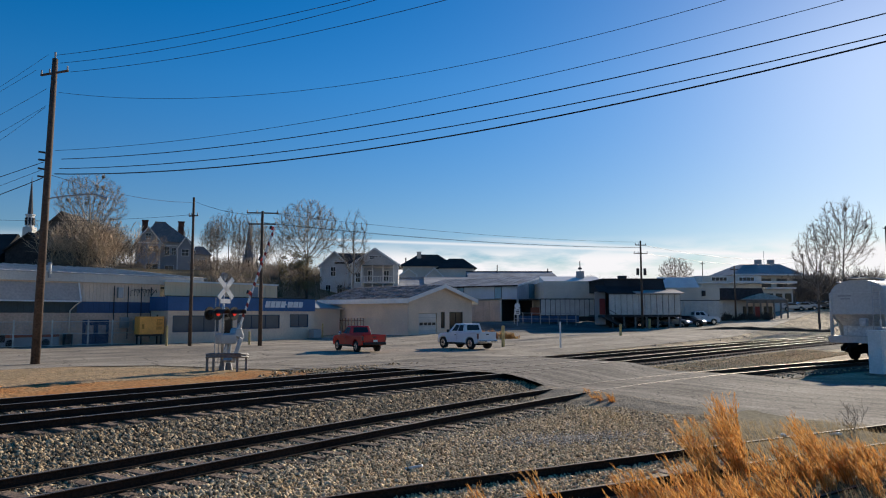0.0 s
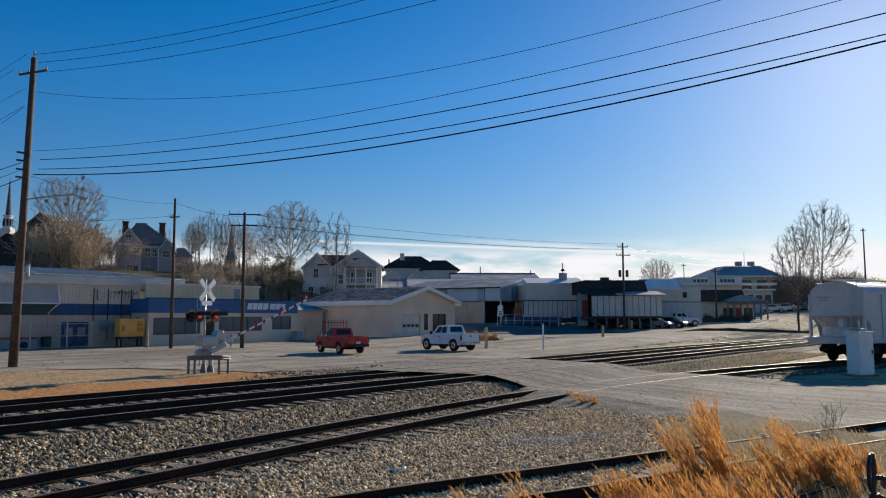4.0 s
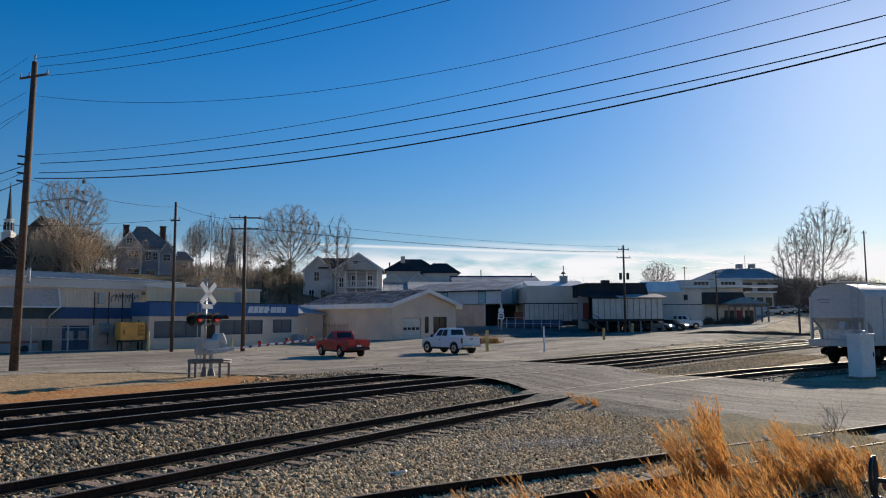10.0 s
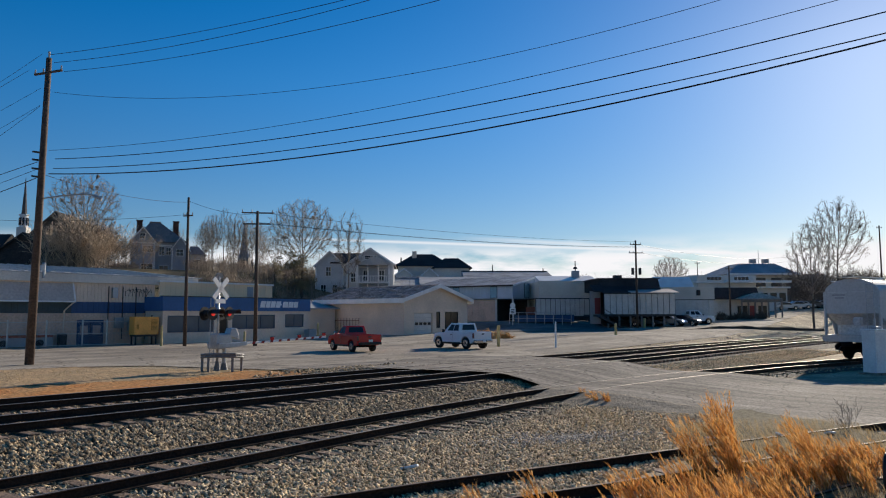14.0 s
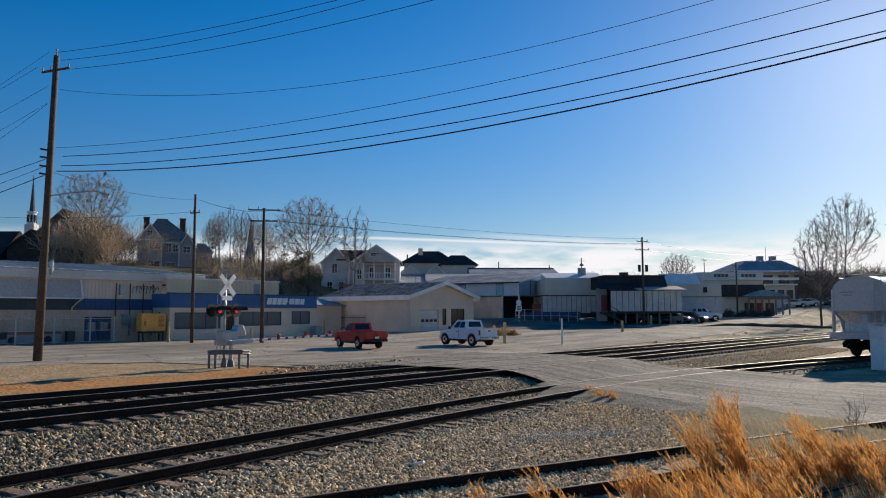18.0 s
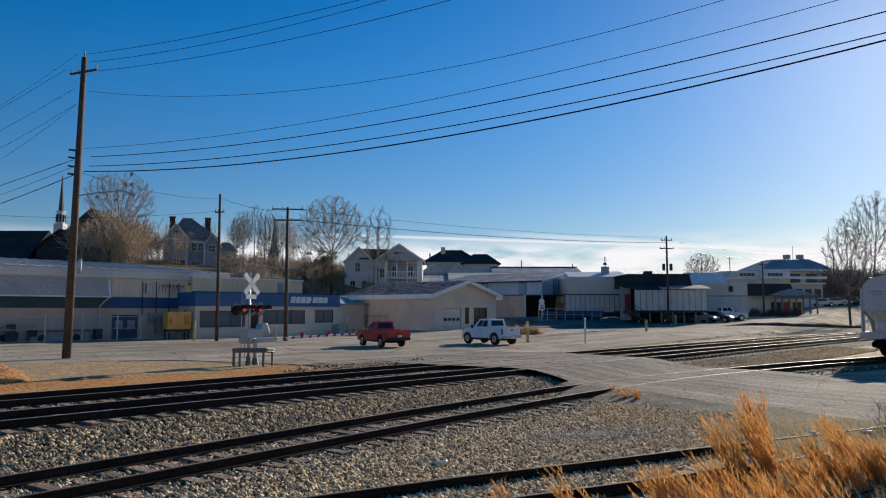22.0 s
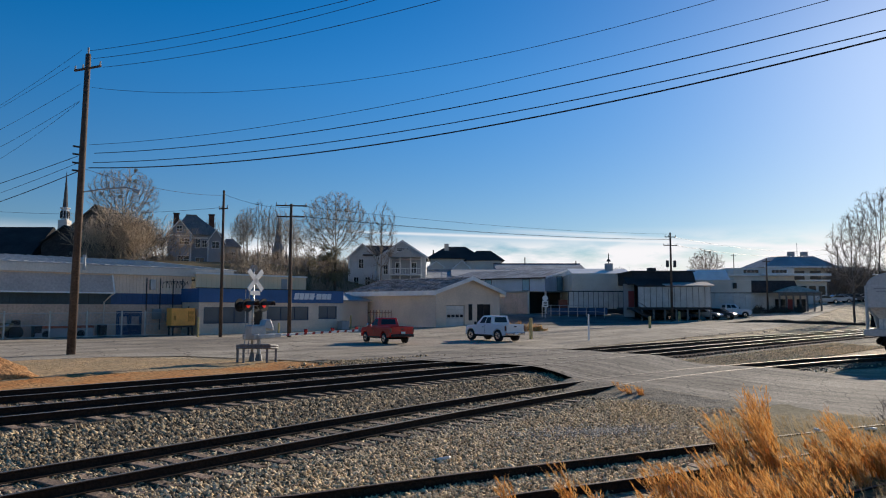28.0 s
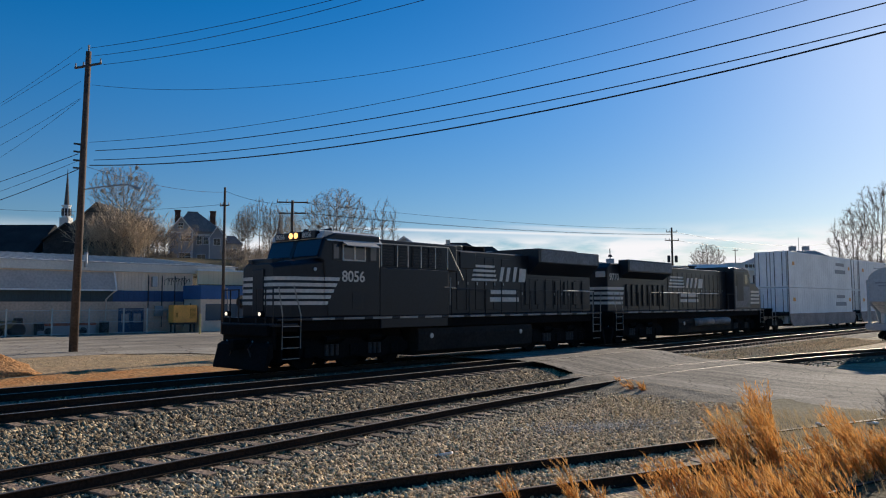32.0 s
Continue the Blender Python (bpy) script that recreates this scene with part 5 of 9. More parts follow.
for dz, s in ((-0.1, 0.9), (-0.9, 1.0), (-0.95, 0.4)):
    wire((36.6, 49.6, 10.6 + dz), (88.2, 41.1, 11.5 + dz * 0.8), 0.5, 0.012)
for dz in (-0.5, -1.5):
    wire((88.2, 41.1, 11.6 + dz), (181.2, 45.4, 16.0 + dz), 1.2, 0.018)

# ---- the train ----
M["tank"] = mat("grimy brown-black tank paint", (0.028, 0.023, 0.019), 0.8, 0, 0.35, 1.0, 0.2, 8.0, 0.1, stain=(0.018, 0.016, 0.015), spec=0.15)
M["dusty_rail"] = mat("dusty pale handrail paint", (0.34, 0.31, 0.27), 0.6, 0, 0.25, 0.6, 0.1, 9.0, 0.0)
# grey with sunlight put into the colour, for the screens and rear cab side
M["sunlit_grey"] = mat("grey radiator screen lightened for sunlight", (0.19, 0.19, 0.192), 0.6, 0, 0.3, 0.8, 0.15, 9.0, 0.1)
# pale grey that paints the sky's reflection onto the black cab's roof
M["cab_sheen"] = mat("cab grey standing in for sky sheen", (0.60, 0.585, 0.56), 0.6, 0, 0.2, 0.8, 0.1, 9.0, 0.05)
def wheelset(parent, x, r=0.53, half=0.78):
    """Two flanged wheels on an axle, turning about y."""
    hub = part("wheelset", rd((0, -half - 0.1, 0), (0, half + 0.1, 0), 0.09, n=10), M["loco_frame"], parent)
    hub.location = (x, 0, r)
    for s in (-1, 1):
        bm = bmesh.new()
        rod(bm, (0, s * (half - 0.07), 0), (0, s * (half + 0.07), 0), r, n=24)
        rod(bm, (0, s * (half - 0.10), 0), (0, s * (half - 0.07), 0), r + 0.03, n=24)
        w = part("wheel", bm, M["loco_frame"], hub)
        part("wheel_web", rd((0, s * (half + 0.065), 0), (0, s * (half + 0.085), 0), r * 0.62, r * 0.5, 16), M["loco_frame"], w)
    return hub


def bogie(parent, x, n, wheel_r, gap):
    """A truck: side frames with pedestals and springs; returns its wheelsets."""
    half = (n - 1) / 2 * gap
    for s in (-1, 1):
        y = s * 1.03
        pts = [(x - half - 0.75, 0.72), (x - half - 0.35, 0.95)]
        for i in range(n - 1):
            a = x - half + i * gap
            pts += [(a + 0.3, 0.98), (a + gap / 2 - 0.35, 0.80), (a + gap / 2 + 0.35, 0.80), (a + gap - 0.3, 0.98)]
        pts += [(x + half + 0.35, 0.95), (x + half + 0.75, 0.72), (x + half + 0.7, 0.5)]
        for i in range(n - 1, 0, -1):
            a = x - half + i * gap
            pts += [(a + 0.28, 0.36), (a - 0.28, 0.36), (a - gap / 2, 0.24)]
        pts += [(x - half + 0.28, 0.45), (x - half - 0.28, 0.45), (x - half - 0.7, 0.5)]
        fr = part("side_frame", pr(pts, "y", y - 0.07, y + 0.07), M["loco_frame"], parent)
        for i in range(n):
            a = x - half + i * gap
            part("axle_box", bx(a - 0.19, y + s * 0.02 - 0.11, 0.38, a + 0.19, y + s * 0.02 + 0.11, 0.78, 0.04), M["loco_frame"], fr)
        for i in range(n - 1):
            a = x - half + (i + 0.5) * gap
            for k in (-0.22, 0.0, 0.22):
                part("spring", rd((a + k, y + s * 0.08, 0.42), (a + k, y + s * 0.08, 0.8), 0.075, n=8), M["dark_steel"], fr)
            part("brake_cylinder", rd((a - 0.3, y + s * 0.12, 0.98), (a + 0.25, y + s * 0.12, 1.02), 0.1, n=10), M["loco_frame"], fr)
    if n == 3:
        part("bolster", bx(x - half - 0.6, -0.86, 0.3, x + half + 0.6, 0.86, 1.27, 0.03), M["loco_frame"], parent)
        for s in (-1, 1):
            for i in range(n):
                a = x - half + i * gap
                part("brake_shoe", bx(a + 0.48, s * 0.92 - 0.06, 0.3, a + 0.62, s * 0.92 + 0.06, 0.95, 0.02), M["loco_frame"], parent)
                part("sand_pipe", tube([(a - 0.6, s * 1.12, 1.25), (a - 0.62, s * 1.1, 0.6), (a - 0.52, s * 0.9, 0.12)], 0.03), M["loco_frame"], parent)
        for i in range(n):
            a = x - half + i * gap
            part("traction_motor", bx(a - 0.75, -0.58, 0.2, a + 0.75, 0.58, 1.05, 0.1), M["loco_frame"], parent)
    return [wheelset(parent, x - half + i * gap, wheel_r) for i in range(n)]


def digits(text, size, m, parent, mat_, name="road_number"):
    """Raised writing as mesh; m places its lower left corner, the writing lying in m's xy plane."""
    cu = bpy.data.curves.new(name, "FONT")
    cu.body, cu.size, cu.extrude, cu.offset = text, size, 0.004, size * 0.018
    tmp = bpy.data.objects.new(name, cu)
    scene.collection.objects.link(tmp)
    me = bpy.data.meshes.new_from_object(tmp.evaluated_get(bpy.context.evaluated_depsgraph_get()))
    bpy.data.objects.remove(tmp)
    me.materials.clear()
    me.materials.append(mat_)
    ob = new(name, me)
    ob.parent = parent
    ob.matrix_basis = m
    return ob


def side_text(text, size, x, y, z, parent, mat_, flip=False, name="road_number"):
    m = Matrix(((1, 0, 0, x), (0, 0, -1, y), (0, 1, 0, z), (0, 0, 0, 1)))
    return digits(text, size, m, parent, mat_, name)


def handrail(parent, pts, r=0.02, mat_=None):
    return part("handrail", tube(pts, r, 6), mat_ or M["dusty_rail"], parent)


def steps(parent, x0, x1, s, mat_):
    """A corner stairwell with treads on side s."""
    y = s * 1.5
    w = part("stairwell", bx(x0, min(y, y - s * 0.12), 0.35, x0 + 0.05, max(y, y - s * 0.5), 1.72), M["loco_frame"], parent)
    part("stairwell", bx(x1 - 0.05, min(y, y - s * 0.5), 0.35, x1, max(y, y - s * 0.5), 1.72), M["loco_frame"], parent)
    for i in range(4):
        z = 0.42 + i * 0.34
        t = part("step", bx(x0 + 0.05, min(y, y - s * 0.34), z, x1 - 0.05, max(y, y - s * 0.34), z + 0.04), M["loco_frame"], w)
        part("step_edge", bx(x0 + 0.06, min(y + s * 0.012, y), z + 0.005, x1 - 0.06, max(y + s * 0.012, y), z + 0.03), M["dusty_rail"], t)
    handrail(parent, [(x0 + 0.02, y + s * 0.02, 0.75), (x0 + 0.02, y + s * 0.03, 1.8), (x0 - 0.1 if x0 < 10 else x0 + 0.1, y - s * 0.02, 2.7)], 0.02)
    handrail(parent, [(x1 - 0.02, y + s * 0.02, 0.75), (x1 - 0.02, y + s * 0.03, 1.8), (x1 - 0.25 if x0 < 10 else x1 + 0.2, y - s * 0.05, 2.75)], 0.02)


def underframe(L, length, tank0, tank1, tall):
    part("underframe", bx(0.75, -1.42, 1.28, length - 0.75, 1.42, 1.62, 0.03), M["loco_frame"], L)
    part("deck", bx(0.7, -1.52, 1.62, length - 0.7, 1.52, 1.72, 0.015, 1), M["loco"], L)
    for s in (-1, 1):
        n = 13
        for i in range(n):
            a = 1.9 + (length - 3.8) * i / n
            part("sill_stripe", bx(a + 0.15, min(s * 1.52, s * 1.526), 1.635, a + (length - 3.8) / n - 0.25, max(s * 1.52, s * 1.526), 1.71), M["dusty_rail"], L, "white sill stripe")
    bm = pr([(-1.35, 1.26), (1.35, 1.26), (1.42, 1.0), (1.38, 0.4), (1.1, 0.22), (-1.1, 0.22), (-1.38, 0.4), (-1.42, 1.0)], "x", tank0, tank1, 0.03)
    part("fuel_tank", bm, M["tank"], L, "grimy brown-black fuel tank")
    for x in (tank0 + 0.7, tank1 - 0.9):
        part("tank_cap", rd((x, -1.44, 0.95), (x, -1.38, 0.95), 0.1), M["steel"], L)
    for x0, x1 in ((0.0, 0.75), (length - 0.75, length)):
        part("coupler", bx(x0, -0.17, 0.72, x1, 0.17, 1.05, 0.05), M["loco_frame"], L)
    for x, d in ((0.72, -1), (length - 0.72, 1)):
        part("end_plate", bx(min(x, x + d * 0.1), -1.45, 0.75, max(x, x + d * 0.1), 1.45, 1.72, 0.02), M["loco_frame"], L)
        part("plow", pr([(x + d * 0.12, 0.95), (x + d * 0.3, 0.85), (x + d * 0.36, 0.55), (x + d * 0.46, 0.2), (x + d * 0.46, 0.1), (x + d * 0.32, 0.1), (x + d * 0.22, 0.4), (x + d * 0.12, 0.5)], "y", -1.46, 1.46, 0.02), M["loco_frame"], L, "black curved plow")
        for s in (-1, 1):
            part("air_hose", tube([(x + d * 0.12, s * 0.4, 0.95), (x + d * 0.4, s * 0.5, 0.75), (x + d * 0.35, s * 0.6, 0.5)], 0.03), M["black"], L)
            pts = [(x + d * 0.12, s * (0.3 + 0.11 * k), 0.98 - 0.28 * math.sin(math.pi * k / 8)) for k in range(9)]
            part("cable", tube(pts, 0.025), M["steel"], L)


def horse_mark(L, x0, y, z, w=4.0):
    """The maker-line emblem on the hood, as plain slanting bars and blocks in its colours."""
    k = w / 4.0
    for s in (-1, 1):
        yy = s * y
        lo, hi = min(yy, yy + s * 0.008), max(yy, yy + s * 0.008)
        for i in range(4):
            part("emblem_bar", pr([(x0 + k * i * 0.06, z + i * 0.19), (x0 + k * (1.7 - i * 0.05), z + i * 0.19), (x0 + k * (1.75 - i * 0.05), z + i * 0.19 + 0.1), (x0 + k * (0.05 + i * 0.06), z + i * 0.19 + 0.1)], "y", lo, hi), M["stripe"], L)
        for a, b, c in ((1.9, 0.0, 0.62), (2.35, 0.05, 0.62), (2.85, 0.0, 0.65)):
            part("emblem_block", pr([(x0 + k * a, z), (x0 + k * (a + 0.2), z), (x0 + k * (a + 0.38), z + c), (x0 + k * (a + 0.14), z + c)], "y", lo, hi), M["stripe"], L)
        part("emblem_block", pr([(x0 + k * 3.3, z), (x0 + k * 3.8, z), (x0 + k * 3.9, z + 0.6), (x0 + k * 3.4, z + 0.6)], "y", lo, hi), M["stripe"], L)
        for r, (a, b) in enumerate(((1.3, 3.2), (1.25, 3.3))):
            part("emblem_bar", bx(x0 + k * a, lo, z - 0.55 - r * 0.33, x0 + k * b, hi, z - 0.36 - r * 0.33), M["stripe"], L)


def doors_row(L, x0, x1, y, z0, z1, n):
    for s in (-1, 1):
        for i in range(n):
            a = x0 + (x1 - x0) * i / n
            d = part("hood_door", bx(a + 0.03, min(s * y, s * (y + 0.025)), z0, a + (x1 - x0) / n - 0.03, max(s * y, s * (y + 0.025)), z1, 0.008, 1), M["loco"], L)
            part("latch", bx(a + 0.08, min(s * (y + 0.025), s * (y + 0.045)), (z0 + z1) / 2 - 0.06, a + 0.12, max(s * (y + 0.025), s * (y + 0.045)), (z0 + z1) / 2 + 0.06), M["steel"], d)


def rails_side(L, x0, x1, n, mat_):
    for s in (-1, 1):
        handrail(L, [(x0, s * 1.47, 2.75), (x1, s * 1.47, 2.75)], 0.02, mat_)
        for i in range(n + 1):
            x = x0 + (x1 - x0) * i / n
            part("stanchion", rd((x, s * 1.47, 1.7), (x, s * 1.47, 2.78), 0.025, n=6), M["loco"], L)


def lead_locomotive():
    L = thing("locomotive", pose(480, A_Y, 0), "black six-axle diesel locomotive with white nose stripes, leading the train", "locomotive", "locomotives")
    LEN = 21.0
    underframe(L, LEN, 7.1, 14.4, True)
    sets = bogie(L, 4.15, 3, 0.53, 1.95) + bogie(L, 16.9, 3, 0.53, 1.95)
    part("front_platform", bx(0.55, -1.5, 1.45, 1.5, 1.5, 1.55, 0.02), M["loco"], L)
    part("anticlimber", bx(0.45, -1.3, 1.15, 0.75, 1.3, 1.5, 0.04), M["loco_frame"], L)
    # nose: tall and boxy, narrowing to its front
    bm = bmesh.new()
    rings = []
    for x, w, top in ((0.98, 0.86, 3.48), (1.36, 1.28, 3.56), (2.75, 1.47, 3.72)):
        rings.append([bm.verts.new((x, y, z)) for y, z in ((-w, 1.72), (w, 1.72), (w, top - 0.14), (w - 0.2, top), (-w + 0.2, top), (-w, top - 0.14))])
    for a, b in zip(rings, rings[1:]):
        for k in range(6):
            bm.faces.new((a[k], a[(k + 1) % 6], b[(k + 1) % 6], b[k]))
    bm.faces.new(rings[0][::-1])
    bm.faces.new(rings[2])
    bmesh.ops.recalc_face_normals(bm, faces=bm.faces[:])
    bmesh.ops.bevel(bm, geom=bm.edges[:], offset=0.03, segments=1, affect="EDGES", profile=0.5)
    part("nose", bm, M["loco"], L, "black wide boxy nose")
    part("nose_door", bx(0.93, -0.36, 1.75, 0.985, 0.24, 3.3, 0.02), M["loco"], L)
    part("nose_cap", bx(1.05, -0.7, 3.44, 1.5, 0.7, 3.64, 0.03), M["loco"], L)
    for s in (-1, 1):
        part("sand_hatch", rd((2.2, s * 1.42, 3.3), (2.2, s * 1.45, 3.3), 0.06, n=10), M["steel"], L)
    # five white stripes round the nose, longer towards the top
    for i in range(5):
        z = 2.13 + i * 0.2
        e = 2.86 + 0.5 * i / 4
        for s in (-1, 1):
            way = [(0.972, 0.0), (0.972, s * 0.868), (1.355, s * 1.292), (2.62, s * 1.466)]
            for (xa, ya), (xb, yb) in zip(way, way[1:]):
                bm = bmesh.new()
                q = [bm.verts.new(v) for v in ((xa, ya, z), (xb, yb, z), (xb, yb, z + 0.115), (xa, ya, z + 0.115))]
                q2 = [bm.verts.new((v.co.x + 0.012, v.co.y - s * 0.014, v.co.z)) for v in q]
                bm.faces.new(q)
                bm.faces.new(q2[::-1])
                for a in range(4):
                    bm.faces.new((q[a], q[(a + 1) % 4], q2[(a + 1) % 4], q2[a]))
                bmesh.ops.recalc_face_normals(bm, faces=bm.faces[:])
                part("nose_stripe", bm, M["stripe"], L, "white nose stripe")
            part("nose_stripe", pr([(2.56, z), (e - 0.2, z), (e - 0.15, z + 0.115), (2.56, z + 0.115)], "y", min(s * 1.49, s * 1.508), max(s * 1.49, s * 1.508)), M["stripe"], L, "white nose stripe")
    # cab
    cab = part("cab", pr([(2.7, 1.72), (5.05, 1.72), (5.05, 4.55), (3.0, 4.55), (2.55, 4.36), (2.3, 3.66), (2.5, 3.55)], "y", -1.5, 1.5, 0.06), M["loco"], L, "black crew cab")
    part("cab_roof", pr([(-1.52, 4.3), (-1.1, 4.62), (1.1, 4.62), (1.52, 4.3), (1.52, 4.24), (1.05, 4.5), (-1.05, 4.5), (-1.52, 4.24)], "x", 2.55, 5.15, 0.02), M["loco"], L)
    # the sloping roof edge's sky reflection, painted as a pale panel
    part("roof_panel", pr([(-1.54, 4.26), (-1.1, 4.625), (-1.1, 4.65), (-1.54, 4.29)], "x", 2.62, 5.12), M["cab_sheen"], L, "roof edge painted pale for its sky sheen")
    for s in (-1, 1):
        part("sun_visor", pr([(s * 1.5, 4.28), (s * 1.82, 4.1), (s * 1.82, 4.13), (s * 1.5, 4.31)], "x", 3.25, 4.75), M["grey_wall"], L)
        for a, b in ((2.85, 3.2), (3.3, 4.35), (4.5, 4.9)):
            wn_ = part("cab_window", bx(a, min(s * 1.50, s * 1.515), 3.62, b, max(s * 1.50, s * 1.515), 4.2, 0.006, 1), M["stripe"] if a == 3.3 else M["loco"], L, "side window frame")
            part("pane", bx(a + 0.06, min(s * 1.515, s * 1.52), 3.67, b - 0.06, max(s * 1.515, s * 1.52), 4.15), M["blue_glass"], wn_)
            if a == 3.3:
                part("window_post", bx(3.79, min(s * 1.515, s * 1.535), 3.64, 3.87, max(s * 1.515, s * 1.535), 4.19), M["stripe"], wn_)
    # windscreen panes on the raked front
    for y0, y1 in ((-1.38, -0.5), (-0.42, 0.42), (0.5, 1.38)):
        if y0 == -0.42:
            part("wind_post", pr([(2.3, 3.7), (2.53, 4.33), (2.5, 4.34), (2.27, 3.71)], "y", -0.08, 0.08), M["loco"], L)
            continue
        y1 = y1 if y0 > 0 else y1
        bm = pr([(2.315, 3.74), (2.515, 4.3), (2.485, 4.31), (2.285, 3.75)], "y", (0.1 if y0 > 0 else -1.4), (1.4 if y0 > 0 else -0.1), 0.008, 1)
        part("windscreen", bm, M["blue_glass"], L)
    # brow coloured pale to match the sky sheen of the roof
    part("brow", pr([(2.5, 4.33), (2.47, 4.36), (2.6, 4.6), (2.95, 4.6), (2.95, 4.5), (2.6, 4.4)], "y", -1.42, 1.42, 0.02), M["cab_sheen"], L, "brow over the windscreen painted pale for its sky sheen")
    for y0 in (-1.12, 0.36):
        nb = part("number_board", bx(2.42, y0, 4.36, 2.6, y0 + 0.76, 4.62, 0.02), M["loco"], L)
        digits("8056", 0.24, Matrix(((0, 0, -1, 2.416), (-1, 0, 0, y0 + 0.68), (0, 1, 0, 4.41), (0, 0, 0, 1))), nb, M["stripe"])
    part("headlight_box", bx(2.38, -0.32, 4.36, 2.6, 0.32, 4.62, 0.03), M["loco"], L)
    for y in (-0.14, 0.14):
        part("headlight", rd((2.36, y, 4.49), (2.385, y, 4.49), 0.1, n=14), M["headlight"], L, "lit amber headlamp")
    for y in (-0.95, 0.95):
        part("ditch_light", rd((0.42, y, 1.85), (0.55, y, 1.85), 0.09, n=14), M["loco_frame"], L)
        part("ditch_lens", rd((0.40, y, 1.85), (0.425, y, 1.85), 0.06, n=14), M["ditch"], L, "lit ditch lamp")
    for x, y, h in ((3.2, 0.4, 0.2), (3.5, -0.3, 0.12), (3.9, 0.2, 0.15), (4.3, -0.5, 0.1), (4.6, 0.5, 0.14)):
        part("antenna", bx(x, y, 4.6, x + 0.16, y + 0.14, 4.62 + h, 0.02), M["black"], L)
    part("horn", rd((3.6, 0, 4.75), (4.0, 0, 4.8), 0.05, 0.09), M["dark_steel"], L)
    for s in (-1, 1):
        steps(L, 0.85, 1.6, s, M["stripe"])
        steps(L, LEN - 1.6, LEN - 0.85, s, M["stripe"])
        for y in (0.5, 1.0, 1.4):
            part("front_post", rd((0.6, s * y, 1.5), (0.6, s * y, 2.65), 0.025, n=6), M["loco"], L)
        handrail(L, [(0.6, s * 0.5, 2.63), (0.6, s * 1.4, 2.63)], 0.022, M["loco"])
    part("wiper_box", bx(0.95, 0.3, 3.5, 1.0, 0.5, 3.6), M["black"], L)
    # flush equipment cabinet behind the cab
    part("cabinet", bx(5.05, -1.5, 1.72, 8.7, 1.5, 3.45, 0.03), M["loco"], L)
    part("cabinet_top", bx(5.05, -1.15, 3.45, 9.6, 1.15, 4.5, 0.04), M["loco"], L)
    part("cabinet_low", bx(5.1, -1.5, 1.3, 8.65, 1.5, 1.72, 0.02), M["loco"], L)
    for s in (-1, 1):
        for i in range(4):
            a = 5.2 + i * 0.9
            gr = part("grille", bx(a, min(s * 1.15, s * 1.19), 3.55, a + 0.8, max(s * 1.15, s * 1.19), 4.35, 0.01, 1), M["dark_steel"], L)
            for k in range(7):
                part("slat", bx(a + 0.04, min(s * 1.19, s * 1.21), 3.6 + k * 0.105, a + 0.76, max(s * 1.19, s * 1.21), 3.64 + k * 0.105), M["loco"], gr)
        handrail(L, [(5.1, s * 1.45, 4.3), (8.75, s * 1.45, 4.35), (9.65, s * 1.45, 3.1)], 0.026)
        for x in (5.15, 5.95, 6.5, 7.2, 8.0, 8.7):
            part("grab_post", rd((x, s * 1.45, 3.5), (x, s * 1.45, 4.32), 0.02, n=6), M["stripe"], L)
        handrail(L, [(8.75, s * 1.52, 2.1), (8.75, s * 1.54, 3.2)], 0.018)
        handrail(L, [(8.45, s * 1.52, 2.8), (9.1, s * 1.52, 2.8)], 0.016)
        part("hatch", bx(3.75, min(s * 1.5, s * 1.51), 2.0, 4.25, max(s * 1.5, s * 1.51), 2.55), M["black"], L)
        part("white_mark", bx(2.3, min(s * 1.5, s * 1.512), 1.63, 3.1, max(s * 1.5, s * 1.512), 1.7), M["stripe"], L)
    side_text("8056", 0.52, 3.28, -1.506, 2.92, L, M["stripe"])
    # long hood
    part("hood", bx(8.7, -0.92, 1.72, 20.2, 0.92, 4.35, 0.05), M["loco"], L)
    doors_row(L, 9.8, 13.4, 0.92, 1.9, 4.1, 6)
    doors_row(L, 14.2, 20.0, 0.92, 1.9, 3.3, 9)
    for s in (-1, 1):
        part("radiator_wing", pr([(s * 0.9, 3.45), (s * 1.52, 4.02), (s * 1.52, 4.62), (s * 0.9, 4.66)], "x", 14.8, 20.1, 0.03), M["loco"], L)
        # the sunlit wing side, painted as a lighter grey strip
        part("radiator_screen", pr([(s * 1.525, 4.05), (s * 1.525, 4.6), (s * 1.535, 4.6), (s * 1.535, 4.05)], "x", 15.0, 19.95), M["sunlit_grey"], L, "grey radiator screen lightened for sunlight")
        # grey strip painting the sunlit rim of the black wing
        part("wing_edge", bx(14.8, min(s * 1.2, s * 1.53), 4.62, 18.0, max(s * 1.2, s * 1.53), 4.655), M["grey_wall"], L, "roof edge painted pale for sunlight")
        for i in range(7):
            x = 14.5 + i * 0.8
            part("exhaust_door", bx(x, min(s * 0.94, s * 1.0), 2.1, x + 0.28, max(s * 0.94, s * 1.0), 3.2, 0.02, 1), M["loco"], L)
    part("radiator_top", bx(14.8, -0.95, 4.3, 20.1, 0.95, 4.66, 0.03), M["loco"], L)
    part("stack", bx(11.0, -0.4, 4.35, 12.3, 0.4, 4.62, 0.03), M["loco_frame"], L)
    part("intake", bx(9.7, -0.6, 4.35, 10.6, 0.6, 4.6, 0.05), M["loco"], L)
    part("dyn_brake", bx(10.0, -0.98, 3.6, 11.0, 0.98, 4.3, 0.03), M["loco"], L)
    rails_side(L, 8.9, 19.6, 10, M["dark_steel"])
    for s in (-1, 1):
        handrail(L, [(16.8, s * 1.475, 2.755), (19.6, s * 1.475, 2.755)], 0.024, M["stripe"])
    horse_mark(L, 10.72, 0.95, 3.12)
    return L, sets


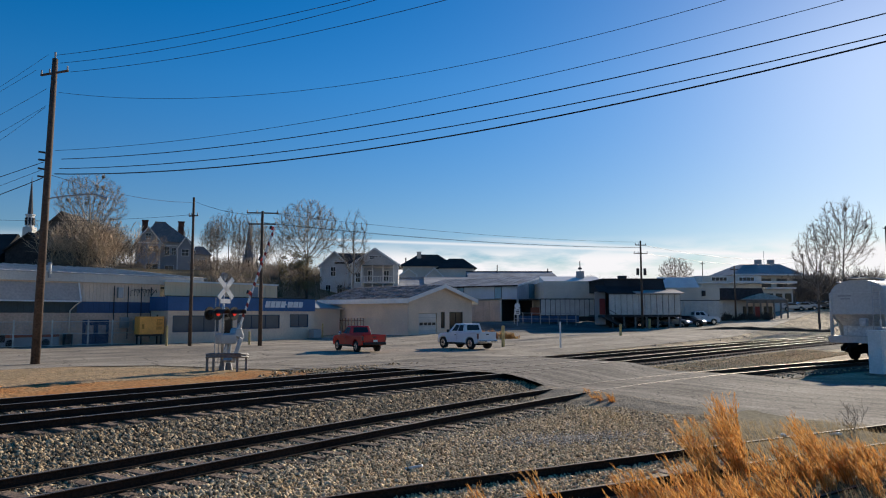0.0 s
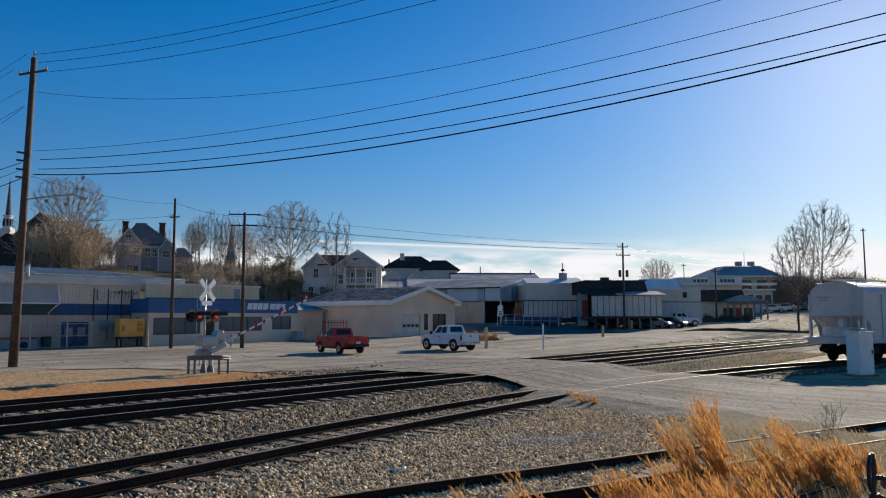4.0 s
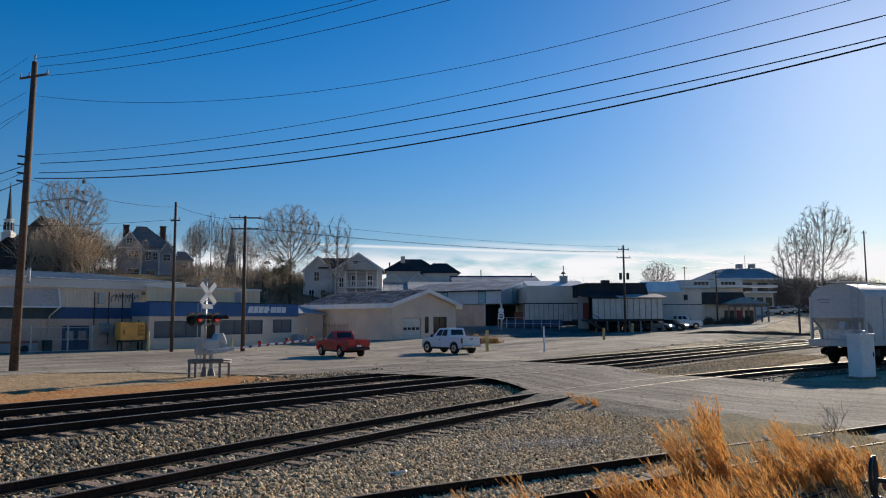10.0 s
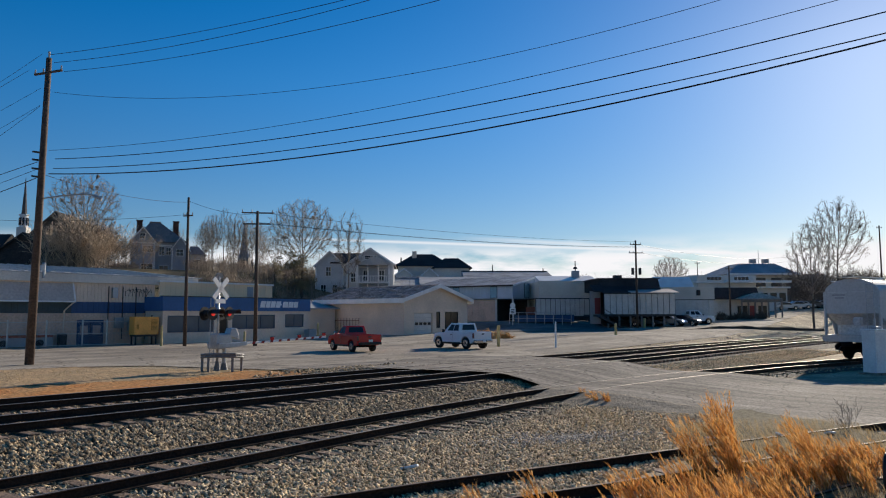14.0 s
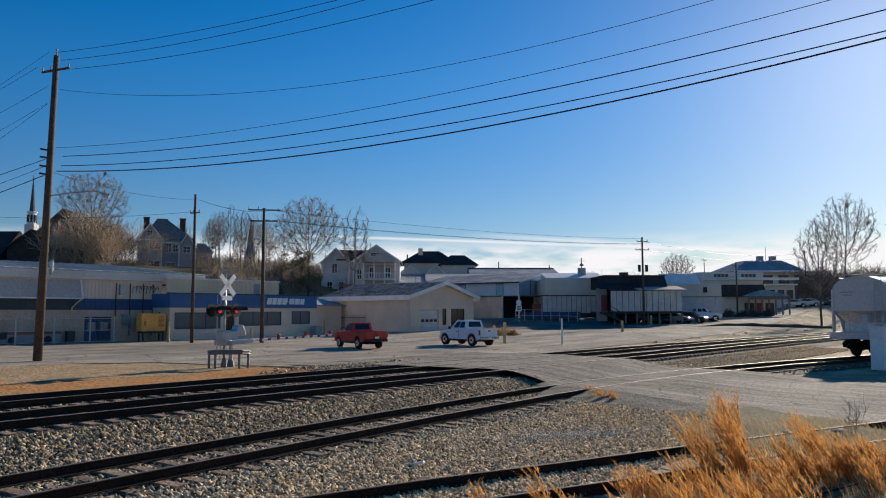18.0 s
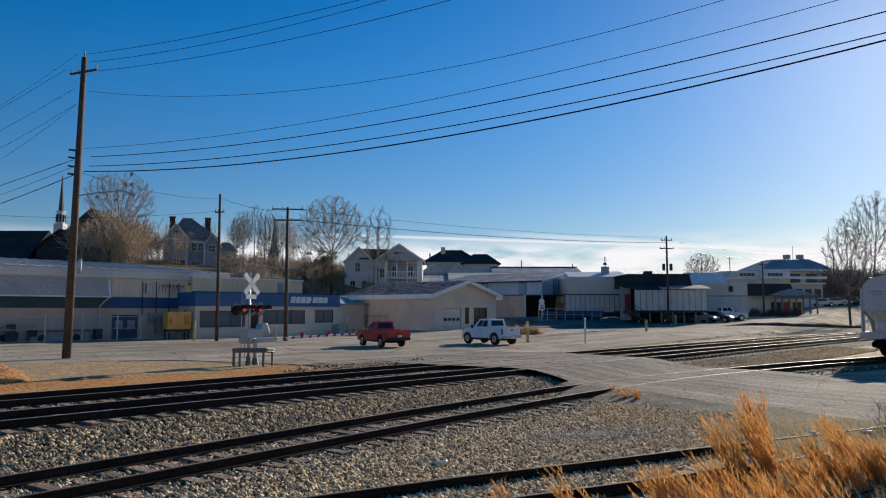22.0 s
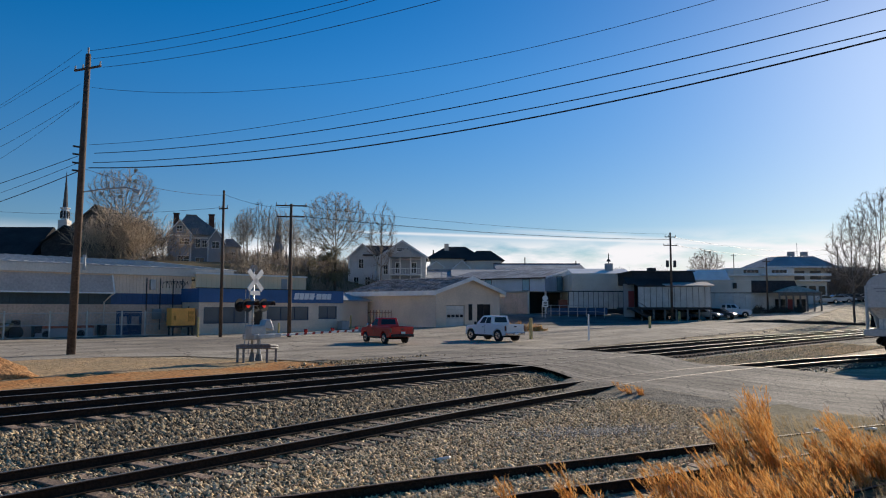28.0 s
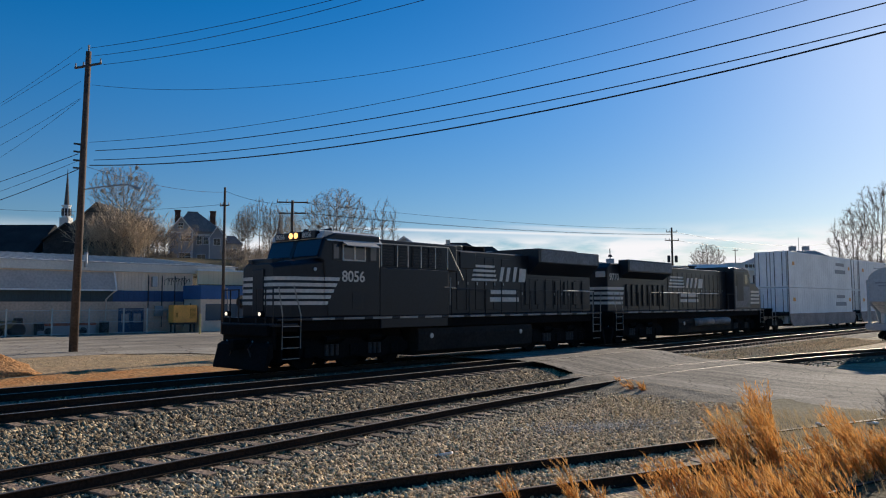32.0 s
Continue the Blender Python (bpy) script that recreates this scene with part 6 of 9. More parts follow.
def trail_locomotive():
    L = thing("locomotive", pose(520, A_Y, 0), "black older diesel locomotive running long hood first, its sunlit cab-end roof painted white", "locomotive", "locomotives")
    LEN = 22.8
    underframe(L, LEN, 8.3, 16.2, False)
    sets = bogie(L, 4.1, 3, 0.51, 1.95) + bogie(L, 18.6, 3, 0.51, 1.95)
    part("hood", pr([(1.0, 1.72), (16.7, 1.72), (16.7, 4.3), (1.35, 4.3), (1.0, 4.05)], "y", -0.92, 0.92, 0.05), M["loco"], L)
    for i in range(4):
        z = 2.1 + i * 0.26
        part("end_stripe", bx(0.965, -0.92, z, 0.998, 0.92, z + 0.15), M["stripe"], L, "white hood end stripe")
        for s in (-1, 1):
            part("end_stripe", pr([(1.0, z), (2.5 + i * 0.06, z), (2.55 + i * 0.06, z + 0.15), (1.0, z + 0.15)], "y", min(s * 0.92, s * 0.935), max(s * 0.92, s * 0.935)), M["stripe"], L, "white hood end stripe")
    side_text("9770", 0.5, 1.2, -0.926, 3.4, L, M["stripe"])
    for s in (-1, 1):
        part("end_board", bx(0.92, min(s * 0.25, s * 0.8), 3.55, 0.998, max(s * 0.25, s * 0.8), 3.85), M["stripe"], L)
        part("radiator_wing", pr([(s * 0.9, 3.5), (s * 1.5, 3.85), (s * 1.5, 4.45), (s * 0.9, 4.5)], "x", 2.2, 7.4, 0.03), M["loco"], L)
        # sunlight on this wing side is painted in the same lighter grey
        part("radiator_screen", bx(2.35, min(s * 1.503, s * 1.512), 3.92, 7.3, max(s * 1.503, s * 1.512), 4.42), M["sunlit_grey"], L, "grey radiator screen lightened for sunlight")
        # sunlit rim of the wing, again as a grey strip
        part("wing_edge", bx(2.2, min(s * 1.1, s * 1.51), 4.46, 7.4, max(s * 1.1, s * 1.51), 4.5), M["grey_wall"], L)
        # white bar added for sunlight along the hood's top edge
        part("sunlit_rail", bx(7.6, min(s * 0.95, s * 1.1), 4.33, 10.5, max(s * 0.95, s * 1.1), 4.4), M["stripe"], L)
        steps(L, 0.75, 1.5, s, M["stripe"])
        steps(L, LEN - 1.6, LEN - 0.85, s, M["stripe"])
        for i in range(8):
            x = 2.9 + i * 0.62
            part("exhaust_door", bx(x, min(s * 0.93, s * 0.99), 2.0, x + 0.3, max(s * 0.93, s * 0.99), 3.2, 0.02, 1), M["loco"], L)
    doors_row(L, 7.9, 16.5, 0.92, 1.9, 4.0, 13)
    horse_mark(L, 8.0, 0.95, 3.1, 5.0)
    rails_side(L, 2.1, 16.8, 12, M["dark_steel"])
    for s in (-1, 1):
        handrail(L, [(6.2, s * 1.475, 2.755), (14.0, s * 1.475, 2.755)], 0.028, M["stripe"])
    part("cab", pr([(16.7, 1.72), (19.5, 1.72), (19.7, 3.4), (19.2, 4.5), (16.7, 4.55)], "y", -1.5, 1.5, 0.06), M["loco"], L)
    part("cab_roof", pr([(-1.53, 4.33), (-1.1, 4.6), (1.1, 4.6), (1.53, 4.33), (1.53, 4.27), (-1.53, 4.27)], "x", 16.6, 18.6, 0.02), M["loco"], L)
    # sun on the front slope of the dark roof, painted as a white piece
    part("roof_front", pr([(18.3, 4.64), (19.3, 4.5), (19.75, 4.05), (19.7, 3.98), (19.2, 4.42), (18.3, 4.56)], "y", -1.5, 1.5, 0.02), M["stripe"], L, "sloping roof front painted white for sunlight")
    for s in (-1, 1):
        # grey panel that paints the sun on the black cab side
        side = part("side_panel", bx(16.8, min(s * 1.5, s * 1.512), 1.85, 19.4, max(s * 1.5, s * 1.512), 3.3, 0.01, 1), M["sunlit_grey"], L, "cab side panel painted pale for sunlight")
        part("cab_door", bx(17.1, min(s * 1.512, s * 1.525), 2.3, 18.2, max(s * 1.512, s * 1.525), 4.15), M["black"], side, "dark open cab window")
        part("cab_window", bx(18.5, min(s * 1.5, s * 1.512), 3.5, 19.0, max(s * 1.5, s * 1.512), 4.1), M["glass"], L)
    part("nose", pr([(19.6, 1.72), (21.9, 1.72), (21.8, 3.15), (20.9, 3.6), (19.6, 3.6)], "y", -1.3, 1.3, 0.08), M["loco"], L)
    for i in range(4):
        part("nose_stripe", bx(19.8, -1.314, 2.1 + i * 0.26, 21.7, -1.3, 2.25 + i * 0.26), M["stripe"], L, "white nose stripe")
    for x in (10.5, 13.1):
        part("air_reservoir", rd((x, -1.45, 1.0), (x + 2.3, -1.45, 1.0), 0.25, n=16), M["sunlit_grey"], L, "grey air reservoir", smooth=True)
    return L, sets


def container(w, x0, z0, length, height, tall):
    c = part("container", bx(x0, -1.3, z0, x0 + length, 1.3, z0 + height, 0.02, 1), M["container"], w, "white steel freight container")
    for s in (-1, 1):
        n = int(length / 0.55)
        for i in range(n):
            a = x0 + 0.35 + (length - 0.7) * i / n
            part("rib", bx(a, min(s * 1.3, s * 1.309), z0 + 0.2, a + 0.3, max(s * 1.3, s * 1.309), z0 + height - 0.15), M["container"], c)
    for zz, hh in ((0.0, 0.16), (height - 0.12, 0.12)):
        part("side_rail", bx(x0, -1.325, z0 + zz, x0 + length, -1.3, z0 + zz + hh), M["container"], c)
    for xx in (0.0, length - 0.16):
        part("corner_post", bx(x0 + xx, -1.33, z0, x0 + xx + 0.16, -1.3, z0 + height), M["weathered"], c)
    for y in (-0.9, -0.3, 0.3, 0.9):
        part("lock_rod", rd((x0 - 0.04, y, z0 + 0.1), (x0 - 0.04, y, z0 + height - 0.1), 0.022, n=6), M["dark_steel"], c)
    for y in (-1.27, 0.0, 1.2):
        part("door_post", bx(x0 - 0.02, y, z0 + 0.05, x0 + 0.001, y + 0.07, z0 + height - 0.05), M["grey_wall"], c)
    for k, (a, b) in enumerate(((0.72, 0.86), (0.70, 0.88))):
        part("marking_bar", bx(x0 + length * a, -1.326, z0 + height * (0.72 - k * 0.24), x0 + length * b, -1.319, z0 + height * (0.82 - k * 0.22)), M["grey_wall"] if k == 0 else M["house_blue"], c)
    for a in (0.06, 0.93):
        part("warning_bar", bx(x0 + length * a, -1.326, z0 + height * 0.62, x0 + length * a + 0.5, -1.319, z0 + height * 0.72), M["yellow"], c)
    return c


def well_car(first):
    """One unit of an articulated well car; the first carries its own end platform and coupler."""
    w = thing("well_car", pose(560, A_Y, 0), "tan well car carrying two stacked white containers", "rail car", "well cars")
    for s in (-1, 1):
        side = part("side_sill", pr([(0.9, 0.75), (1.5, 0.32), (16.8, 0.32), (17.4, 0.75), (17.4, 1.32), (0.9, 1.32)], "y", min(s * 1.38, s * 1.48), max(s * 1.38, s * 1.48), 0.02), M["well"], w, "faded tan side sill")
        for i in range(9):
            x = 2.2 + i * 1.68
            part("sill_post", bx(x, min(s * 1.48, s * 1.492), 0.4, x + 0.08, max(s * 1.48, s * 1.492), 1.27), M["well"], side)
    part("well_floor", bx(1.0, -1.38, 0.35, 17.3, 1.38, 0.5), M["loco_frame"], w)
    front = -2.9 if first else 0.05
    for x0, x1 in ((front, 1.0), (17.3, 18.25)):
        part("end_platform", bx(x0, -1.35, 1.15, x1, 1.35, 1.45, 0.03), M["loco_frame"], w)
    if first:
        part("end_rail", bx(-2.8, -1.4, 1.45, -2.5, 1.4, 1.75, 0.03), M["loco_frame"], w)
        part("coupler", bx(-3.8, -0.15, 0.75, -2.8, 0.15, 1.0, 0.04), M["loco_frame"], w)
        part("end_ladder", tube([(-2.7, -1.45, 0.5), (-2.7, -1.45, 1.6), (-2.1, -1.45, 1.6), (-2.1, -1.45, 0.5)], 0.025), M["steel"], w)
    container(w, 1.05, 0.52, 16.2, 2.85, False)
    container(w, 1.05, 3.40, 16.2, 2.85, True)
    bogie(w, -1.3 if first else 0.0, 2, 0.42, 1.75)
    return w


lead, lead_sets = lead_locomotive()
trail, trail_sets = trail_locomotive()
cars = [well_car(True), well_car(False)]
for k in range(2):
    cars.append(copy_thing(cars[1], pose(600 + 25 * k, A_Y, 0)))

# ---- the level crossing ----
GATE = [(0.0, 68), (0.5, 58), (1.0, 48), (1.5, 41.5), (2.0, 36.5), (2.5, 31.5), (3.0, 28), (3.5, 25), (4.5, 19), (5.5, 13.6), (6.0, 11.2), (6.5, 9.2), (7.0, 7.6), (7.5, 6.7), (8.0, 5.7), (9.0, 4.2), (10.0, 3.3), (14.0, 2.2), (17.0, 1.5), (32.0, 1.3)]


def gate_pose(a):
    return Matrix.Translation((0.62, 0.1, 1.1)) @ Matrix.Rotation(radians(2), 4, "Z") @ Matrix.Rotation(radians(-a), 4, "Y")


def crossing_signal():
    x, y = 19.28, 28.84
    z = float(ground(x, y)) + 0.03
    g = thing("crossing_signal", pose(x, y, z), "silver level crossing signal with crossbuck, red lamps and gate arm", "crossing signal")
    part("mast", rd((0, 0, 0), (0, 0, 4.2), 0.055, n=12), M["steel"], g, smooth=True)
    part("base", rd((0, 0, 0), (0, 0, 0.4), 0.15, 0.08, 12), M["weathered"], g)
    part("bell", rd((0, -0.05, 4.15), (0, 0.08, 4.2), 0.17, 0.13, 16), M["grey_wall"], g)
    fx = Matrix.Rotation(radians(12), 4, "Z")

    def face(p):
        return fx @ Vector(p)

    for a in (45, -45):
        bm = bx(-0.62, -0.02, -0.115, 0.62, 0.02, 0.115, 0.008, 1)
        bmesh.ops.transform(bm, matrix=fx @ Matrix.Translation((0, -0.12, 3.62)) @ Matrix.Rotation(radians(a), 4, "Y"), verts=bm.verts[:])
        part("crossbuck_board", bm, M["white"], g, "white crossbuck board")
    bm = bx(-0.3, -0.02, -0.1, 0.3, 0.02, 0.1)
    bmesh.ops.transform(bm, matrix=fx @ Matrix.Translation((0, -0.11, 3.05)), verts=bm.verts[:])
    part("plate", bm, M["white"], g, "small white sign plate")
    # lamps with round backs and hoods, facing the road on both sides
    for s in (-1, 1):
        c = face((s * 0.5, -0.16, 2.5))
        d = face((0, -1, 0))
        part("lamp_back", rd(c, c + d * 0.03, 0.3, n=24), M["black"], g)
        part("lamp_case", rd(c - d * 0.2, c, 0.16, n=16), M["black"], g)
        part("lamp_lens", rd(c + d * 0.03, c + d * 0.05, 0.11, n=20), M["red_lens"], g, "red lamp lens")
        bm = bmesh.new()
        n = 12
        for k in range(n):
            a0, a1 = math.pi * (k / n), math.pi * ((k + 1) / n)
            pts = []
            for a, q in ((a0, 0.0), (a1, 0.0), (a1, 0.62 - 0.1 * abs(math.cos(a1))), (a0, 0.62 - 0.1 * abs(math.cos(a0)))):
                u = face((math.cos(a), 0, 0)) * 0.19
                pts.append(bm.verts.new(c + u + Vector((0, 0, math.sin(a) * 0.19)) + d * (0.03 + q)))
            bm.faces.new(pts)
        bmesh.ops.remove_doubles(bm, verts=bm.verts[:], dist=0.0005)
        ob = part("lamp_hood", bm, M["black"], g)
        mod = ob.modifiers.new("thick", "SOLIDIFY")
        mod.thickness = 0.012
        c2 = face((s * 0.5, 0.3, 2.5))
        part("rear_lamp_back", rd(c2, c2 - d * 0.03, 0.3, n=24), M["black"], g)
        part("rear_lamp_case", rd(c2 + d * 0.2, c2, 0.16, n=16), M["black"], g)
    part("lamp_bar", rd(face((-0.5, 0, 2.5)), face((0.5, 0, 2.5)), 0.04), M["steel"], g)
    part("ladder", tube([face((-0.14, 0.1, 0.3)), face((-0.14, 0.1, 3.2))], 0.02), M["steel"], g)
    part("ladder", tube([face((-0.36, 0.1, 0.3)), face((-0.36, 0.1, 3.2))], 0.02), M["steel"], g)
    # gate mechanism on its own post
    part("gate_post", rd((0.42, 0.1, 0), (0.42, 0.1, 1.2), 0.09, n=12), M["steel"], g)
    part("gate_base", rd((0.42, 0.1, 0), (0.42, 0.1, 0.3), 0.18, 0.11, 12), M["weathered"], g)
    part("mechanism", bx(-0.18, -0.2, 1.14, 0.6, 0.34, 1.62, 0.05), M["steel"], g, "silver gate mechanism case")
    part("mechanism_cap", pr([(0.5, 1.5), (1.02, 1.34), (1.0, 1.54), (0.84, 1.86), (0.6, 1.84)], "y", -0.18, 0.28, 0.03), M["steel"], g)
    arm = part("gate_arm", bx(0.9, -0.03, -0.048, 5.95, 0.03, 0.048, 0.01, 1), M["white"], g, "white gate arm with red stripes")
    for k in range(9):
        a = 1.3 + k * 0.52
        part("red_stripe", pr([(a, -0.051), (a + 0.17, -0.051), (a + 0.22, 0.051), (a + 0.05, 0.051)], "y", -0.034, 0.034), M["arm_red"], arm, "red stripe")
    part("arm_root", bx(0.1, -0.06, -0.09, 1.0, 0.06, 0.09, 0.02), M["steel"], arm)
    for s in (-1, 1):
        part("counterweight_arm", bx(-0.72, min(s * 0.38, s * 0.44), -0.1, 0.35, max(s * 0.38, s * 0.44), 0.1, 0.03), M["steel"], arm, "silver counterweight blade")
    part("counterweight", bx(-0.8, -0.44, -0.13, -0.5, 0.44, 0.13, 0.04), M["steel"], arm)
    for a in (2.5, 4.2, 5.85):
        lamp = part("arm_lamp", bx(a - 0.08, -0.06, 0.05, a + 0.08, 0.06, 0.2, 0.03), M["red"], arm, "small red arm lamp")
        part("arm_lamp_hood", bx(a - 0.09, -0.07, 0.2, a + 0.09, 0.07, 0.22), M["black"], lamp)
    return g, arm


M["arm_red"] = mat("dull red reflective tape", (0.30, 0.025, 0.02), 0.6, 0, 0.2, 0.5, 0.08, 9.0, 0.0)
signal_mast, gate_arm = crossing_signal()


def relay_table():
    """The low cable table of pipes that stands round the signal's foot."""
    z = float(ground(19.2, 28.4))
    t = thing("guard_rail", pose(19.05, 28.2, z + 0.02, 0, 0, -42), "low dark steel guard rail on short posts round the signal", "guard rail")
    for dz in (0.0, 0.1):
        part("beam", tube([(-0.86, 0.5, 0.58 + dz), (-0.83, 0.1, 0.63 + dz), (-0.62, -0.18, 0.66 + dz), (-0.25, -0.32, 0.67 + dz), (0.3, -0.32, 0.67 + dz), (0.62, -0.2, 0.66 + dz), (0.84, 0.1, 0.63 + dz), (0.87, 0.5, 0.58 + dz)], 0.06, 6), M["weathered"], t)
    for x, y in ((-0.82, 0.2), (-0.5, -0.16), (0.5, -0.16), (0.84, 0.2)):
        part("post", bx(x - 0.05, y - 0.05, 0, x + 0.05, y + 0.05, 0.68, 0.015, 1), M["weathered"], t)


relay_table()


def hopper_car():
    h = thing("hopper_car", pose(45.5, 9.1, -0.3, 0, 0, -20.0), "pale grey covered hopper car standing on the siding", "rail car")
    LEN, W = 16.5, 1.53
    arc = [(-W * math.cos(a), 3.7 + 0.72 * math.sin(a)) for a in [math.pi * k / 12 for k in range(13)]]
    part("body", pr([(-W, 1.2)] + arc + [(W, 1.2)], "x", 1.9, LEN - 1.9, 0.02, 1), M["hopper"], h, "pale grey curved hopper body")
    part("roof_end", pr(arc, "x", 0.66, 1.9), M["hopper"], h, "arched roof end")
    part("end_panel", bx(0.66, -1.5, 2.5, 0.74, 1.5, 3.7, 0.01, 1), M["hopper"], h, "pale flat end sheet")
    # recess parts take a paler grey that paints in light off the ground
    part("slope_sheet", pr([(0.72, 2.5), (0.78, 2.5), (2.6, 1.3), (2.5, 1.24)], "y", -1.45, 1.45), M["hopper_bounce"], h, "sloping hopper sheet, paled for light off the ground")
    for s in (-1, 1):
        part("corner_post", bx(0.6, min(s * 1.48, s * 1.6), 1.1, 0.78, max(s * 1.48, s * 1.6), 3.72, 0.02), M["hopper"], h)
        part("end_side_sheet", pr([(0.78, 2.35), (1.25, 2.0), (1.5, 1.28), (2.0, 1.28), (2.0, 3.7), (0.78, 3.7)], "y", min(s * 1.5, s * 1.56), max(s * 1.5, s * 1.56), 0.02), M["hopper"], h)
        for i in range(9):
            x = 2.4 + i * 1.45
            part("side_post", bx(x, min(s * W, s * (W + 0.06)), 1.25, x + 0.1, max(s * W, s * (W + 0.06)), 3.65), M["hopper"], h)
        part("side_sill", bx(0.4, min(s * 1.42, s * 1.62), 1.0, LEN - 0.4, max(s * 1.42, s * 1.62), 1.28, 0.02), M["hopper"], h)
        part("roof_rail", rd((0.6, s * 1.1, 4.32), (LEN - 0.6, s * 1.1, 4.32), 0.03), M["steel"], h)
    part("end_bulkhead", bx(1.6, -1.45, 1.3, 1.66, 1.45, 2.0), M["hopper_bounce"], h, "recessed bulkhead, paled for light off the ground")
    for k, (a, b) in enumerate(((0.35, 1.1), (0.4, 0.95))):
        part("lettering_bar", bx(0.652, a, 3.5 - k * 0.16, 0.659, b, 3.58 - k * 0.16), M["grey_wall"], h)
    part("running_board", bx(0.3, -0.35, 4.5, LEN - 0.3, 0.35, 4.54), M["steel"], h)
    for x in (3.0, 6.4, 9.8, 13.2):
        part("hatch", rd((x, 0, 4.34), (x, 0, 4.48), 0.45, 0.4, 16), M["hopper"], h)
    part("end_sill", bx(0.35, -1.5, 0.95, 0.7, 1.5, 1.3, 0.03), M["hopper"], h)
    part("end_platform", bx(0.35, -1.4, 1.3, 1.9, 1.4, 1.34), M["steel"], h)
    part("brake_wheel", rd((0.45, -0.35, 2.1), (0.5, -0.35, 2.1), 0.2, n=20), M["hopper_bounce"], h)
    part("brake_housing", bx(0.5, -0.55, 1.85, 0.75, -0.15, 2.3, 0.03), M["hopper_bounce"], h)
    for y in (-1.35, -0.95):
        part("ladder_rail", rd((0.45, y, 1.1), (0.45, y, 4.3), 0.02, n=6), M["steel"], h)
    for i in range(8):
        part("rung", rd((0.45, -1.35, 1.4 + i * 0.38), (0.45, -0.95, 1.4 + i * 0.38), 0.015, n=6), M["steel"], h)
    handrail(h, [(0.45, 0.5, 1.35), (0.45, 0.5, 2.3), (0.45, 1.4, 2.3), (0.45, 1.4, 1.35)], 0.018, M["steel"])
    for x0 in (3.2, 7.0, 10.8):
        bm = bmesh.new()
        top = [bm.verts.new(v) for v in ((x0, -1.35, 1.25), (x0 + 2.8, -1.35, 1.25), (x0 + 2.8, 1.35, 1.25), (x0, 1.35, 1.25))]
        low = [bm.verts.new(v) for v in ((x0 + 1.0, -0.5, 0.35), (x0 + 1.8, -0.5, 0.35), (x0 + 1.8, 0.5, 0.35), (x0 + 1.0, 0.5, 0.35))]
        bm.faces.new(low)
        for i in range(4):
            bm.faces.new((top[i], low[i], low[(i + 1) % 4], top[(i + 1) % 4]))
        part("hopper_chute", bm, M["hopper"], h)
    part("coupler", bx(-0.3, -0.14, 0.72, 0.4, 0.14, 0.98, 0.04), M["loco_frame"], h)
    part("air_hose", tube([(0.2, 0.3, 0.85), (-0.1, 0.35, 0.6), (-0.05, 0.4, 0.4)], 0.03), M["black"], h)
    part("lettering_bar", bx(4.0, -W - 0.008, 3.0, 6.2, -W - 0.001, 3.25), M["dark_steel"], h)
    part("lettering_bar", bx(4.0, -W - 0.008, 2.6, 5.4, -W - 0.001, 2.75), M["dark_steel"], h)
    bogie(h, 2.3, 2, 0.45, 1.75)
    bogie(h, LEN - 2.3, 2, 0.45, 1.75)


# hopper grey with bounced light added to its colour, for the end recess
M["hopper_bounce"] = mat("hopper grey lightened for ground bounce", (0.68, 0.68, 0.675), 0.8, 0, 0.3, 1.0, 0.12, 8.0, 0.1, stain=(0.50, 0.48, 0.44))
hopper_car()


def signal_box():
    z = -0.55
    b = thing("signal_cabinet", pose(39.9, 6.75, z, 0, 0, -30), "white steel signal cabinet beside the siding", "cabinet")
    part("body", bx(-0.46, -0.36, 0.0, 0.46, 0.36, 1.95, 0.03), M["white"], b)
    part("lid", bx(-0.5, -0.4, 1.95, 0.5, 0.4, 2.02, 0.02), M["white"], b)
    d = part("door", bx(-0.4, -0.385, 0.12, 0.4, -0.36, 1.88, 0.01, 1), M["white"], b)
    part("handle", bx(0.28, -0.42, 0.95, 0.33, -0.385, 1.15), M["dark_steel"], d)
    part("lamp_post", rd((0.0, 0, 2.0), (0.0, 0, 2.5), 0.05), M["steel"], b)
    part("lamp_box", bx(-0.1, -0.15, 2.02, 0.25, 0.15, 2.15, 0.02), M["steel"], b)
    part("plinth", bx(-0.6, -0.5, -0.3, 0.6, 0.5, 0.02), M["asphalt"], b)


signal_box()


def switch_stand():
    z = float(ground(11.67, 1.89))
    s = thing("switch_stand", pose(11.67, 1.89, z), "black switch stand with a ring target beside the spur", "switch stand")
    part("base", bx(-0.35, -0.2, 0, 0.35, 0.2, 0.12, 0.02), M["dark_steel"], s)
    part("body", rd((0, 0, 0.1), (0, 0, 0.42), 0.12, 0.06, 12), M["dark_steel"], s)
    part("spindle", rd((0, 0, 0.4), (0, 0, 0.95), 0.025, n=8), M["dark_steel"], s)
    ring = [(0.22 * math.cos(2 * math.pi * k / 24), 0.02, 0.68 + 0.24 * math.sin(2 * math.pi * k / 24)) for k in range(25)]
    part("ring_target", tube(ring, 0.028, 6), M["black"], s, "black ring target")
    part("cross_blade", bx(-0.02, -0.3, 0.60, 0.02, 0.0, 0.66, 0.01, 1), M["dark_steel"], s)
    part("red_target", rd((0.0, -0.14, 0.56), (0.02, -0.14, 0.56), 0.07, n=14), M["brick"], s, "small dull red target")
    part("throw_lever", tube([(0.0, 0.0, 0.42), (0.05, -0.25, 0.3), (0.1, -0.5, 0.28)], 0.025), M["dark_steel"], s)
    part("connecting_rod", tube([(0, 0.1, 0.1), (-0.2, 0.8, 0.12)], 0.03), M["rail"], s)


switch_stand()

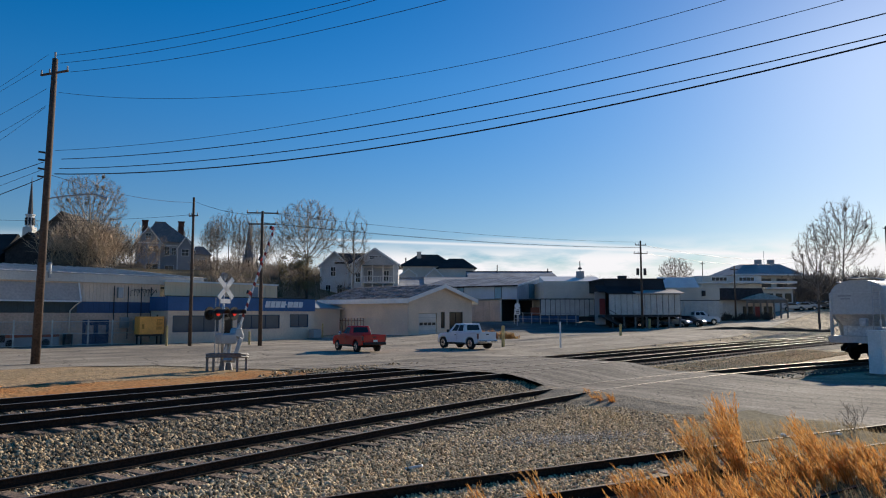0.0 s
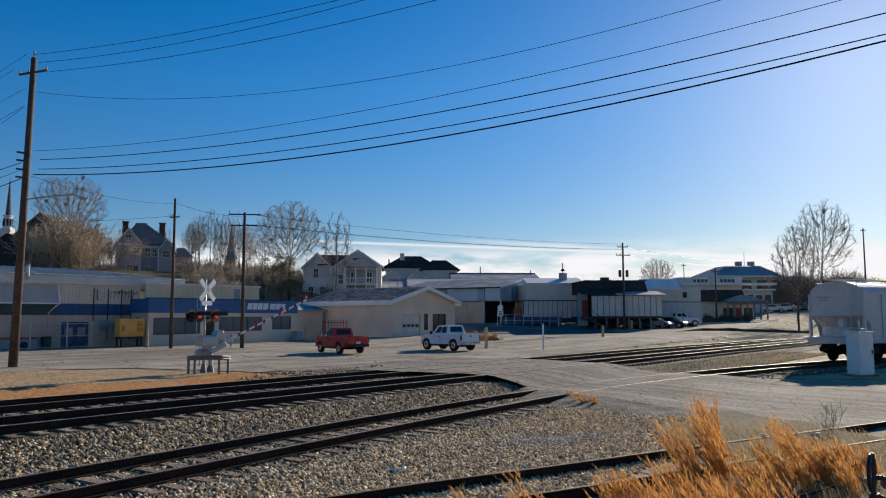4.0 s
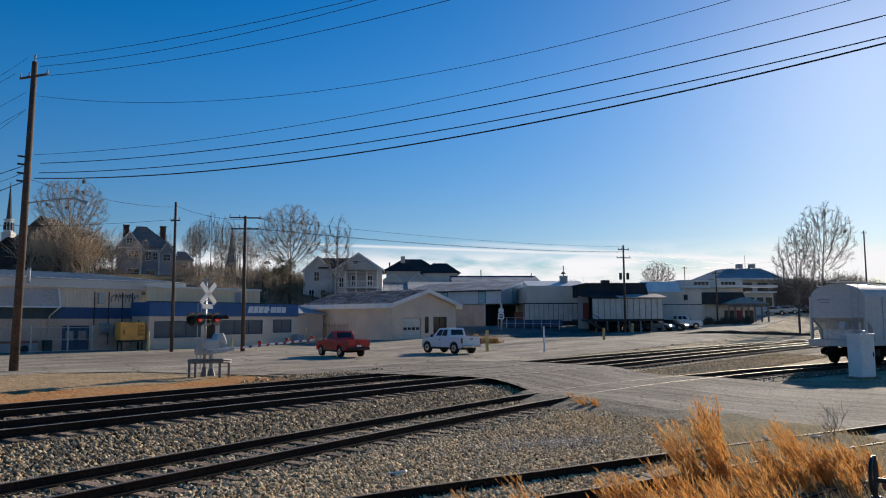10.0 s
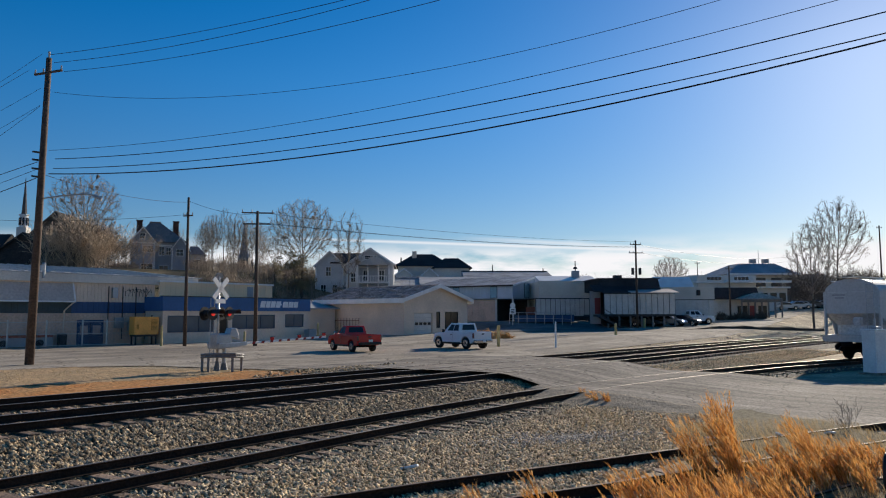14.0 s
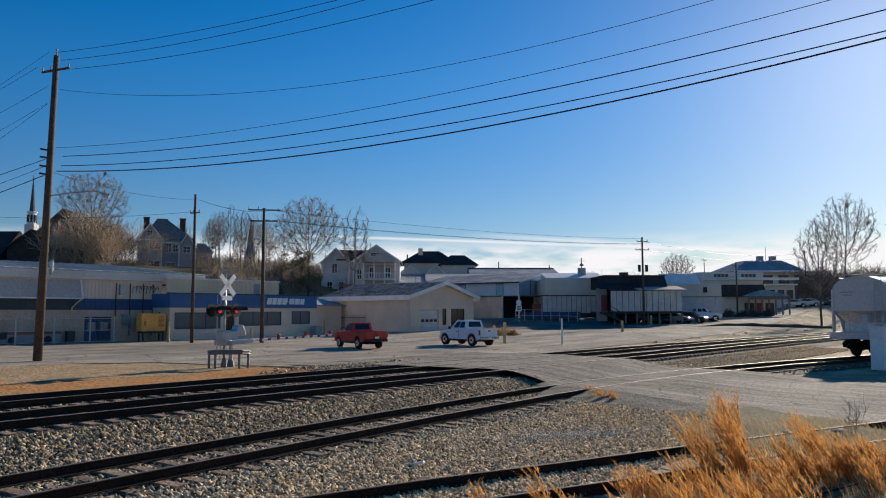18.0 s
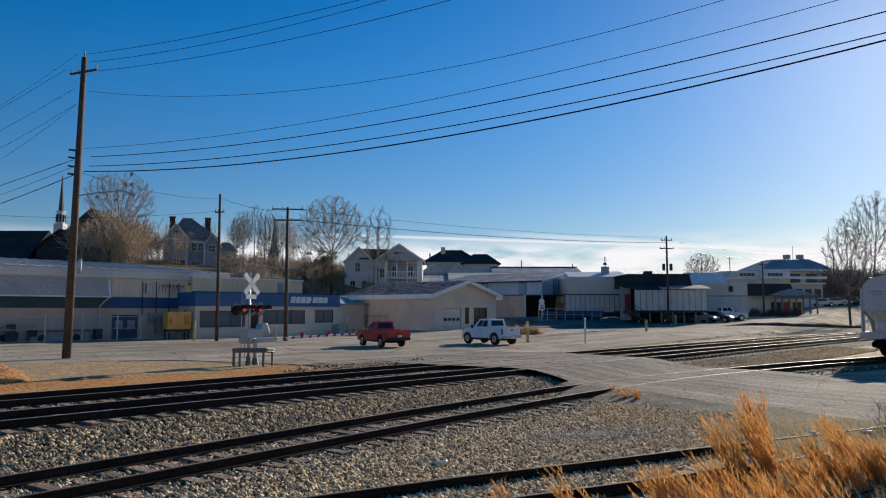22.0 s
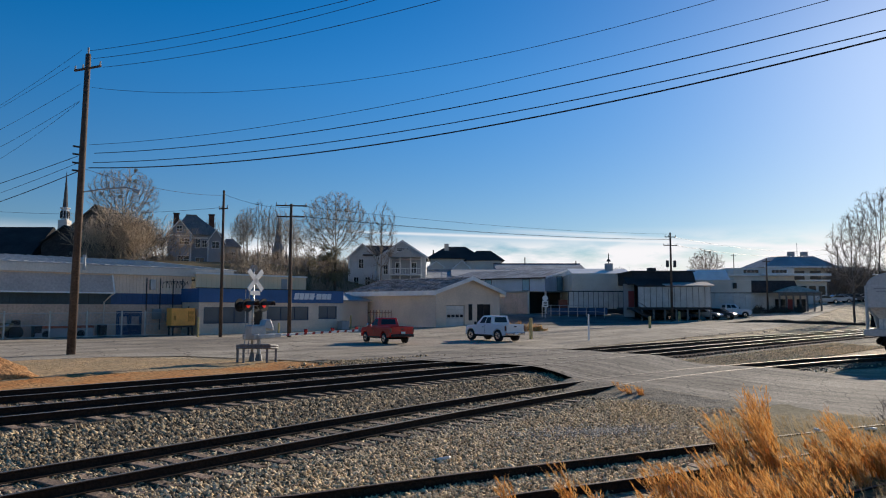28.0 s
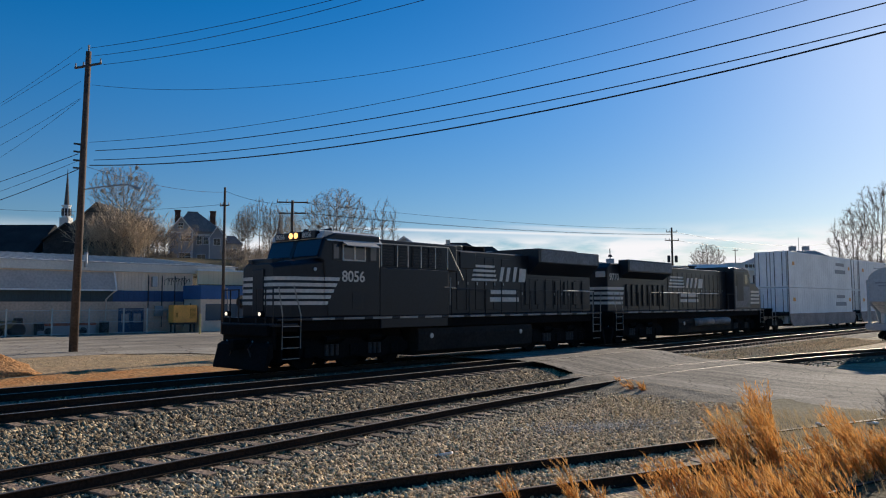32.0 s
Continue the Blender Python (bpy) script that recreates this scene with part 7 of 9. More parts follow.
# ---- road vehicles ----
def arch(cx, r, n=7):
    return [(cx + r * math.cos(math.pi * k / n), 0.36 + r * math.sin(math.pi * k / n)) for k in range(n, -1, -1)]


def road_wheel(parent, x, y, r, side):
    t = part("wheel", rd((x, y - 0.11, r), (x, y + 0.11, r), r, n=22), M["tyre"], parent, "black tyre", True)
    part("rim", rd((x, y + side * 0.10, r), (x, y + side * 0.118, r), r * 0.62, r * 0.56, 18), M["chrome"], t)
    part("hub", rd((x, y + side * 0.118, r), (x, y + side * 0.13, r), r * 0.2, n=10), M["dark_steel"], t)
    for k in range(5):
        a = 2 * math.pi * k / 5
        part("spoke_gap", rd((x + r * 0.38 * math.cos(a), y + side * 0.117, r + r * 0.38 * math.sin(a)), (x + r * 0.38 * math.cos(a), y + side * 0.122, r + r * 0.38 * math.sin(a)), r * 0.1, n=8), M["black"], t)


def pickup(at, label, paint, L, W, H, wb, r, cab0, cab1, crew):
    """A pickup, x forward, rear axle at the origin."""
    p = thing("pickup_truck", at, label, "truck", "parked trucks")
    rear, front = -(L - wb) * 0.6, wb + (L - wb) * 0.4
    belt = H * 0.625
    hw = W / 2
    ar = r * 1.22
    low = [(rear + 0.05, 0.48)] + [(x, z + 0.02) for x, z in arch(0, ar)] + [(x, z + 0.02) for x, z in arch(wb, ar)] + [(front - 0.05, 0.42), (front, 0.55), (front - 0.02, belt - 0.18), (front - 0.25, belt - 0.04), (cab1 + 0.35, belt + 0.03), (cab0, belt + 0.03), (cab0, belt - 0.02), (rear, belt - 0.02)]
    body = part("body", pr(low, "y", -hw, hw, 0.035), paint, p, smooth=False)
    # open bed: dark floor let into the top, sides rise round it
    part("bed_liner", bx(rear + 0.1, -hw + 0.14, belt - 0.03, cab0 - 0.08, hw - 0.14, belt - 0.012), M["black"], p)
    for s in (-1, 1):
        part("bed_rail", bx(rear + 0.02, min(s * hw, s * (hw - 0.1)) + (0.01 if s < 0 else 0), belt - 0.02, cab0, max(s * hw, s * (hw - 0.1)) - (0.01 if s > 0 else 0), belt + 0.07, 0.02), paint, p)
    part("tailgate", bx(rear - 0.03, -hw + 0.1, 0.62, rear + 0.05, hw - 0.1, belt + 0.07, 0.02), paint, p)
    part("tailgate_handle", bx(rear - 0.045, -0.12, belt - 0.12, rear - 0.028, 0.12, belt - 0.04), M["black"], p)
    # cab
    t = 0.16
    bm = bmesh.new()
    lo = [(cab0, hw - 0.05), (cab1 + 0.45, hw - 0.05)]
    ring0 = [(cab0 - 0.02, -hw + 0.04), (cab1 + 0.42, -hw + 0.04), (cab1 + 0.42, hw - 0.04), (cab0 - 0.02, hw - 0.04)]
    nose = cab1 - (0.28 if crew else 0.45)
    ring1 = [(cab0 + 0.10, -hw + t + 0.04), (nose, -hw + t + 0.04), (nose, hw - t - 0.04), (cab0 + 0.10, hw - t - 0.04)]
    a = [bm.verts.new((x, y, belt)) for x, y in ring0]
    b = [bm.verts.new((x, y, H)) for x, y in ring1]
    bm.faces.new(a[::-1])
    bm.faces.new(b)
    for i in range(4):
        bm.faces.new((a[i], a[(i + 1) % 4], b[(i + 1) % 4], b[i]))
    bmesh.ops.bevel(bm, geom=bm.edges[:], offset=0.06, segments=3, affect="EDGES", profile=0.5)
    part("cab", bm, paint, p)

    def on(u, v, face):
        """A point on a cab face: u along it, v up it, both 0 to 1."""
        i, j = face
        p0, p1 = Vector((*ring0[i], belt)), Vector((*ring0[j], belt))
        q0, q1 = Vector((*ring1[i], H)), Vector((*ring1[j], H))
        return (p0.lerp(p1, u)).lerp(q0.lerp(q1, u), v)

    def pane(face, u0, u1, v0, v1, name):
        q = [on(u0, v0, face), on(u1, v0, face), on(u1, v1, face), on(u0, v1, face)]
        nrm = (q[1] - q[0]).cross(q[3] - q[0]).normalized()
        if nrm.dot((q[0] + q[2]) / 2 - Vector(((cab0 + cab1) / 2, 0, belt))) < 0:
            nrm = -nrm
        bm = bmesh.new()
        o = [bm.verts.new(v + nrm * 0.012) for v in q]
        k = [bm.verts.new(v - nrm * 0.01) for v in q]
        bm.faces.new(o)
        bm.faces.new(k[::-1])
        for i in range(4):
            bm.faces.new((o[i], k[i], k[(i + 1) % 4], o[(i + 1) % 4]))
        bmesh.ops.recalc_face_normals(bm, faces=bm.faces[:])
        part(name, bm, M["glass"], p, "dark window glass")

    for f in ((0, 1), (3, 2)):
        if crew:
            pane(f, 0.10, 0.42, 0.2, 0.84, "side_window")
            pane(f, 0.47, 0.80, 0.2, 0.84, "side_window")
        else:
            pane(f, 0.08, 0.30, 0.2, 0.84, "side_window")
            pane(f, 0.36, 0.80, 0.2, 0.84, "side_window")
    pane((1, 2), 0.06, 0.94, 0.1, 0.9, "windscreen")
    pane((0, 3), 0.14, 0.86, 0.28, 0.84, "rear_window")
    for s in (-1, 1):
        part("door_line", bx(cab0 + (cab1 - cab0) * 0.52, min(s * hw, s * (hw + 0.004)), 0.55, cab0 + (cab1 - cab0) * 0.52 + 0.015, max(s * hw, s * (hw + 0.004)), belt), M["black"], p)
        part("door_handle", bx(cab0 + (cab1 - cab0) * 0.58, min(s * hw, s * (hw + 0.03)), belt - 0.16, cab0 + (cab1 - cab0) * 0.58 + 0.16, max(s * hw, s * (hw + 0.03)), belt - 0.11, 0.008, 1), M["black"], p)
        part("mirror", bx(cab1 + 0.12, min(s * (hw + 0.02), s * (hw + 0.2)), belt + 0.02, cab1 + 0.26, max(s * (hw + 0.02), s * (hw + 0.2)), belt + 0.24, 0.04), M["black"] if crew else M["chrome"], p)
        part("tail_light", bx(rear - 0.035, min(s * (hw - 0.1), s * (hw + 0.01)), 0.75, rear + 0.07, max(s * (hw - 0.1), s * (hw + 0.01)), belt - 0.02, 0.015, 1), M["brick"], p, "red tail light")
        part("head_light", bx(front - 0.12, min(s * (hw - 0.42), s * (hw - 0.04)), belt - 0.3, front + 0.02, max(s * (hw - 0.42), s * (hw - 0.04)), belt - 0.12, 0.03), M["chrome"], p)
        for x in (0, wb):
            road_wheel(p, x, s * (hw - 0.14), r, s)
    part("rear_bumper", bx(rear - 0.16, -hw + 0.06, 0.46, rear + 0.04, hw - 0.06, 0.64, 0.04), M["chrome"] if crew else M["black"], p)
    part("front_bumper", bx(front - 0.08, -hw + 0.04, 0.38, front + 0.1, hw - 0.04, 0.6, 0.05), M["chrome"], p)
    part("licence_plate", bx(rear - 0.172, -0.15, 0.66 if not crew else 0.5, rear - 0.161, 0.15, 0.8 if not crew else 0.6), M["white"], p)
    part("grille", bx(front - 0.02, -hw + 0.45, belt - 0.34, front + 0.02, hw - 0.45, belt - 0.12), M["black"], p)
    for s in (-1, 1):
        part("rocker_trim", bx(ar + 0.02, min(s * (hw - 0.05), s * (hw + 0.006)), 0.36, wb - ar - 0.02, max(s * (hw - 0.05), s * (hw + 0.006)), 0.46), M["black"], p)
    part("chassis", bx(rear + 0.3, -hw + 0.3, 0.3, front - 0.3, hw - 0.3, 0.5), M["loco_frame"], p)
    return p


def put(x, y, lift_, heading):
    return pose(x, y, float(ground(x, y)) + lift_, 0, 0, heading)


pickup(put(34.85, 35.65, 0.06, 73), "red compact pickup truck with open bed, parked in the yard", M["red"], 4.5, 1.75, 1.68, 2.82, 0.35, 0.92, 1.98, False)
white = pickup(put(42.6, 32.25, 0.06, 78), "white crew-cab pickup truck parked in the yard", M["truck_white"], 4.5, 1.80, 1.80, 3.05, 0.41, 0.62, 2.1, True)
pickup(put(102.6, 41.3, 0.06, -50), "white pickup truck parked by the works", M["truck_white"], 5.7, 1.98, 1.9, 3.6, 0.4, 0.95, 2.6, True)


def car(at, label, paint):
    c = thing("car", at, label, "car", "parked cars")
    prof = [(-0.85, 0.45)] + arch(0, 0.4) + arch(2.7, 0.4) + [(3.5, 0.42), (3.55, 0.62), (3.3, 0.82), (2.4, 0.95), (1.7, 1.42), (0.3, 1.46), (-0.5, 1.05), (-0.95, 0.98), (-0.98, 0.6)]
    part("body", pr(prof, "y", -0.88, 0.88, 0.07, 3), paint, c, smooth=False)
    for s in (-1, 1):
        part("side_window", pr([(-0.2, 1.0), (2.05, 1.0), (1.6, 1.36), (0.35, 1.39)], "y", min(s * 0.872, s * 0.886), max(s * 0.872, s * 0.886)), M["glass"], c)
        part("tail_light", bx(-1.0, min(s * 0.6, s * 0.86), 0.75, -0.93, max(s * 0.6, s * 0.86), 0.92), M["brick"], c)
        for x in (0, 2.7):
            road_wheel(c, x, s * 0.8, 0.33, s)
    for pts in ([(2.33, 0.98), (1.72, 1.39), (1.76, 1.42), (2.4, 1.0)], [(-0.48, 1.06), (0.28, 1.44), (0.24, 1.47), (-0.54, 1.08)]):
        part("windscreen", pr(pts, "y", -0.72, 0.72), M["glass"], c)
    return c


silver = mat("silver car paint", (0.45, 0.46, 0.47), 0.3, 0.6, 0.1, 1.0, 0.03, 9.0, 0.0)
charcoal = mat("charcoal car paint", (0.06, 0.065, 0.07), 0.3, 0.3, 0.1, 1.0, 0.03, 9.0, 0.0)
c1 = car(put(95.6, 41.4, 0.06, -88), "silver car parked under the dock", silver)
for x, y, h, dark in ((97.9, 40.4, -84, 1), (93.2, 43.4, -92, 1), (146.5, 40.2, -48, 0), (149.0, 38.6, -48, 0), (152.5, 38.8, -48, 0), (156, 37.6, -45, 1), (161, 37.0, -45, 0), (168, 38, -40, 1)):
    k = copy_thing(c1, put(x, y, 0.06, h))
    if dark:
        tagged(k, "dark car parked by the works")
        for ch in k.children:
            if ch.name.startswith("body"):
                ch.data = ch.data.copy()
                ch.data.materials[0] = charcoal
    else:
        tagged(k, "silver car parked up the street")

# ---- houses and churches on the hill ----
def gable_block(parent, x0, x1, y0, y1, z0, ez, pk, wall, roof, trim, over=0.35, clap=0.0):
    """A block whose gable faces -y, with roof slopes, rake boards and clapboard courses."""
    xm = (x0 + x1) / 2
    part("wall", pr([(x0, z0), (x1, z0), (x1, ez), (xm, pk), (x0, ez)], "y", y0, y1), wall, parent)
    sl = (pk - ez) / (xm - x0)
    for s in (-1, 1):
        e = xm + s * (xm - x0 + over)
        ze = ez - over * sl
        part("roof", pr([(e, ze + 0.02), (xm, pk + 0.02), (xm, pk + 0.22), (e, ze + 0.22)], "y", y0 - over, y1 + over), roof, parent)
        part("rake_board", pr([(e, ze - 0.12), (xm, pk - 0.12), (xm, pk + 0.2), (e, ze + 0.2)], "y", y0 - over - 0.08, y0 - over - 0.01), trim, parent)
    for s in (x0, x1):
        part("corner_board", bx(s - 0.1, y0 - 0.03, z0, s + 0.1, y0 + 0.1, ez), trim, parent)
    if clap:
        z = z0 + clap
        bm = bmesh.new()
        while z < pk - 0.4:
            half = (xm - x0) if z < ez else (xm - x0) * (pk - z) / (pk - ez)
            prism(bm, [(y0 - 0.025, z), (y0 + 0.005, z), (y0 + 0.005, z + clap * 0.8)], "x", xm - half + 0.1, xm + half - 0.1)
            z += clap
        bmesh.ops.recalc_face_normals(bm, faces=bm.faces[:])
        tagged(part("clapboard", bm, wall, parent), kind="stuff")


def victorian():
    h = thing("house", facing(-46.0, 138.0, 0, 18.6), "blue-grey clapboard house with steep gables and brick chimneys", "house", "houses on the hill")
    part("wall", bx(-3.8, 1.0, 8.0, 4.4, 10, 15.9), M["house_blue"], h)
    hip_roof(h, -4.4, 5.0, 0.4, 10.6, 15.7, -1.7, 0.1, 5.2, 19.9, M["house_roof"])
    part("ridge_cap", bx(-1.8, 5.0, 19.83, 0.2, 5.4, 20.0), M["house_roof"], h)
    gable_block(h, -4.75, -0.75, -0.6, 4, 8.0, 15.7, 18.2, M["house_blue"], M["house_roof"], M["white"], 0.45, 0.3)
    gable_block(h, 2.3, 5.1, 0.2, 4, 8.0, 14.6, 16.7, M["house_blue"], M["house_roof"], M["white"], 0.35, 0.3)
    part("wing", bx(5.3, 3.0, 8.0, 8.3, 9, 13.8), M["house_blue"], h)
    hip_roof(h, 5.1, 8.6, 2.6, 9.4, 13.7, 5.7, 7.1, 6, 15.6, M["house_roof"], "wing_roof")
    part("belt_trim", bx(-0.75, 0.9, 15.0, 2.3, 0.99, 15.3), M["white"], h)
    part("belt_trim", bx(-4.75, -0.68, 15.3, -0.75, -0.6, 15.55), M["white"], h)
    for x in (-3.5, 2.9):
        c = part("chimney", bx(x - 0.5, 4.0, 15.5, x + 0.5, 5.0, 19.9, 0.03), M["chimney_brick"], h)
        part("chimney_cap", bx(x - 0.6, 3.9, 19.9, x + 0.6, 5.1, 20.1), M["chimney_brick"], c)
    for x0, z0, x1, z1, y in ((-3.3, 16.1, -2.3, 17.2, -0.68), (-2.85, 13.7, -0.95, 14.9, -0.66), (-3.05, 10.3, -0.95, 11.7, -0.66), (0.0, 13.3, 0.95, 15.0, 0.94), (1.2, 13.4, 2.1, 14.8, 0.94), (2.95, 13.2, 4.3, 14.5, 0.12), (0.1, 9.8, 1.7, 11.5, 0.94), (6.1, 11.2, 7.4, 12.8, 2.94)):
        window_at(h, x0, z0, x1, z1, y, M["white"], M["glass"], 1, 1)


def white_house():
    h = thing("house", facing(0, 123.0, 3.4), "white clapboard house with twin gables and open porches", "house", "houses on the hill")
    gable_block(h, -15.7, -11.2, 1.5, 9, -1, 7.2, 9.35, M["clapboard_white"], M["house_roof"], M["white"], 0.4, 0.3)
    gable_block(h, -10.4, -2.9, -0.5, 9.5, -1, 7.2, 9.7, M["clapboard_white"], M["house_roof"], M["white"], 0.45, 0.3)
    part("link_wall", bx(-11.2, 2.0, -1, -10.4, 8.0, 7.4), M["white"], h)
    part("link_roof", pr([(1.2, 7.4), (5.0, 9.3), (8.8, 7.4), (8.8, 7.55), (5.0, 9.45), (1.2, 7.55)], "x", -13.4, -6.8), M["mansard_brown"], h)
    part("porch_roof", pr([(-8.8, 6.9), (-3.4, 6.9), (-5.9, 8.35)], "y", -3.2, -0.6), M["metal_roof"], h)
    for z in (1.2, 4.2):
        part("porch_deck", bx(-8.7, -3.1, z - 0.2, -3.4, -0.55, z), M["white"], h)
        for i in range(13):
            x = -8.6 + i * 0.43
            part("baluster", bx(x - 0.03, -3.05, z, x + 0.03, -3.0, z + 0.85), M["white"], h)
        part("porch_rail", bx(-8.7, -3.08, z + 0.85, -3.4, -2.98, z + 0.95), M["white"], h)
    for x in (-8.6, -6.9, -5.2, -3.5):
        part("porch_post", bx(x - 0.1, -3.1, -2, x + 0.1, -2.9, 6.9), M["white"], h)
    # the porch's shade on the white wall, put in as a blue-grey panel
    part("dark_recess", bx(-8.4, -0.6, 1.3, -3.6, -0.53, 6.6), M["house_blue"], h, "blue-grey panel standing in for the porch's shade")
    for x0, z0, x1, z1, y in ((-14.1, 5.3, -13.2, 6.9, 1.4), (-14.9, 2.2, -14.0, 3.9, 1.4), (-13.0, 2.2, -12.1, 3.9, 1.4), (-7.6, 8.0, -5.6, 8.6, -0.57), (-7.8, 4.4, -6.9, 6.2, -0.66), (-5.2, 4.4, -4.3, 6.2, -0.66), (-7.8, 1.6, -6.9, 3.4, -0.66), (-9.8, 4.2, -9.0, 5.8, -0.57)):
        window_at(h, x0, z0, x1, z1, y, M["white"], M["glass"], 1, 1)


def dark_roofed_house():
    h = thing("house", facing(0, 152.0), "cream house under a large dark hipped roof", "house", "houses on the hill")
    part("wall", bx(-2.6, 0, 4, 9.0, 10, 12.2), M["pale_wall"], h)
    hip_roof(h, -3.5, 8.4, -0.8, 10.6, 12.2, 0.7, 4.7, 5, 15.05, M["dark_roof"])
    hip_roof(h, 4.2, 12.5, -2.2, 7.0, 11.7, 7.0, 9.9, 2.4, 14.0, M["dark_roof"], "front_roof")
    part("front_wall", bx(4.8, -1.5, 4, 11.8, 0.0, 11.7), M["pale_wall"], h)
    gable_block(h, -2.9, 0.2, -1.9, 2, 4, 10.4, 11.5, M["pale_wall"], M["dark_roof"], M["white"], 0.3)
    gable_block(h, 2.2, 5.4, -2.4, 2, 4, 10.2, 11.6, M["pale_wall"], M["dark_roof"], M["white"], 0.3)
    part("chimney", bx(0.3, 3, 13.0, 1.2, 3.9, 15.5), M["tan_wall"], h)
    part("flue", rd((-2.0, 3, 13.0), (-2.0, 3, 14.2), 0.14, n=8), M["dark_steel"], h)
    for x in (-2.0, 2.9, 6.6, 9.2):
        window_at(h, x, 8.2, x + 1.1, 9.8, -1.98 if x < 0 else (-2.48 if x < 4 else -1.58), M["white"], M["glass"], 1, 1)


def church():
    c = thing("church", facing(-75.2, 129.0, 9.5), "dark-roofed church with a white steeple and slim spire", "church")
    part("roof", pr([(-1.0, 1.5), (6.5, 7.3), (14, 1.5)], "x", -26, 4.2), M["dark_roof"], c)
    part("wall", bx(-26, 0.1, -2, 4, 13, 1.6), M["brick"], c)
    gable_block(c, 8.6, 17.2, 4, 12, -2, 7.0, 10.9, M["bark"], M["mansard_brown"], M["bark"], 0.4)
    gable_block(c, 5.2, 13.0, 0.8, 8, -2, 4.0, 6.8, M["mansard_brown"], M["dark_roof"], M["mansard_brown"], 0.4)
    for i in range(6):
        window_at(c, -24 + i * 4, -0.8, -22.8 + i * 4, 0.9, 0.05, M["white"], M["glass"], 1)
    s = thing("steeple", facing(-74.6, 146.3, 9.5) @ Matrix.Scale(1.14, 4), "white church belfry with a tall copper-dark spire", "steeple")
    part("base", bx(-0.8, -0.8, 0, 0.8, 0.8, 8.6, 0.05), M["pale_wall"], s)
    part("belfry", rd((0, 0, 8.6), (0, 0, 10.6), 0.7, 0.66, 8), M["white"], s)
    for k in range(8):
        a = 2 * math.pi * (k + 0.5) / 8
        part("louvre", bx(math.cos(a) * 0.6 - 0.14, math.sin(a) * 0.6 - 0.14, 8.9, math.cos(a) * 0.6 + 0.14, math.sin(a) * 0.6 + 0.14, 10.2), M["dark_roof"], s)
    part("cornice", rd((0, 0, 10.6), (0, 0, 10.78), 0.85, 0.85, 8), M["white"], s)
    part("spire", rd((0, 0, 10.78), (0, 0, 17.2), 0.46, 0.03, 8), M["spire"], s, "dark copper spire")
    t = thing("steeple", pose(113.2, 158.6, 9, 0, 0, -48), "grey stone church tower with a slate spire", "steeple")
    part("tower", bx(-1.35, -1.35, 0, 1.35, 1.35, 8.0, 0.05), M["tower_stone"], t)
    part("spire", rd((0, 0, 8.0), (0, 0, 17.2), 1.3, 0.05, 8), M["tower_stone"], t)
    for x, y in ((-1.15, -1.15), (1.15, -1.15), (-1.15, 1.15), (1.15, 1.15)):
        part("pinnacle", rd((x, y, 7.8), (x, y, 10.2), 0.3, 0.04, 6), M["grey_wall"], t)
    part("belfry_opening", bx(-0.45, -1.4, 5.0, 0.45, -1.34, 7.2), M["dark_roof"], t)


M["house_roof"] = mat("weathered brown-grey shingle", (0.27, 0.235, 0.205), 0.95, 0, 0.35, 0.8, 0.25, 6.0, 0.4, stain=(0.20, 0.18, 0.165), spec=0.1)
M["clapboard_white"] = mat("weathered white clapboard", (0.62, 0.61, 0.59), 0.7, 0, 0.15, 2.0, 0.06, 6.0, 0.2)
M["tower_stone"] = mat("brown-grey tower stone", (0.27, 0.25, 0.235), 0.9, 0, 0.3, 1.0, 0.2, 6.0, 0.3, spec=0.1)
M["chimney_brick"] = mat("sooty brown brick", (0.10, 0.058, 0.045), 0.9, 0, 0.3, 1.0, 0.2, 9.0, 0.3, spec=0.1)
M["spire"] = mat("dark weathered copper", (0.11, 0.10, 0.095), 0.7, 0, 0.3, 1.0, 0.1, 9.0, 0.1, spec=0.2)

victorian()
white_house()
dark_roofed_house()
church()

# ---- trees, brush, grass, loose stone ----
def twigs_mesh(name, segs, material, sides=3):
    """Tapered limbs from segments (p, q, r0, r1), as one mesh."""
    P, Q = np.array([s[0] for s in segs]), np.array([s[1] for s in segs])
    r0, r1 = np.array([s[2] for s in segs]), np.array([s[3] for s in segs])
    d = Q - P
    d /= np.maximum(np.linalg.norm(d, axis=1, keepdims=True), 1e-6)
    up = np.where(np.abs(d[:, 2:3]) > 0.9, np.array([[1.0, 0, 0]]), np.array([[0, 0, 1.0]]))
    a = np.cross(d, up)
    a /= np.linalg.norm(a, axis=1, keepdims=True)
    b = np.cross(d, a)
    n = len(segs)
    verts = np.zeros((n, 2 * sides, 3))
    for k in range(sides):
        c, s = math.cos(2 * math.pi * k / sides), math.sin(2 * math.pi * k / sides)
        o = a * c + b * s
        verts[:, k] = P + o * r0[:, None]
        verts[:, sides + k] = Q + o * r1[:, None]
    base = np.arange(n)[:, None, None] * 2 * sides
    quad = np.array([[k, (k + 1) % sides, sides + (k + 1) % sides, sides + k] for k in range(sides)])[None]
    faces = (base + quad).reshape(-1, 4)
    return fast_mesh(name, verts.reshape(-1, 3), faces, material)


def fast_mesh(name, verts, faces, material):
    me = bpy.data.meshes.new(name)
    nf, k = faces.shape
    me.vertices.add(len(verts))
    me.vertices.foreach_set("co", np.asarray(verts, np.float32).ravel())
    me.loops.add(nf * k)
    me.loops.foreach_set("vertex_index", np.asarray(faces, np.int32).ravel())
    me.polygons.add(nf)
    me.polygons.foreach_set("loop_start", np.arange(0, nf * k, k, dtype=np.int32))
    me.update(calc_edges=True)
    me.materials.append(material)
    return me


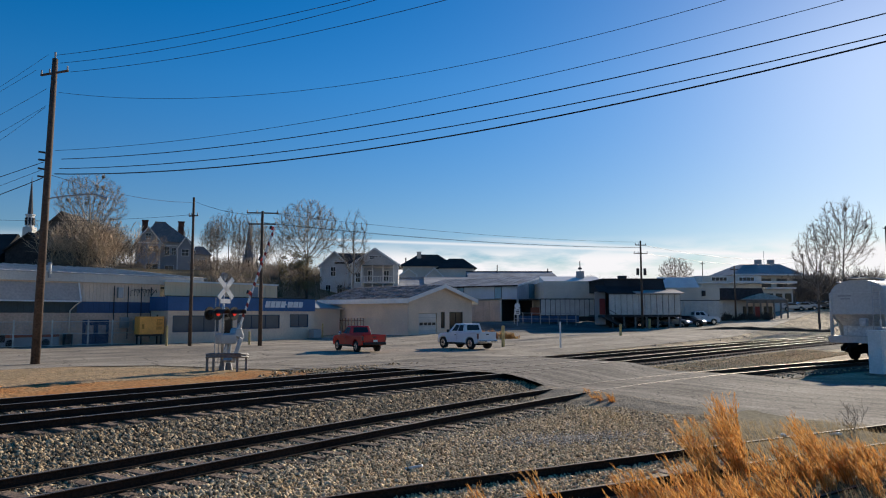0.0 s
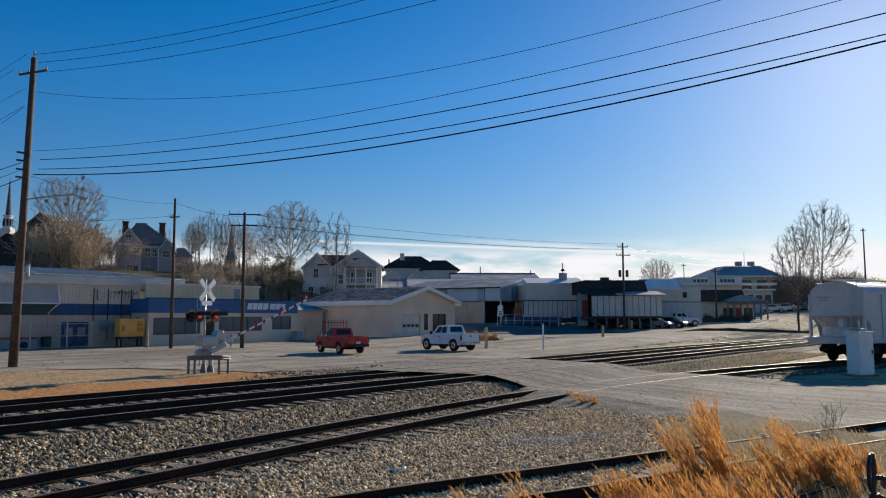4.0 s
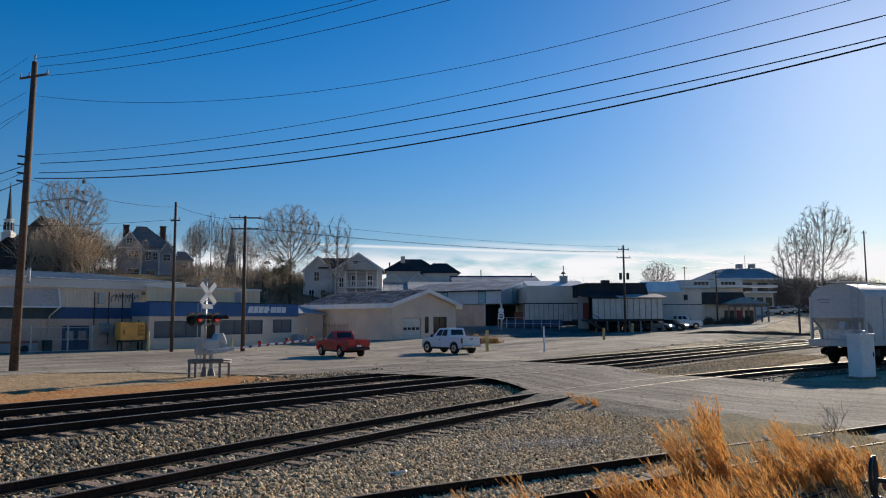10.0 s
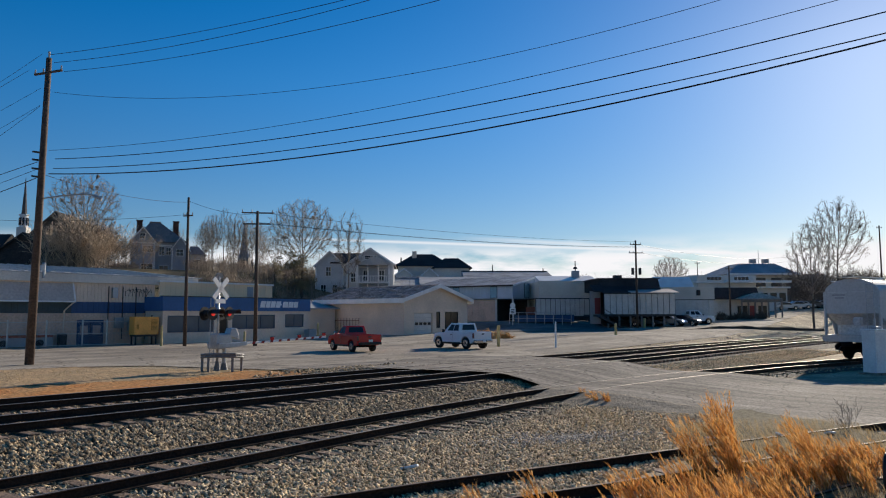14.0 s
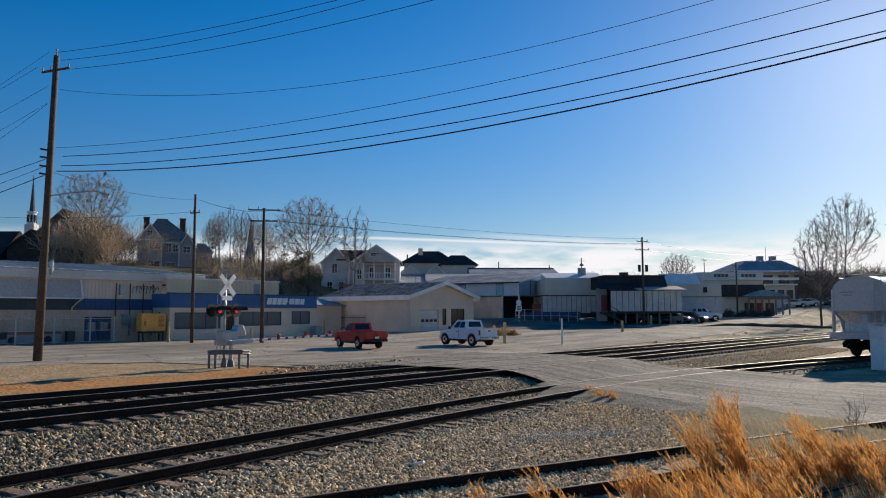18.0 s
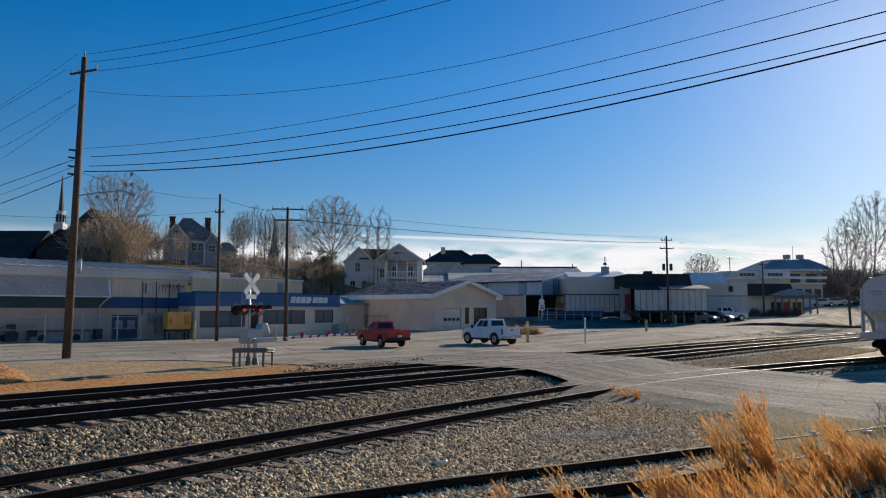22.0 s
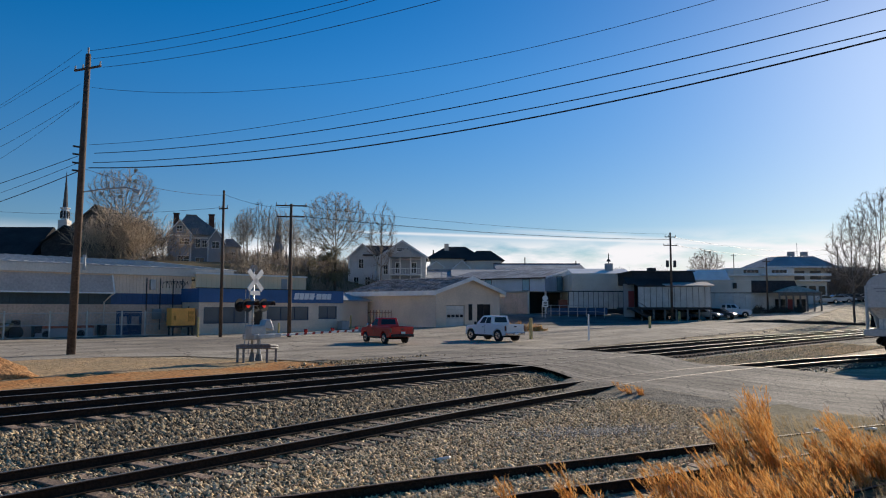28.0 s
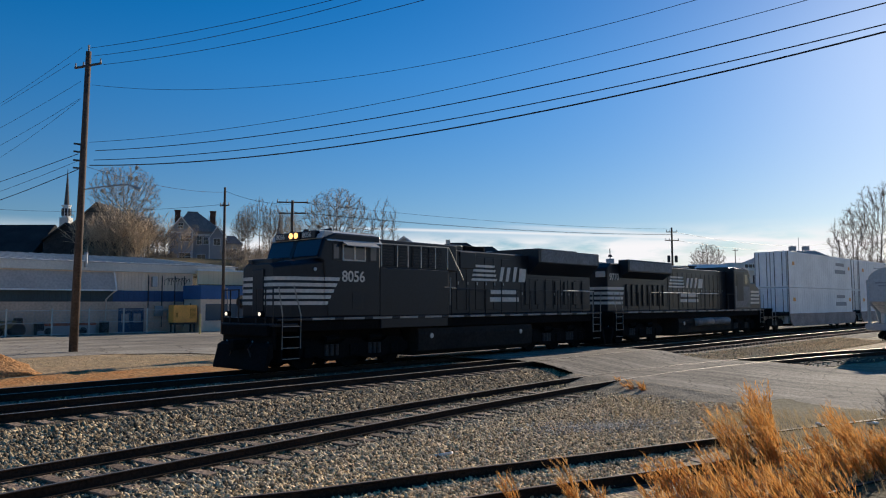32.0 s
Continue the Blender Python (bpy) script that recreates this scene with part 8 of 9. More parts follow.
def grow(rnd, height, spread, levels=5, upright=0.5, trunk=0.3, first=0.28, kids_=(11, 7, 5, 5, 3), stemf=0.78, fine=0.011, fan=(0.5, 0.95), env=None):
    """Limbs of a bare winter tree: lists of segments for trunk and for crown. spread: crown width over height."""
    stem, crown = [], []

    def limb(p, d, length, r, level):
        n = 5 if level == 0 else (4 if level < 3 else 2)
        pts, rad = [p], [r]
        for i in range(n):
            wob = 0.07 if level == 0 else 0.13 + 0.03 * level
            d = d + Vector((rnd.uniform(-wob, wob), rnd.uniform(-wob, wob), rnd.uniform(-wob, wob) * 0.6 + (0.16 * upright if level else 0.05)))
            d.normalize()
            p = p + d * (length / n)
            if env and level and i and ((p.x * p.x + p.y * p.y) / (env[1] * height) ** 2 + ((p.z / height - env[0]) / (1 - env[0])) ** 2) > rnd.uniform(0.8, 1.1):
                break
            pts.append(p)
            rad.append(max(fine * 0.8, r * (1 - 0.7 * (i + 1) / n)))
        n = len(pts) - 1
        for i in range(n):
            (stem if level == 0 else crown).append((tuple(pts[i]), tuple(pts[i + 1]), rad[i], rad[i + 1]))
        if level >= levels:
            return
        kids = kids_[min(level, len(kids_) - 1)]
        for k in range(kids):
            t = first + (1 - first) * (k + rnd.random() * 0.6) / kids if level == 0 else 0.2 + 0.8 * (k + rnd.random() * 0.8) / kids
            t = min(t, 0.99)
            i = min(int(t * n), n - 1)
            q = pts[i].lerp(pts[i + 1], t * n - i)
            axis = (pts[i + 1] - pts[i]).normalized()
            az = rnd.uniform(0, 1.2) + k * 2.4
            u = axis.orthogonal().normalized()
            side = u * math.cos(az) + axis.cross(u) * math.sin(az)
            if level == 0:
                tilt = rnd.uniform(0.75, 1.1) * (1.15 - 0.55 * upright) * (1.0 - 0.45 * t)
                ln = height * (0.30 + 0.30 * spread) * (1.05 - (0.55 if stemf > 0.6 else 0.2) * t) * rnd.uniform(0.85, 1.1)
            else:
                tilt = rnd.uniform(*fan)
                ln = length * rnd.uniform(0.42, 0.62) * (1.15 - 0.4 * t)
            nd = axis * math.cos(tilt) + side * math.sin(tilt)
            limb(q, nd.normalized(), ln, max(fine, rad[i] * (0.5 if level == 0 else 0.6)), level + 1)

    limb(Vector((0, 0, -0.3)), Vector((0, 0, 1)), height * stemf, trunk, 0)
    k = height / max(s[1][2] for s in crown)
    fix = lambda L: [((p[0] * k, p[1] * k, p[2] * k), (q[0] * k, q[1] * k, q[2] * k), a, b) for p, q, a, b in L]
    return fix(stem), fix(crown)


def bare_tree(seed, height, spread, upright, label, levels=4, trunk=0.3, kids=(11, 7, 5, 4), stemf=0.78, fine=0.016, fan=(0.4, 0.8), env=None):
    rnd = random.Random(seed)
    stem, crown = grow(rnd, height, spread, levels, upright, trunk, 0.28 if stemf > 0.6 else (0.5 if stemf > 0.35 else 0.15), kids, stemf, fine, fan, env)
    t = thing("tree", pose(0, 0, 0), label, "tree", "bare winter trees")
    s = new("trunk", twigs_mesh("trunk", stem, M["bark"], 7))
    s.parent = t
    c = new("crown", twigs_mesh("crown", crown, M["twig"], 3))
    c.parent = t
    c["label"] = "leafless crown of fine branches"
    return t


def plant(t, x, y, k=1.0, turn=0.0, z=None):
    t.matrix_basis = pose(x, y, float(ground(x, y)) if z is None else z, 0, 0, turn) @ Matrix.Diagonal((k, k, k, 1))
    return t


def crown_limbs(seed, height, low, centre, half, deep, n=900, reach=1.0, fine=0.011, twigs=2, lean=(0.0, 0.0)):
    """Limbs that fill an egg-shaped crown: each tip grows towards the free space near it, and limbs thicken where they join.
    low: where the trunk forks; centre, half, deep: the crown's middle height, half width and half height."""
    rs = np.random.RandomState(seed)
    u = rs.normal(size=(n, 3))
    u /= np.linalg.norm(u, axis=1, keepdims=True)
    goal = u * (rs.uniform(0.05, 1.0, n) ** 0.42)[:, None] * rs.uniform(0.9, 1.08, n)[:, None]
    goal = goal * np.array([half, half, deep]) + np.array([lean[0], lean[1], centre])
    stepn = 0.34 * reach
    nodes, parent = [np.array([0.0, 0.0, -0.3])], [-1]
    while nodes[-1][2] < low:
        k = nodes[-1][2] / max(low, 0.1)
        nodes.append(nodes[-1] + np.array([rs.uniform(-0.05, 0.05) + lean[0] * 0.04, rs.uniform(-0.05, 0.05) + lean[1] * 0.04, stepn * 1.6]))
        parent.append(len(nodes) - 2)
    near = np.full(n, 1e9)
    which = np.zeros(n, int)
    live = np.ones(n, bool)

    def learn(first):
        for a in range(first, len(nodes)):
            d = np.linalg.norm(goal - nodes[a], axis=1)
            better = d < near
            near[better] = d[better]
            which[better] = a

    learn(0)
    for turn in range(90):
        live &= near > 0.75 * reach
        idx = np.nonzero(live)[0]
        if not len(idx):
            break
        first = len(nodes)
        for a in np.unique(which[idx]):
            mine = idx[which[idx] == a]
            d = goal[mine] - nodes[a]
            d = (d / np.linalg.norm(d, axis=1, keepdims=True)).mean(0) + rs.normal(size=3) * 0.02 + np.array([0, 0, 0.12])
            if parent[a] >= 0:
                back = nodes[a] - nodes[parent[a]]
                d = d + 0.5 * back / max(np.linalg.norm(back), 1e-6)
            nodes.append(nodes[a] + d / max(np.linalg.norm(d), 1e-6) * stepn)
            parent.append(a)
        learn(first)
    P = np.array(nodes)
    par = np.array(parent)
    load = np.zeros(len(P))
    kids = np.zeros(len(P), int)
    for a in range(len(P) - 1, 0, -1):
        if kids[a] == 0:
            load[a] = fine ** 2.5
        load[par[a]] += load[a]
        kids[par[a]] += 1
    rad = load ** (1 / 2.5)
    stem, crown = [], []
    for a in range(1, len(P)):
        seg = (tuple(P[par[a]]), tuple(P[a]), min(rad[par[a]], rad[a] * 1.25), rad[a])
        if P[a][2] <= low + 0.01:
            stem.append((seg[0], seg[1], seg[2] * 1.4, seg[3] * 1.4))
        else:
            crown.append(seg)
        if rad[a] < fine * 3.2:
            way = P[a] - P[par[a]]
            way = way / np.linalg.norm(way)
            for k in range(twigs):
                d = way + rs.normal(size=3) * 0.33 + np.array([0, 0, 0.2])
                e = P[a] + d / np.linalg.norm(d) * rs.uniform(0.35, 0.8) * reach
                crown.append((tuple(P[a]), tuple(e), fine * 0.85, fine * 0.7))
                f_ = e + (d / np.linalg.norm(d) + rs.normal(size=3) * 0.2) * 0.35 * reach
                crown.append((tuple(e), tuple(f_), fine * 0.7, fine * 0.45))
    return stem, crown


def filled_tree(label, *shape, **more):
    stem, crown = crown_limbs(*shape, **more)
    t = thing("tree", pose(0, 0, 0), label, "tree", "bare winter trees")
    for name_, segs, sides in (("trunk", stem, 8), ("crown", crown, 3)):
        c = new(name_, twigs_mesh(name_, segs, M["bark"] if sides == 8 else M["twig"], sides))
        c.parent = t
    c["label"] = "leafless crown of fine branches"
    return t


def stand(t, X, d, k=1.0, turn=0.0):
    return plant(t, X * 0.669 + d * 0.743, -X * 0.743 + d * 0.669, k, turn)


broad = filled_tree("broad leafless oak on the slope behind the yard", 11, 15.9, 5.6, 11.2, 5.3, 4.6, n=1700, reach=0.75, fine=0.015, twigs=3)
# crown darkened in colour to look backlit
broad.children[1].data.materials[0] = M["shaded_bark"]
stand(broad, -16.2, 112.0, 1.0, 20)
slim = filled_tree("slim leafless tree with forking branches", 12, 14.5, 3.8, 10.2, 2.5, 5.0, n=620, reach=0.8, fine=0.015, twigs=3)
stand(slim, -9.2, 112.0, 1.04, 50)
tall = filled_tree("tall leafless tree with a rounded crown on the hill", 13, 17.2, 6.5, 11.8, 6.1, 5.3, n=1700, reach=0.8, fine=0.015, twigs=3)
stand(tall, -56.2, 130.0, 1.0, 0)
street = filled_tree("tall leafless street tree with a round crown beside the road", 14, 20.5, 7.0, 14.6, 5.4, 6.4, n=1500, reach=0.85, fine=0.0135, twigs=3)
stand(street, 75.9, 129.0, 1.0, 10)
oval = filled_tree("leafless street tree with an oval crown beside the road", 18, 13.4, 4.0, 8.9, 3.0, 4.7, n=1200, reach=0.64, fine=0.0105, twigs=3)
stand(oval, 56.9, 103.5, 1.125, 40)
# street crowns get the darker bark as backlit trees
for t in (street, oval):
    t.children[1].data.materials[0] = M["shaded_bark"]


def another(t, x, y, k, turn, z=None):
    o = copy_thing(t, pose(0, 0, 0))
    return plant(o, x, y, k, turn, z)


rng = random.Random(21)
for i in range(16):
    X = -78 + i * 3.1 + rng.uniform(-0.9, 0.9)          # metres to the right of the view's axis, behind the hill house
    d = rng.uniform(162, 190)
    x, y = X * 0.669 + d * 0.743, -X * 0.743 + d * 0.669
    another(slim, x, y, rng.uniform(0.6, 0.85), rng.uniform(0, 360))
for X, d, k in ((-35.2, 134, 0.70), (-32.6, 131, 0.74), (-37.0, 140, 0.66), (-26.5, 126, 0.6), (-22.0, 122, 0.55), (-33.8, 126, 0.62), (-31.0, 138, 0.72), (-28.6, 135, 0.66), (-36.0, 132, 0.6), (-30.0, 128, 0.68)):
    another(slim, X * 0.669 + d * 0.743, -X * 0.743 + d * 0.669, k, rng.uniform(0, 360))
for X, d, k in ((70, 200, 0.55), (78, 205, 0.4), (48, 190, 0.4), (54, 195, 0.35), (120, 190, 0.55), (128, 180, 0.6), (112, 170, 0.5), (104, 150, 0.55), (98, 140, 0.6), (60, 170, 0.76), (50.5, 215, 0.6)):
    another(broad, X * 0.669 + d * 0.743, -X * 0.743 + d * 0.669, k, rng.uniform(0, 360))


def brush(name, spots, seed, label, material, stems, tall_, wide):
    """Winter thicket: many thin forked stems, one uncountable mass."""
    rnd = random.Random(seed)
    segs = []
    for x, y, k in spots:
        z = float(ground(x, y))
        for i in range(stems):
            a, r = rnd.uniform(0, 6.28), rnd.uniform(0, wide) * k
            p = Vector((x + r * math.cos(a), y + r * math.sin(a), z - 0.1))
            h = tall_ * k * rnd.uniform(0.5, 1.05) * (1 - 0.35 * r / (wide * k + 0.01))
            d = Vector((rnd.uniform(-0.3, 0.3), rnd.uniform(-0.3, 0.3), 1)).normalized()
            q = p + d * h * 0.55
            segs.append((tuple(p), tuple(q), 0.03, 0.016))
            for j in range(4):
                s = p.lerp(q, rnd.uniform(0.45, 1.0))
                e = s + Vector((rnd.uniform(-0.5, 0.5), rnd.uniform(-0.5, 0.5), rnd.uniform(0.35, 1.0))) * h * 0.38
                segs.append((tuple(s), tuple(e), 0.02, 0.012))
                f = s.lerp(e, 0.5) + Vector((rnd.uniform(-0.4, 0.4), rnd.uniform(-0.4, 0.4), rnd.uniform(0.1, 0.6))) * h * 0.25
                segs.append((tuple(s.lerp(e, 0.5)), tuple(f), 0.014, 0.01))
    return tagged(new(name, twigs_mesh(name, segs, material, 3)), label, "brush", "", "stuff")


thick = bare_tree(15, 7.5, 1.2, 0.55, "tan leafless thicket tree on the hillside", 3, 0.12, (10, 5, 4), 0.3, 0.03, (0.4, 0.9))
dusky = bare_tree(16, 7.5, 1.2, 0.5, "dark leafless thicket tree on the hillside", 3, 0.14, (9, 6, 3), 0.35, 0.034, (0.45, 0.95))
for ch in thick.children:
    ch.data.materials[0] = M["brush"]
for ch in dusky.children:
    ch.data.materials[0] = M["bark"]
for i in range(34):
    X, d = -53.0 + i * 0.31 + rng.uniform(-0.5, 0.5), rng.uniform(106, 124)
    x, y = X * 0.669 + d * 0.743, -X * 0.743 + d * 0.669
    k = rng.uniform(0.75, 1.15) * (1.0 if X < -46 else 0.75)
    if i == 1:
        plant(dusky, x, y, k, 40)
    elif i:
        another(dusky if i % 3 == 1 else thick, x, y, k, rng.uniform(0, 360))
    else:
        plant(thick, x, y, k, 0)
spots = []
for i in range(36):
    X, d = rng.uniform(-54, -42.5), rng.uniform(108, 122)
    spots.append((X * 0.669 + d * 0.743, -X * 0.743 + d * 0.669, rng.uniform(0.7, 1.25) * (1.1 if X < -46 else 0.7)))
brush("hill_brush", spots, 31, "low brown scrub under the thicket trees", M["twig"], 22, 2.6, 2.1)
spots = []
for i in range(60):
    X, d = rng.uniform(-32, -4), rng.uniform(100, 116)
    spots.append((X * 0.669 + d * 0.743, -X * 0.743 + d * 0.669, rng.uniform(0.6, 1.0)))
for i in range(46):
    X, d = rng.uniform(-36, -17), rng.uniform(117, 136)
    spots.append((X * 0.669 + d * 0.743, -X * 0.743 + d * 0.669, rng.uniform(0.9, 1.5)))
for i in range(40):
    X, d = rng.uniform(-30, -11), rng.uniform(108, 118)
    spots.append((X * 0.669 + d * 0.743, -X * 0.743 + d * 0.669, rng.uniform(0.8, 1.25)))
for i in range(44):
    X, d = rng.uniform(-30, -10), rng.uniform(122, 140)
    spots.append((X * 0.669 + d * 0.743, -X * 0.743 + d * 0.669, rng.uniform(0.9, 1.3)))
brush("yard_brush", spots, 32, "brown winter scrub between the houses and the yard", M["scrub"], 16, 3.4, 1.7)
spots = []
for i in range(130):
    X, d = rng.uniform(88, 190), rng.uniform(150, 260)
    spots.append((X * 0.669 + d * 0.743, -X * 0.743 + d * 0.669, rng.uniform(0.8, 1.5)))
for i in range(100):
    X, d = rng.uniform(40, 94), rng.uniform(230, 260)
    spots.append((X * 0.669 + d * 0.743, -X * 0.743 + d * 0.669, rng.uniform(1.0, 1.45)))
for i in range(110):
    X, d = rng.uniform(-130, -28), rng.uniform(195, 235)
    spots.append((X * 0.669 + d * 0.743, -X * 0.743 + d * 0.669, rng.uniform(0.8, 1.4)))
for i in range(70):
    X, d = rng.uniform(84, 120), rng.uniform(148, 172)
    spots.append((X * 0.669 + d * 0.743, -X * 0.743 + d * 0.669, rng.uniform(0.7, 1.15)))
brush("far_woods", spots, 33, "far leafless woods along the skyline", M["twig"], 34, 9.5, 3.2)


for i in range(22):
    X, d = 77 + i * 1.1 + rng.uniform(-0.6, 0.6), rng.uniform(140, 152)
    another(dusky, X * 0.669 + d * 0.743, -X * 0.743 + d * 0.669, rng.uniform(0.85, 1.2), rng.uniform(0, 360))


def leaf_cloud(name, rnd, blobs, n, size, material, parent=None):
    """Small two-triangle leaves thrown round the given centres (x, y, z, radius)."""
    V = np.zeros((n, 4, 3))
    for i in range(n):
        cx, cy, cz, r = rnd.choice(blobs)
        d = Vector((rnd.gauss(0, 1), rnd.gauss(0, 1), rnd.gauss(0, 1))).normalized() * r * rnd.uniform(0.55, 1.03)
        p = Vector((cx, cy, cz)) + d
        a = Vector((rnd.gauss(0, 1), rnd.gauss(0, 1), rnd.gauss(0, 1))).normalized() * size * rnd.uniform(0.6, 1.3)
        b = a.orthogonal().normalized() * a.length * 0.5
        V[i] = (p - a, p - b, p + a, p + b)
    f = np.arange(n * 4).reshape(n, 4)
    ob = new(name, fast_mesh(name, V.reshape(-1, 3), f, material))
    ob.parent = parent
    return ob


M["cedar"] = mat("brownish evergreen leaves", (0.20, 0.17, 0.08), 0.85, 0, 0.35, 1.2, 0.25, 5.0, 0.0, stain=(0.19, 0.13, 0.07))


def evergreen(x, y, h, w, seed):
    rnd = random.Random(seed)
    z = float(ground(x, y))
    t = thing("tree", pose(x, y, z), "round dark evergreen tree with brown-tinged foliage", "tree", "evergreens")
    part("trunk", rd((0, 0, -0.3), (0.1, 0, h * 0.6), 0.25, 0.1, 8), M["bark"], t)
    blobs = []
    for i in range(34):
        a, r = rnd.uniform(0, 6.28), w * math.sqrt(rnd.random()) * 0.8
        zz = rnd.uniform(0.32, 0.95) * h
        r *= math.sqrt(max(0.1, 1 - ((zz / h - 0.55) / 0.5) ** 2))
        blobs.append((r * math.cos(a), r * math.sin(a), zz, rnd.uniform(0.5, 1.0)))
    leaf_cloud("crown", rnd, blobs, 7000, 0.12, M["cedar"], t)
    stem, crown = grow(random.Random(seed + 1), h * 0.95, 1.0, 3, 0.4, 0.15)
    c = new("limb", twigs_mesh("limb", crown, M["bark"], 3))
    c.parent = t


evergreen(71.0, 87.05, 8.4, 3.7, 41)
evergreen(126.8, 46.4, 2.6, 1.7, 43)


# loose ballast stones lying on the near beds, too many to count
def stones(name, n, place, size, label, seed):
    rs = np.random.RandomState(seed)
    base = np.array([(1, 0, 0), (-1, 0, 0), (0, 1, 0), (0, -1, 0), (0, 0, 1), (0, 0, -1)], float)
    tri = np.array([(0, 2, 4), (2, 1, 4), (1, 3, 4), (3, 0, 4), (2, 0, 5), (1, 2, 5), (3, 1, 5), (0, 3, 5)])
    c = place(rs, n)
    s = size * rs.uniform(0.55, 1.35, (n, 1, 1)) * rs.uniform(0.65, 1.2, (n, 6, 1))
    v = base[None] * s * rs.uniform(0.7, 1.2, (n, 1, 3)) + rs.normal(0, size * 0.14, (n, 6, 3))
    ang = rs.uniform(0, 6.28, n)
    tilt = rs.uniform(-0.8, 0.8, n)
    ca, sa, ct, st = np.cos(ang), np.sin(ang), np.cos(tilt), np.sin(tilt)
    x = v[..., 0] * ca[:, None] - v[..., 1] * sa[:, None]
    y = v[..., 0] * sa[:, None] + v[..., 1] * ca[:, None]
    y2 = y * ct[:, None] - v[..., 2] * st[:, None]
    z = y * st[:, None] + v[..., 2] * ct[:, None]
    v = np.stack([x, y2, z], -1) + c[:, None, :]
    f = (np.arange(n)[:, None, None] * 6 + tri[None]).reshape(-1, 3)
    return tagged(new(name, fast_mesh(name, v.reshape(-1, 3), f, M["stone_pieces"])), label, "gravel", "", "stuff")


def island_mat(name, colors, rough=0.9, thin=0.0):
    m = bpy.data.materials.new(name)
    m.use_nodes = True
    n, l = m.node_tree.nodes, m.node_tree.links
    b = n["Principled BSDF"]
    b.inputs["Roughness"].default_value, b.inputs["Specular IOR Level"].default_value = rough, 0.25
    g = n.new("ShaderNodeNewGeometry")
    ramp = n.new("ShaderNodeValToRGB")
    ramp.color_ramp.elements[0].color, ramp.color_ramp.elements[1].color = (*colors[0], 1), (*colors[-1], 1)
    for i, c in enumerate(colors[1:-1]):
        ramp.color_ramp.elements.new((i + 1) / (len(colors) - 1)).color = (*c, 1)
    l.new(g.outputs["Random Per Island"], ramp.inputs[0])
    l.new(ramp.outputs[0], b.inputs["Base Color"])
    if thin:
        tr = n.new("ShaderNodeBsdfTranslucent")
        l.new(ramp.outputs[0], tr.inputs["Color"])
        mx = n.new("ShaderNodeMixShader")
        mx.inputs[0].default_value = thin
        l.new(b.outputs[0], mx.inputs[1])
        l.new(tr.outputs[0], mx.inputs[2])
        l.new(mx.outputs[0], n["Material Output"].inputs["Surface"])
    return m


M["stone_pieces"] = island_mat("loose crushed stone", [(0.04, 0.029, 0.017), (0.26, 0.184, 0.102), (0.48, 0.35, 0.2), (0.75, 0.565, 0.335)])


def on_main(rs, n):
    x, y = rs.uniform(-8, 23.2, n), rs.uniform(13.3, 15.8, n)
    k = rs.rand(n) < 0.36
    y[k] = rs.choice([16.75, 17.75, 18.5, 19.1, 19.7, 20.5, 21.4, 22.6, 23.4], k.sum()) + rs.uniform(-0.28, 0.28, k.sum())
    return np.stack([x, y, ground(x, y) + np.where(y > 15.5, -0.005, 0.02)], -1)


def on_right(rs, n):
    x, y = rs.uniform(33.5, 60, n), rs.uniform(12.2, 15.5, n)
    y = y + bend(x)
    return np.stack([x, y, ground(x, y) + 0.03], -1)


def on_siding(rs, n):
    near = np.nonzero((sid_pts[:, 0] > -6) & (sid_pts[:, 0] < 24))[0]
    i = np.where(rs.rand(n) < 0.85, rs.choice(near, n), rs.randint(0, len(sid_pts), n))
    x, y = sid_pts[i, 0] + rs.uniform(-0.4, 0.4, n), sid_pts[i, 1] + rs.uniform(-1.9, 1.9, n)
    ok = (x < 23.5) | (x > 33)
    x, y = x[ok], y[ok]
    extra = n - len(x)
    x, y = np.concatenate([x, x[:extra]]), np.concatenate([y, y[:extra] + 0.03])
    return np.stack([x, y, np.full(n, -0.54)], -1)


def on_gravel(rs, n):
    x = rs.uniform(2, 21, n)
    y = rs.uniform(0, 1, n) * (10.6 - 5.5) + 5.5 + (x - 2) * 0.03
    return np.stack([x, y, ground(x, y) + 0.01], -1)


stones("ballast_stones", 58000, on_main, 0.061, "loose grey ballast stones along the running line", 51)
def by_signal(rs, n):
    x, y = rs.uniform(18.5, 26.5, n), rs.normal(24.6, 0.5, n)
    return np.stack([x, y, ground(x, y) + 0.03], -1)


stones("rubble_stones", 260, by_signal, 0.07, "pale broken stones round the signal's foot", 55)
M["stone_pieces"] = island_mat("pale crushed stone of the siding", [(0.07, 0.052, 0.031), (0.34, 0.255, 0.15), (0.58, 0.45, 0.27), (0.80, 0.63, 0.40)])
stones("siding_stones", 24000, on_siding, 0.052, "grey stones between the rusty siding rails", 53)
M["stone_pieces"] = island_mat("tan gravel pieces", [(0.17, 0.117, 0.06), (0.54, 0.38, 0.202), (0.80, 0.585, 0.325), (0.90, 0.69, 0.43)])
stones("yard_stones", 16000, on_right, 0.05, "loose pale ballast stones beyond the crossing", 52)
stones("gravel_stones", 40000, on_gravel, 0.042, "tan gravel stones between the tracks", 54)


def on_patch(rs, n):
    a, r = rs.uniform(0, 6.28, n), np.abs(rs.normal(0, 0.55, n))
    x, y = 14.9 + r * np.cos(a) * 2.6 * 0.85, 8.75 + r * np.sin(a) * 0.9 - r * np.cos(a) * 0.9
    return np.stack([x, y, ground(x, y) + 0.035], -1)


